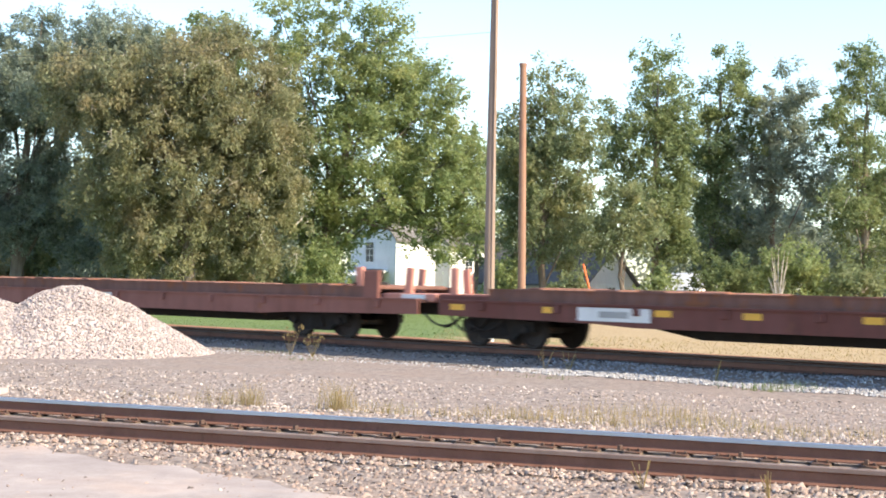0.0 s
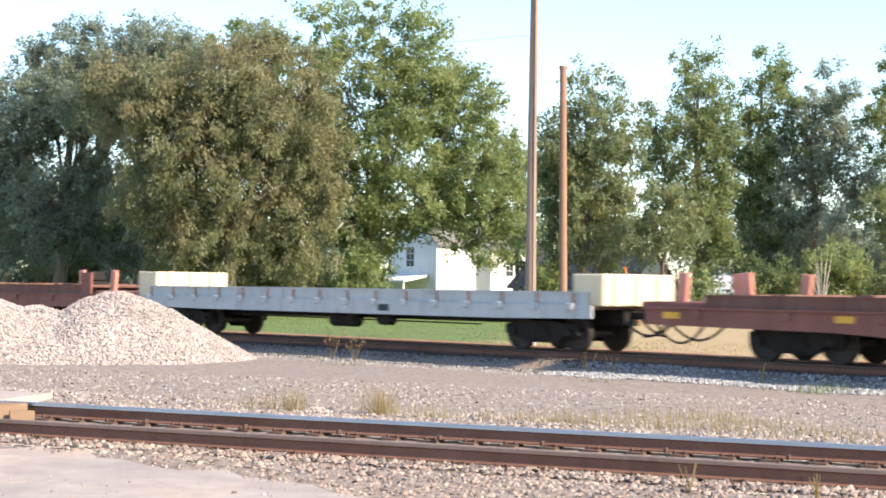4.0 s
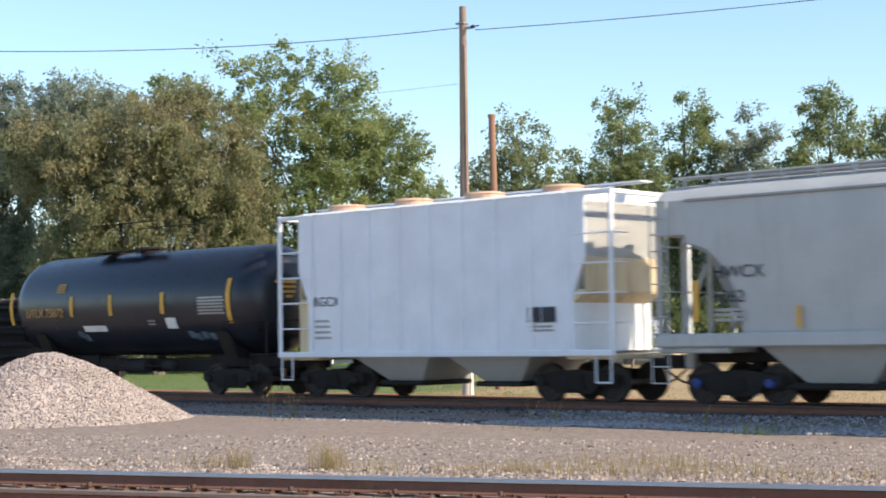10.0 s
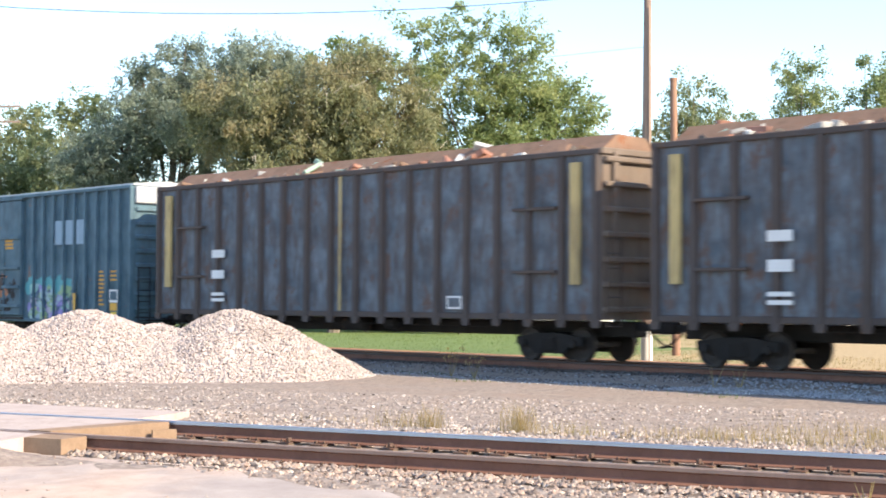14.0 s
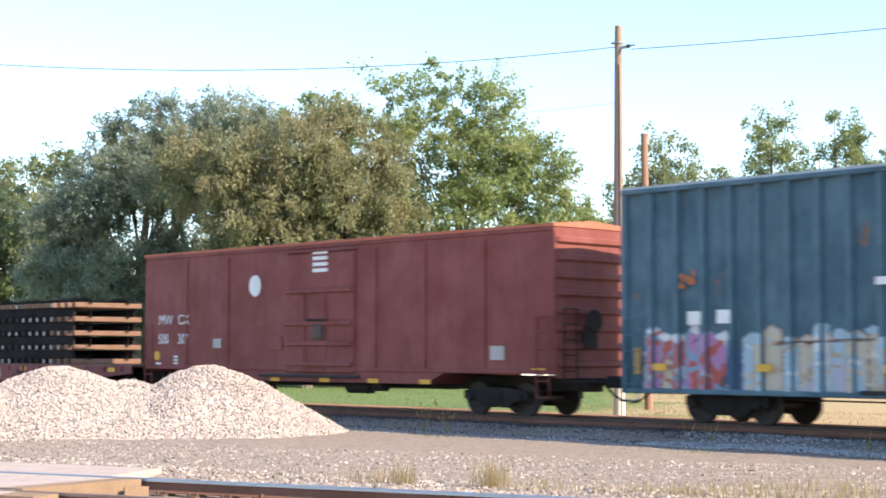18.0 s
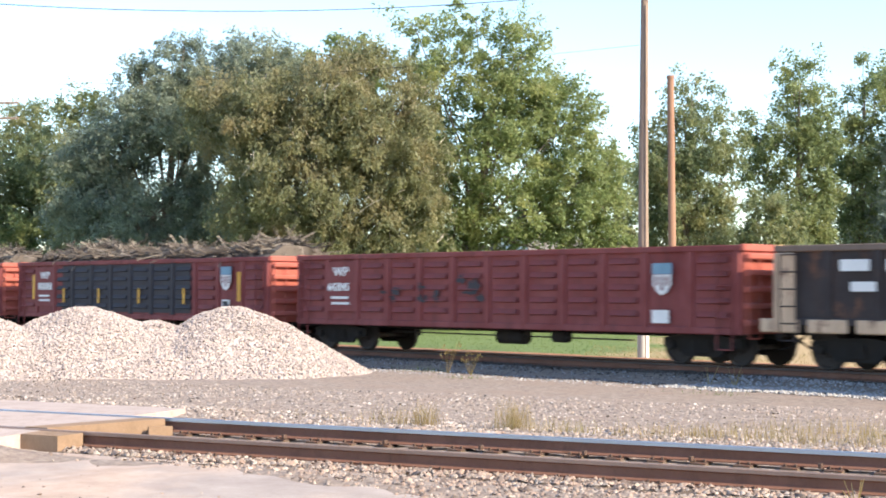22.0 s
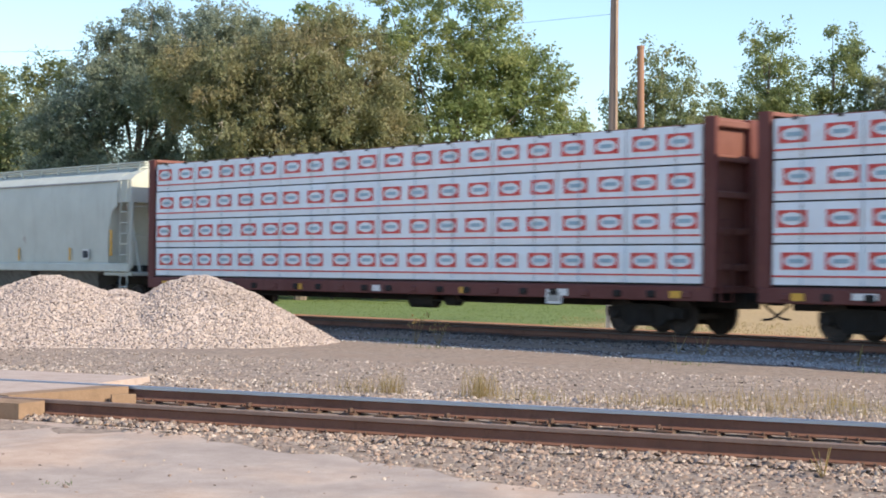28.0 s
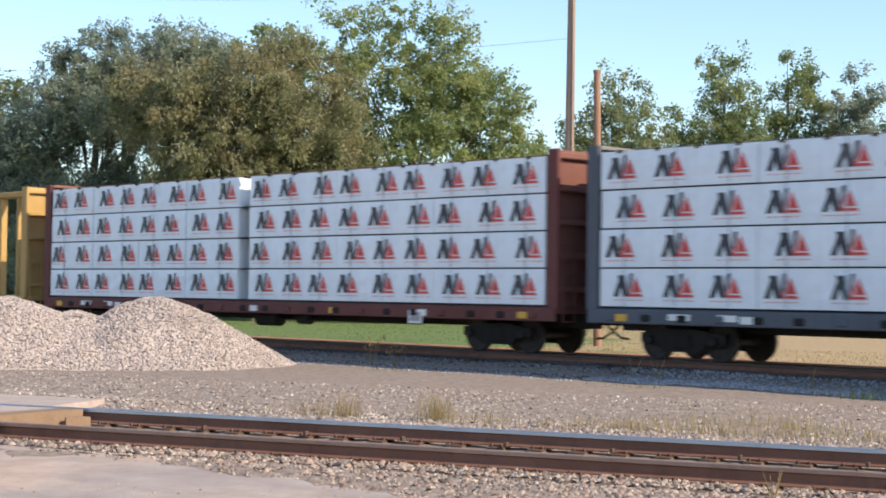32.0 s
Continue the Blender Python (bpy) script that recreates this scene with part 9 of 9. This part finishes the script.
M_ORANGEEND = weathered("rusty_brown_bulkhead", (0.17, 0.07, 0.055), (0.08, 0.045, 0.04), 0.3, 0.75)


def bundle_mesh(length, height, seed):
    """One wrapped bundle of boards with slack, wrinkled sides."""
    r = random.Random(seed)
    nx, nz = 10, 4
    g, v = Geo(), []
    for i in range(nx + 1):
        for j in range(nz + 1):
            edge = i in (0, nx) or j in (0, nz)
            v.append((length * (i / nx - 0.5), -0.61 - (0 if edge else r.uniform(0.0, 0.022)), height * j / nz))
    f = [(i * (nz + 1) + j, (i + 1) * (nz + 1) + j, (i + 1) * (nz + 1) + j + 1, i * (nz + 1) + j + 1) for i in range(nx) for j in range(nz)]
    g.add(v, f)
    g.box(-length / 2, length / 2, -0.605, 0.61, 0.0, height)
    return g.mesh("bundle", M_WRAP)


def oval_print(length, n, seed):
    """Red frames round white ovals with a blue bar, and the red line below."""
    red, blue = Geo(), Geo()
    r = random.Random(seed)
    y = -0.634
    for k in range(n):
        x = -length / 2 + (k + 0.5 + r.uniform(-0.08, 0.08)) * length / n
        w, h = 0.37, 0.18
        inner = [(x + 0.31 * math.cos(i * 0.3927), 0.50 + 0.135 * math.sin(i * 0.3927)) for i in range(16)]
        corner = [(x + w, 0.50 + h), (x - w, 0.50 + h), (x - w, 0.50 - h), (x + w, 0.50 - h)]
        k0 = len(red.v)
        pts = [(p[0], y, p[1]) for p in corner] + [(p[0], y, p[1]) for p in inner]
        fan = []
        for c in range(4):
            for i in range(4):
                a, b = 4 + c * 4 + i, 4 + (c * 4 + i + 1) % 16
                fan.append((c, a, b))
            fan.append((c, 4 + (c * 4 + 4) % 16, (c + 1) % 4))
        red.add(pts, fan)
        blue.box(x - 0.19, x + 0.19, y - 0.002, y, 0.455, 0.545)
    red.box(-length / 2 + 0.02, length / 2 - 0.02, y - 0.001, y + 0.001, 0.16, 0.20)
    return red.mesh("print", M_LOGORED), blue.mesh("print", M_LOGOBLUE)


def mark_print(length, n, seed):
    """Black strokes beside red triangles."""
    red, black = Geo(), Geo()
    r = random.Random(seed)
    y = -0.634
    for k in range(n):
        x = -length / 2 + (k + 0.5 + r.uniform(-0.12, 0.12)) * length / n
        red.add([(x - 0.04, y, 0.22), (x + 0.06, y, 0.22), (x + 0.16, y, 0.60), (x + 0.20, y, 0.70)], [(0, 1, 2, 3)])
        red.add([(x + 0.06, y, 0.22), (x + 0.42, y, 0.22), (x + 0.385, y, 0.285), (x + 0.08, y, 0.285)], [(0, 1, 2, 3)])
        red.add([(x + 0.12, y, 0.315), (x + 0.375, y, 0.315), (x + 0.21, y, 0.67), (x + 0.19, y, 0.58)], [(0, 1, 2, 3)])
        black.add([(x - 0.42, y, 0.22), (x - 0.27, y, 0.22), (x - 0.15, y, 0.66), (x - 0.24, y, 0.66)], [(0, 1, 2, 3)])
        black.add([(x - 0.30, y - 0.001, 0.70), (x - 0.10, y - 0.001, 0.70), (x + 0.02, y - 0.001, 0.22), (x - 0.13, y - 0.001, 0.22)], [(0, 1, 2, 3)])
        black.add([(x - 0.01, y - 0.001, 0.34), (x + 0.05, y - 0.001, 0.40), (x + 0.14, y - 0.001, 0.74), (x + 0.04, y - 0.001, 0.74)], [(0, 1, 2, 3)])
        for q in range(5):
            red.box(x - 0.38 + q * 0.17, x - 0.27 + q * 0.17 + r.uniform(-0.03, 0.03), y, y + 0.001, 0.135, 0.15)
    return red.mesh("print", M_LOGORED), black.mesh("print", M_LOGOBLACK)


def centre_beam(label, right, left, paint, end_mat, kind, gap_at=None, seed=1, loaded=True):
    car, a = start_car("centre_beam_car", label, "lumber car", right, left, 2.3)
    part("deck", Geo().cbox(-a, a, -1.48, 1.48, 0.98, 1.14, 0.02), paint, car)
    for s in (-1, 1):
        part("side_sill", Geo().cbox(-a, a, s * 1.50 - 0.05, s * 1.50 + 0.05, 0.80, 1.12, 0.02), paint, car)
    part("centre_sill", Geo().extrude([(-a + 0.2, 0.98), (a - 0.2, 0.98), (a - 4.5, 0.62), (-a + 4.5, 0.62)], -0.3, 0.3, "y"), M_BLACK, car)
    cb = part("centre_beam", Geo().cbox(-a, a, -0.22, 0.22, 4.66, 4.86, 0.03), paint, car)
    for k in range(19):
        x = -a + 0.6 + k * (2 * a - 1.2) / 18
        part("post", Geo().cbox(x - 0.07, x + 0.07, -0.12, 0.12, 1.14, 4.7, 0.015), paint, cb)
    for s in (1, -1):
        e = s * (a - 0.28)
        bh = part("bulkhead", Geo().cbox(min(e, e + s * 0.12), max(e, e + s * 0.12), -1.48, 1.48, 1.1, 4.86, 0.02), end_mat, car)
        part("bulkhead_post", Geo().cbox(min(e, e + s * 0.34), max(e, e + s * 0.34), -1.52, -1.40, 1.1, 4.86, 0.02), paint, bh)
        part("bulkhead_post", Geo().cbox(min(e, e + s * 0.34), max(e, e + s * 0.34), 1.40, 1.52, 1.1, 4.86, 0.02), paint, bh)
        part("bulkhead_post", Geo().cbox(min(e, e + s * 0.3), max(e, e + s * 0.3), -0.18, 0.18, 1.1, 4.86, 0.02), paint, bh)
        for z in (1.55, 2.35, 3.15, 3.95, 4.72):
            part("bulkhead_beam", Geo().cbox(min(e, e + s * 0.26), max(e, e + s * 0.26), -1.42, 1.42, z - 0.08, z + 0.08, 0.025), end_mat, bh)
        ladder(car, s * (a + 0.1), -1.35, 0.8, 2.6, paint, 0.42, across="y")
    for k in range(22):
        x = -a + 0.7 + k * (2 * a - 1.4) / 21
        part("winch", Geo().cbox(x - 0.12, x + 0.12, -1.60, -1.48, 0.86, 1.02, 0.03), M_BLACK if k % 3 else paint, car)
    for k in range(7):
        x = -a + 1.0 + k * (2 * a - 2) / 6
        part("reflector", Geo().box(x - 0.16, x + 0.16, -1.565, -1.556, 0.86, 1.02), M_YELLOW if k % 2 == 0 else M_LETTER, car)
    part("stencil_panel", Geo().box(a - 4.9, a - 4.4, -1.566, -1.556, 0.66, 1.0), M_LETTER, car)
    part("stencil_hole", Geo().box(a - 4.84, a - 4.46, -1.572, -1.566, 0.72, 0.94), M_STEEL, car)
    bars(car, -a + 2.3, 0.9, 1, 0.7, 0.14, M_LETTER, -1.556)
    bars(car, -a + 3.6, 0.9, 1, 0.6, 0.14, M_LETTER, -1.556)
    brake_gear(car, a, 0.85, seed)
    if not loaded:
        return car, a
    x0, x1 = -a + 0.32, a - 0.34
    load = thing("lumber_load", "white wrapped lumber bundles with red printed ovals stacked on the car" if kind == "oval" else "white wrapped lumber bundles with black and red printed marks", "lumber", "loads of wrapped lumber", at=(0, LINE_Y, 0))
    TRAIN.append((load, (right + left) / 2))
    r = random.Random(seed)
    for j in range(4):
        z = 1.19 + j * 0.885
        cuts = [x0, x1]
        if gap_at is not None:
            cuts = [x0, gap_at - 0.25, gap_at + 0.25, x1]
        segs = [(cuts[i], cuts[i + 1]) for i in range(0, len(cuts), 2)]
        for s0, s1 in segs:
            n = max(1, round((s1 - s0) / 4.4))
            for k in range(n):
                p0, p1 = s0 + (s1 - s0) * k / n, s0 + (s1 - s0) * (k + 1) / n
                ln = p1 - p0 - 0.02
                b = part("wrapped_pack", bundle_mesh(ln, 0.845, seed * 100 + j * 10 + k), None, load, at=((p0 + p1) / 2, -0.86 + r.uniform(-0.02, 0.02), z))
                m1, m2 = (oval_print(ln, round(ln / 1.12), k + j) if kind == "oval" else mark_print(ln, round(ln / 1.4), k + j))
                tagged(part("print", m1, None, b), kind="stuff")
                tagged(part("print", m2, None, b), kind="stuff")
                part("wrapped_pack", b.data, None, load, at=((p0 + p1) / 2, 0.86, z))
                for q in range(3):
                    x = p0 + (q + 0.5) * (p1 - p0) / 3
                    part("strap", Geo().box(x - 0.012, x + 0.012, -1.502, -1.496, z + 0.01, z + 0.84), M_STEEL if j % 2 else M_LOGOBLUE, load)
        part("dunnage", Geo().box(x0, x1, -1.42, 1.42, z - 0.045, z - 0.002), M_BLACK, load)
    for k in range(20):
        x = x0 + (k + 0.5) * (x1 - x0) / 20
        part("corner_guard", Geo().cbox(x - 0.06, x + 0.06, -1.52, -1.30, z + 0.80, z + 0.875, 0.02), M_BLACK, load)
    return car, a


centre_beam("oxide red centre-beam lumber car", -180.6, -203.1, M_BEAMRED, M_ORANGEEND, "oval", None, 1)
centre_beam("oxide red centre-beam lumber car", -204.3, -226.5, M_BEAMRED, M_ORANGEEND, "oval", None, 2)
hopper("pale grey three-bay covered hopper with yellow reflectors", -227.6, -245.2, M_HOPPER3, 3, "AGPX", "11538", 1.5, 4.27, 4.86, 0.88, slope=0.7)
centre_beam("dark grey centre-beam lumber car", -245.5, -267.6, M_BEAMGREY, M_GREYEND, "mark", -2.0, 3)
centre_beam("oxide red centre-beam lumber car", -268.6, -291.1, M_BEAMRED, M_ORANGEEND, "mark", -0.6, 4)
centre_beam("yellow centre-beam lumber car", -292.4, -314.8, M_BEAMYEL, M_BEAMYEL, "mark", None, 5, False)


# ---------------------------------------------------------------- what moves
def motions():
    """The train rolls along its straight line at an even pace; its wheels turn with it."""
    for car, place in TRAIN:
        rows = []
        for t in (0.0, 8.0, 16.0, 24.0, 32.0):
            u = t - 16.0
            rows.append((t, pose(place + SPEED * u + EASE * u * u / 2, LINE_Y, 0)))
        walk(car, rows)
    first = WHEELSETS[0]
    turn = math.degrees(SPEED / FPS / 0.42)
    walk(first, [(k / FPS, pose(0, 0, 0, 0, (k * turn) % 360, 0)) for k in range(32 * FPS + 1)])
    act, slot = first.animation_data.action, first.animation_data.action_slot
    for w in WHEELSETS[1:]:
        w.rotation_mode = "QUATERNION"
        keys = w.animation_data_create()
        keys.action, keys.action_slot = act, slot


motions()
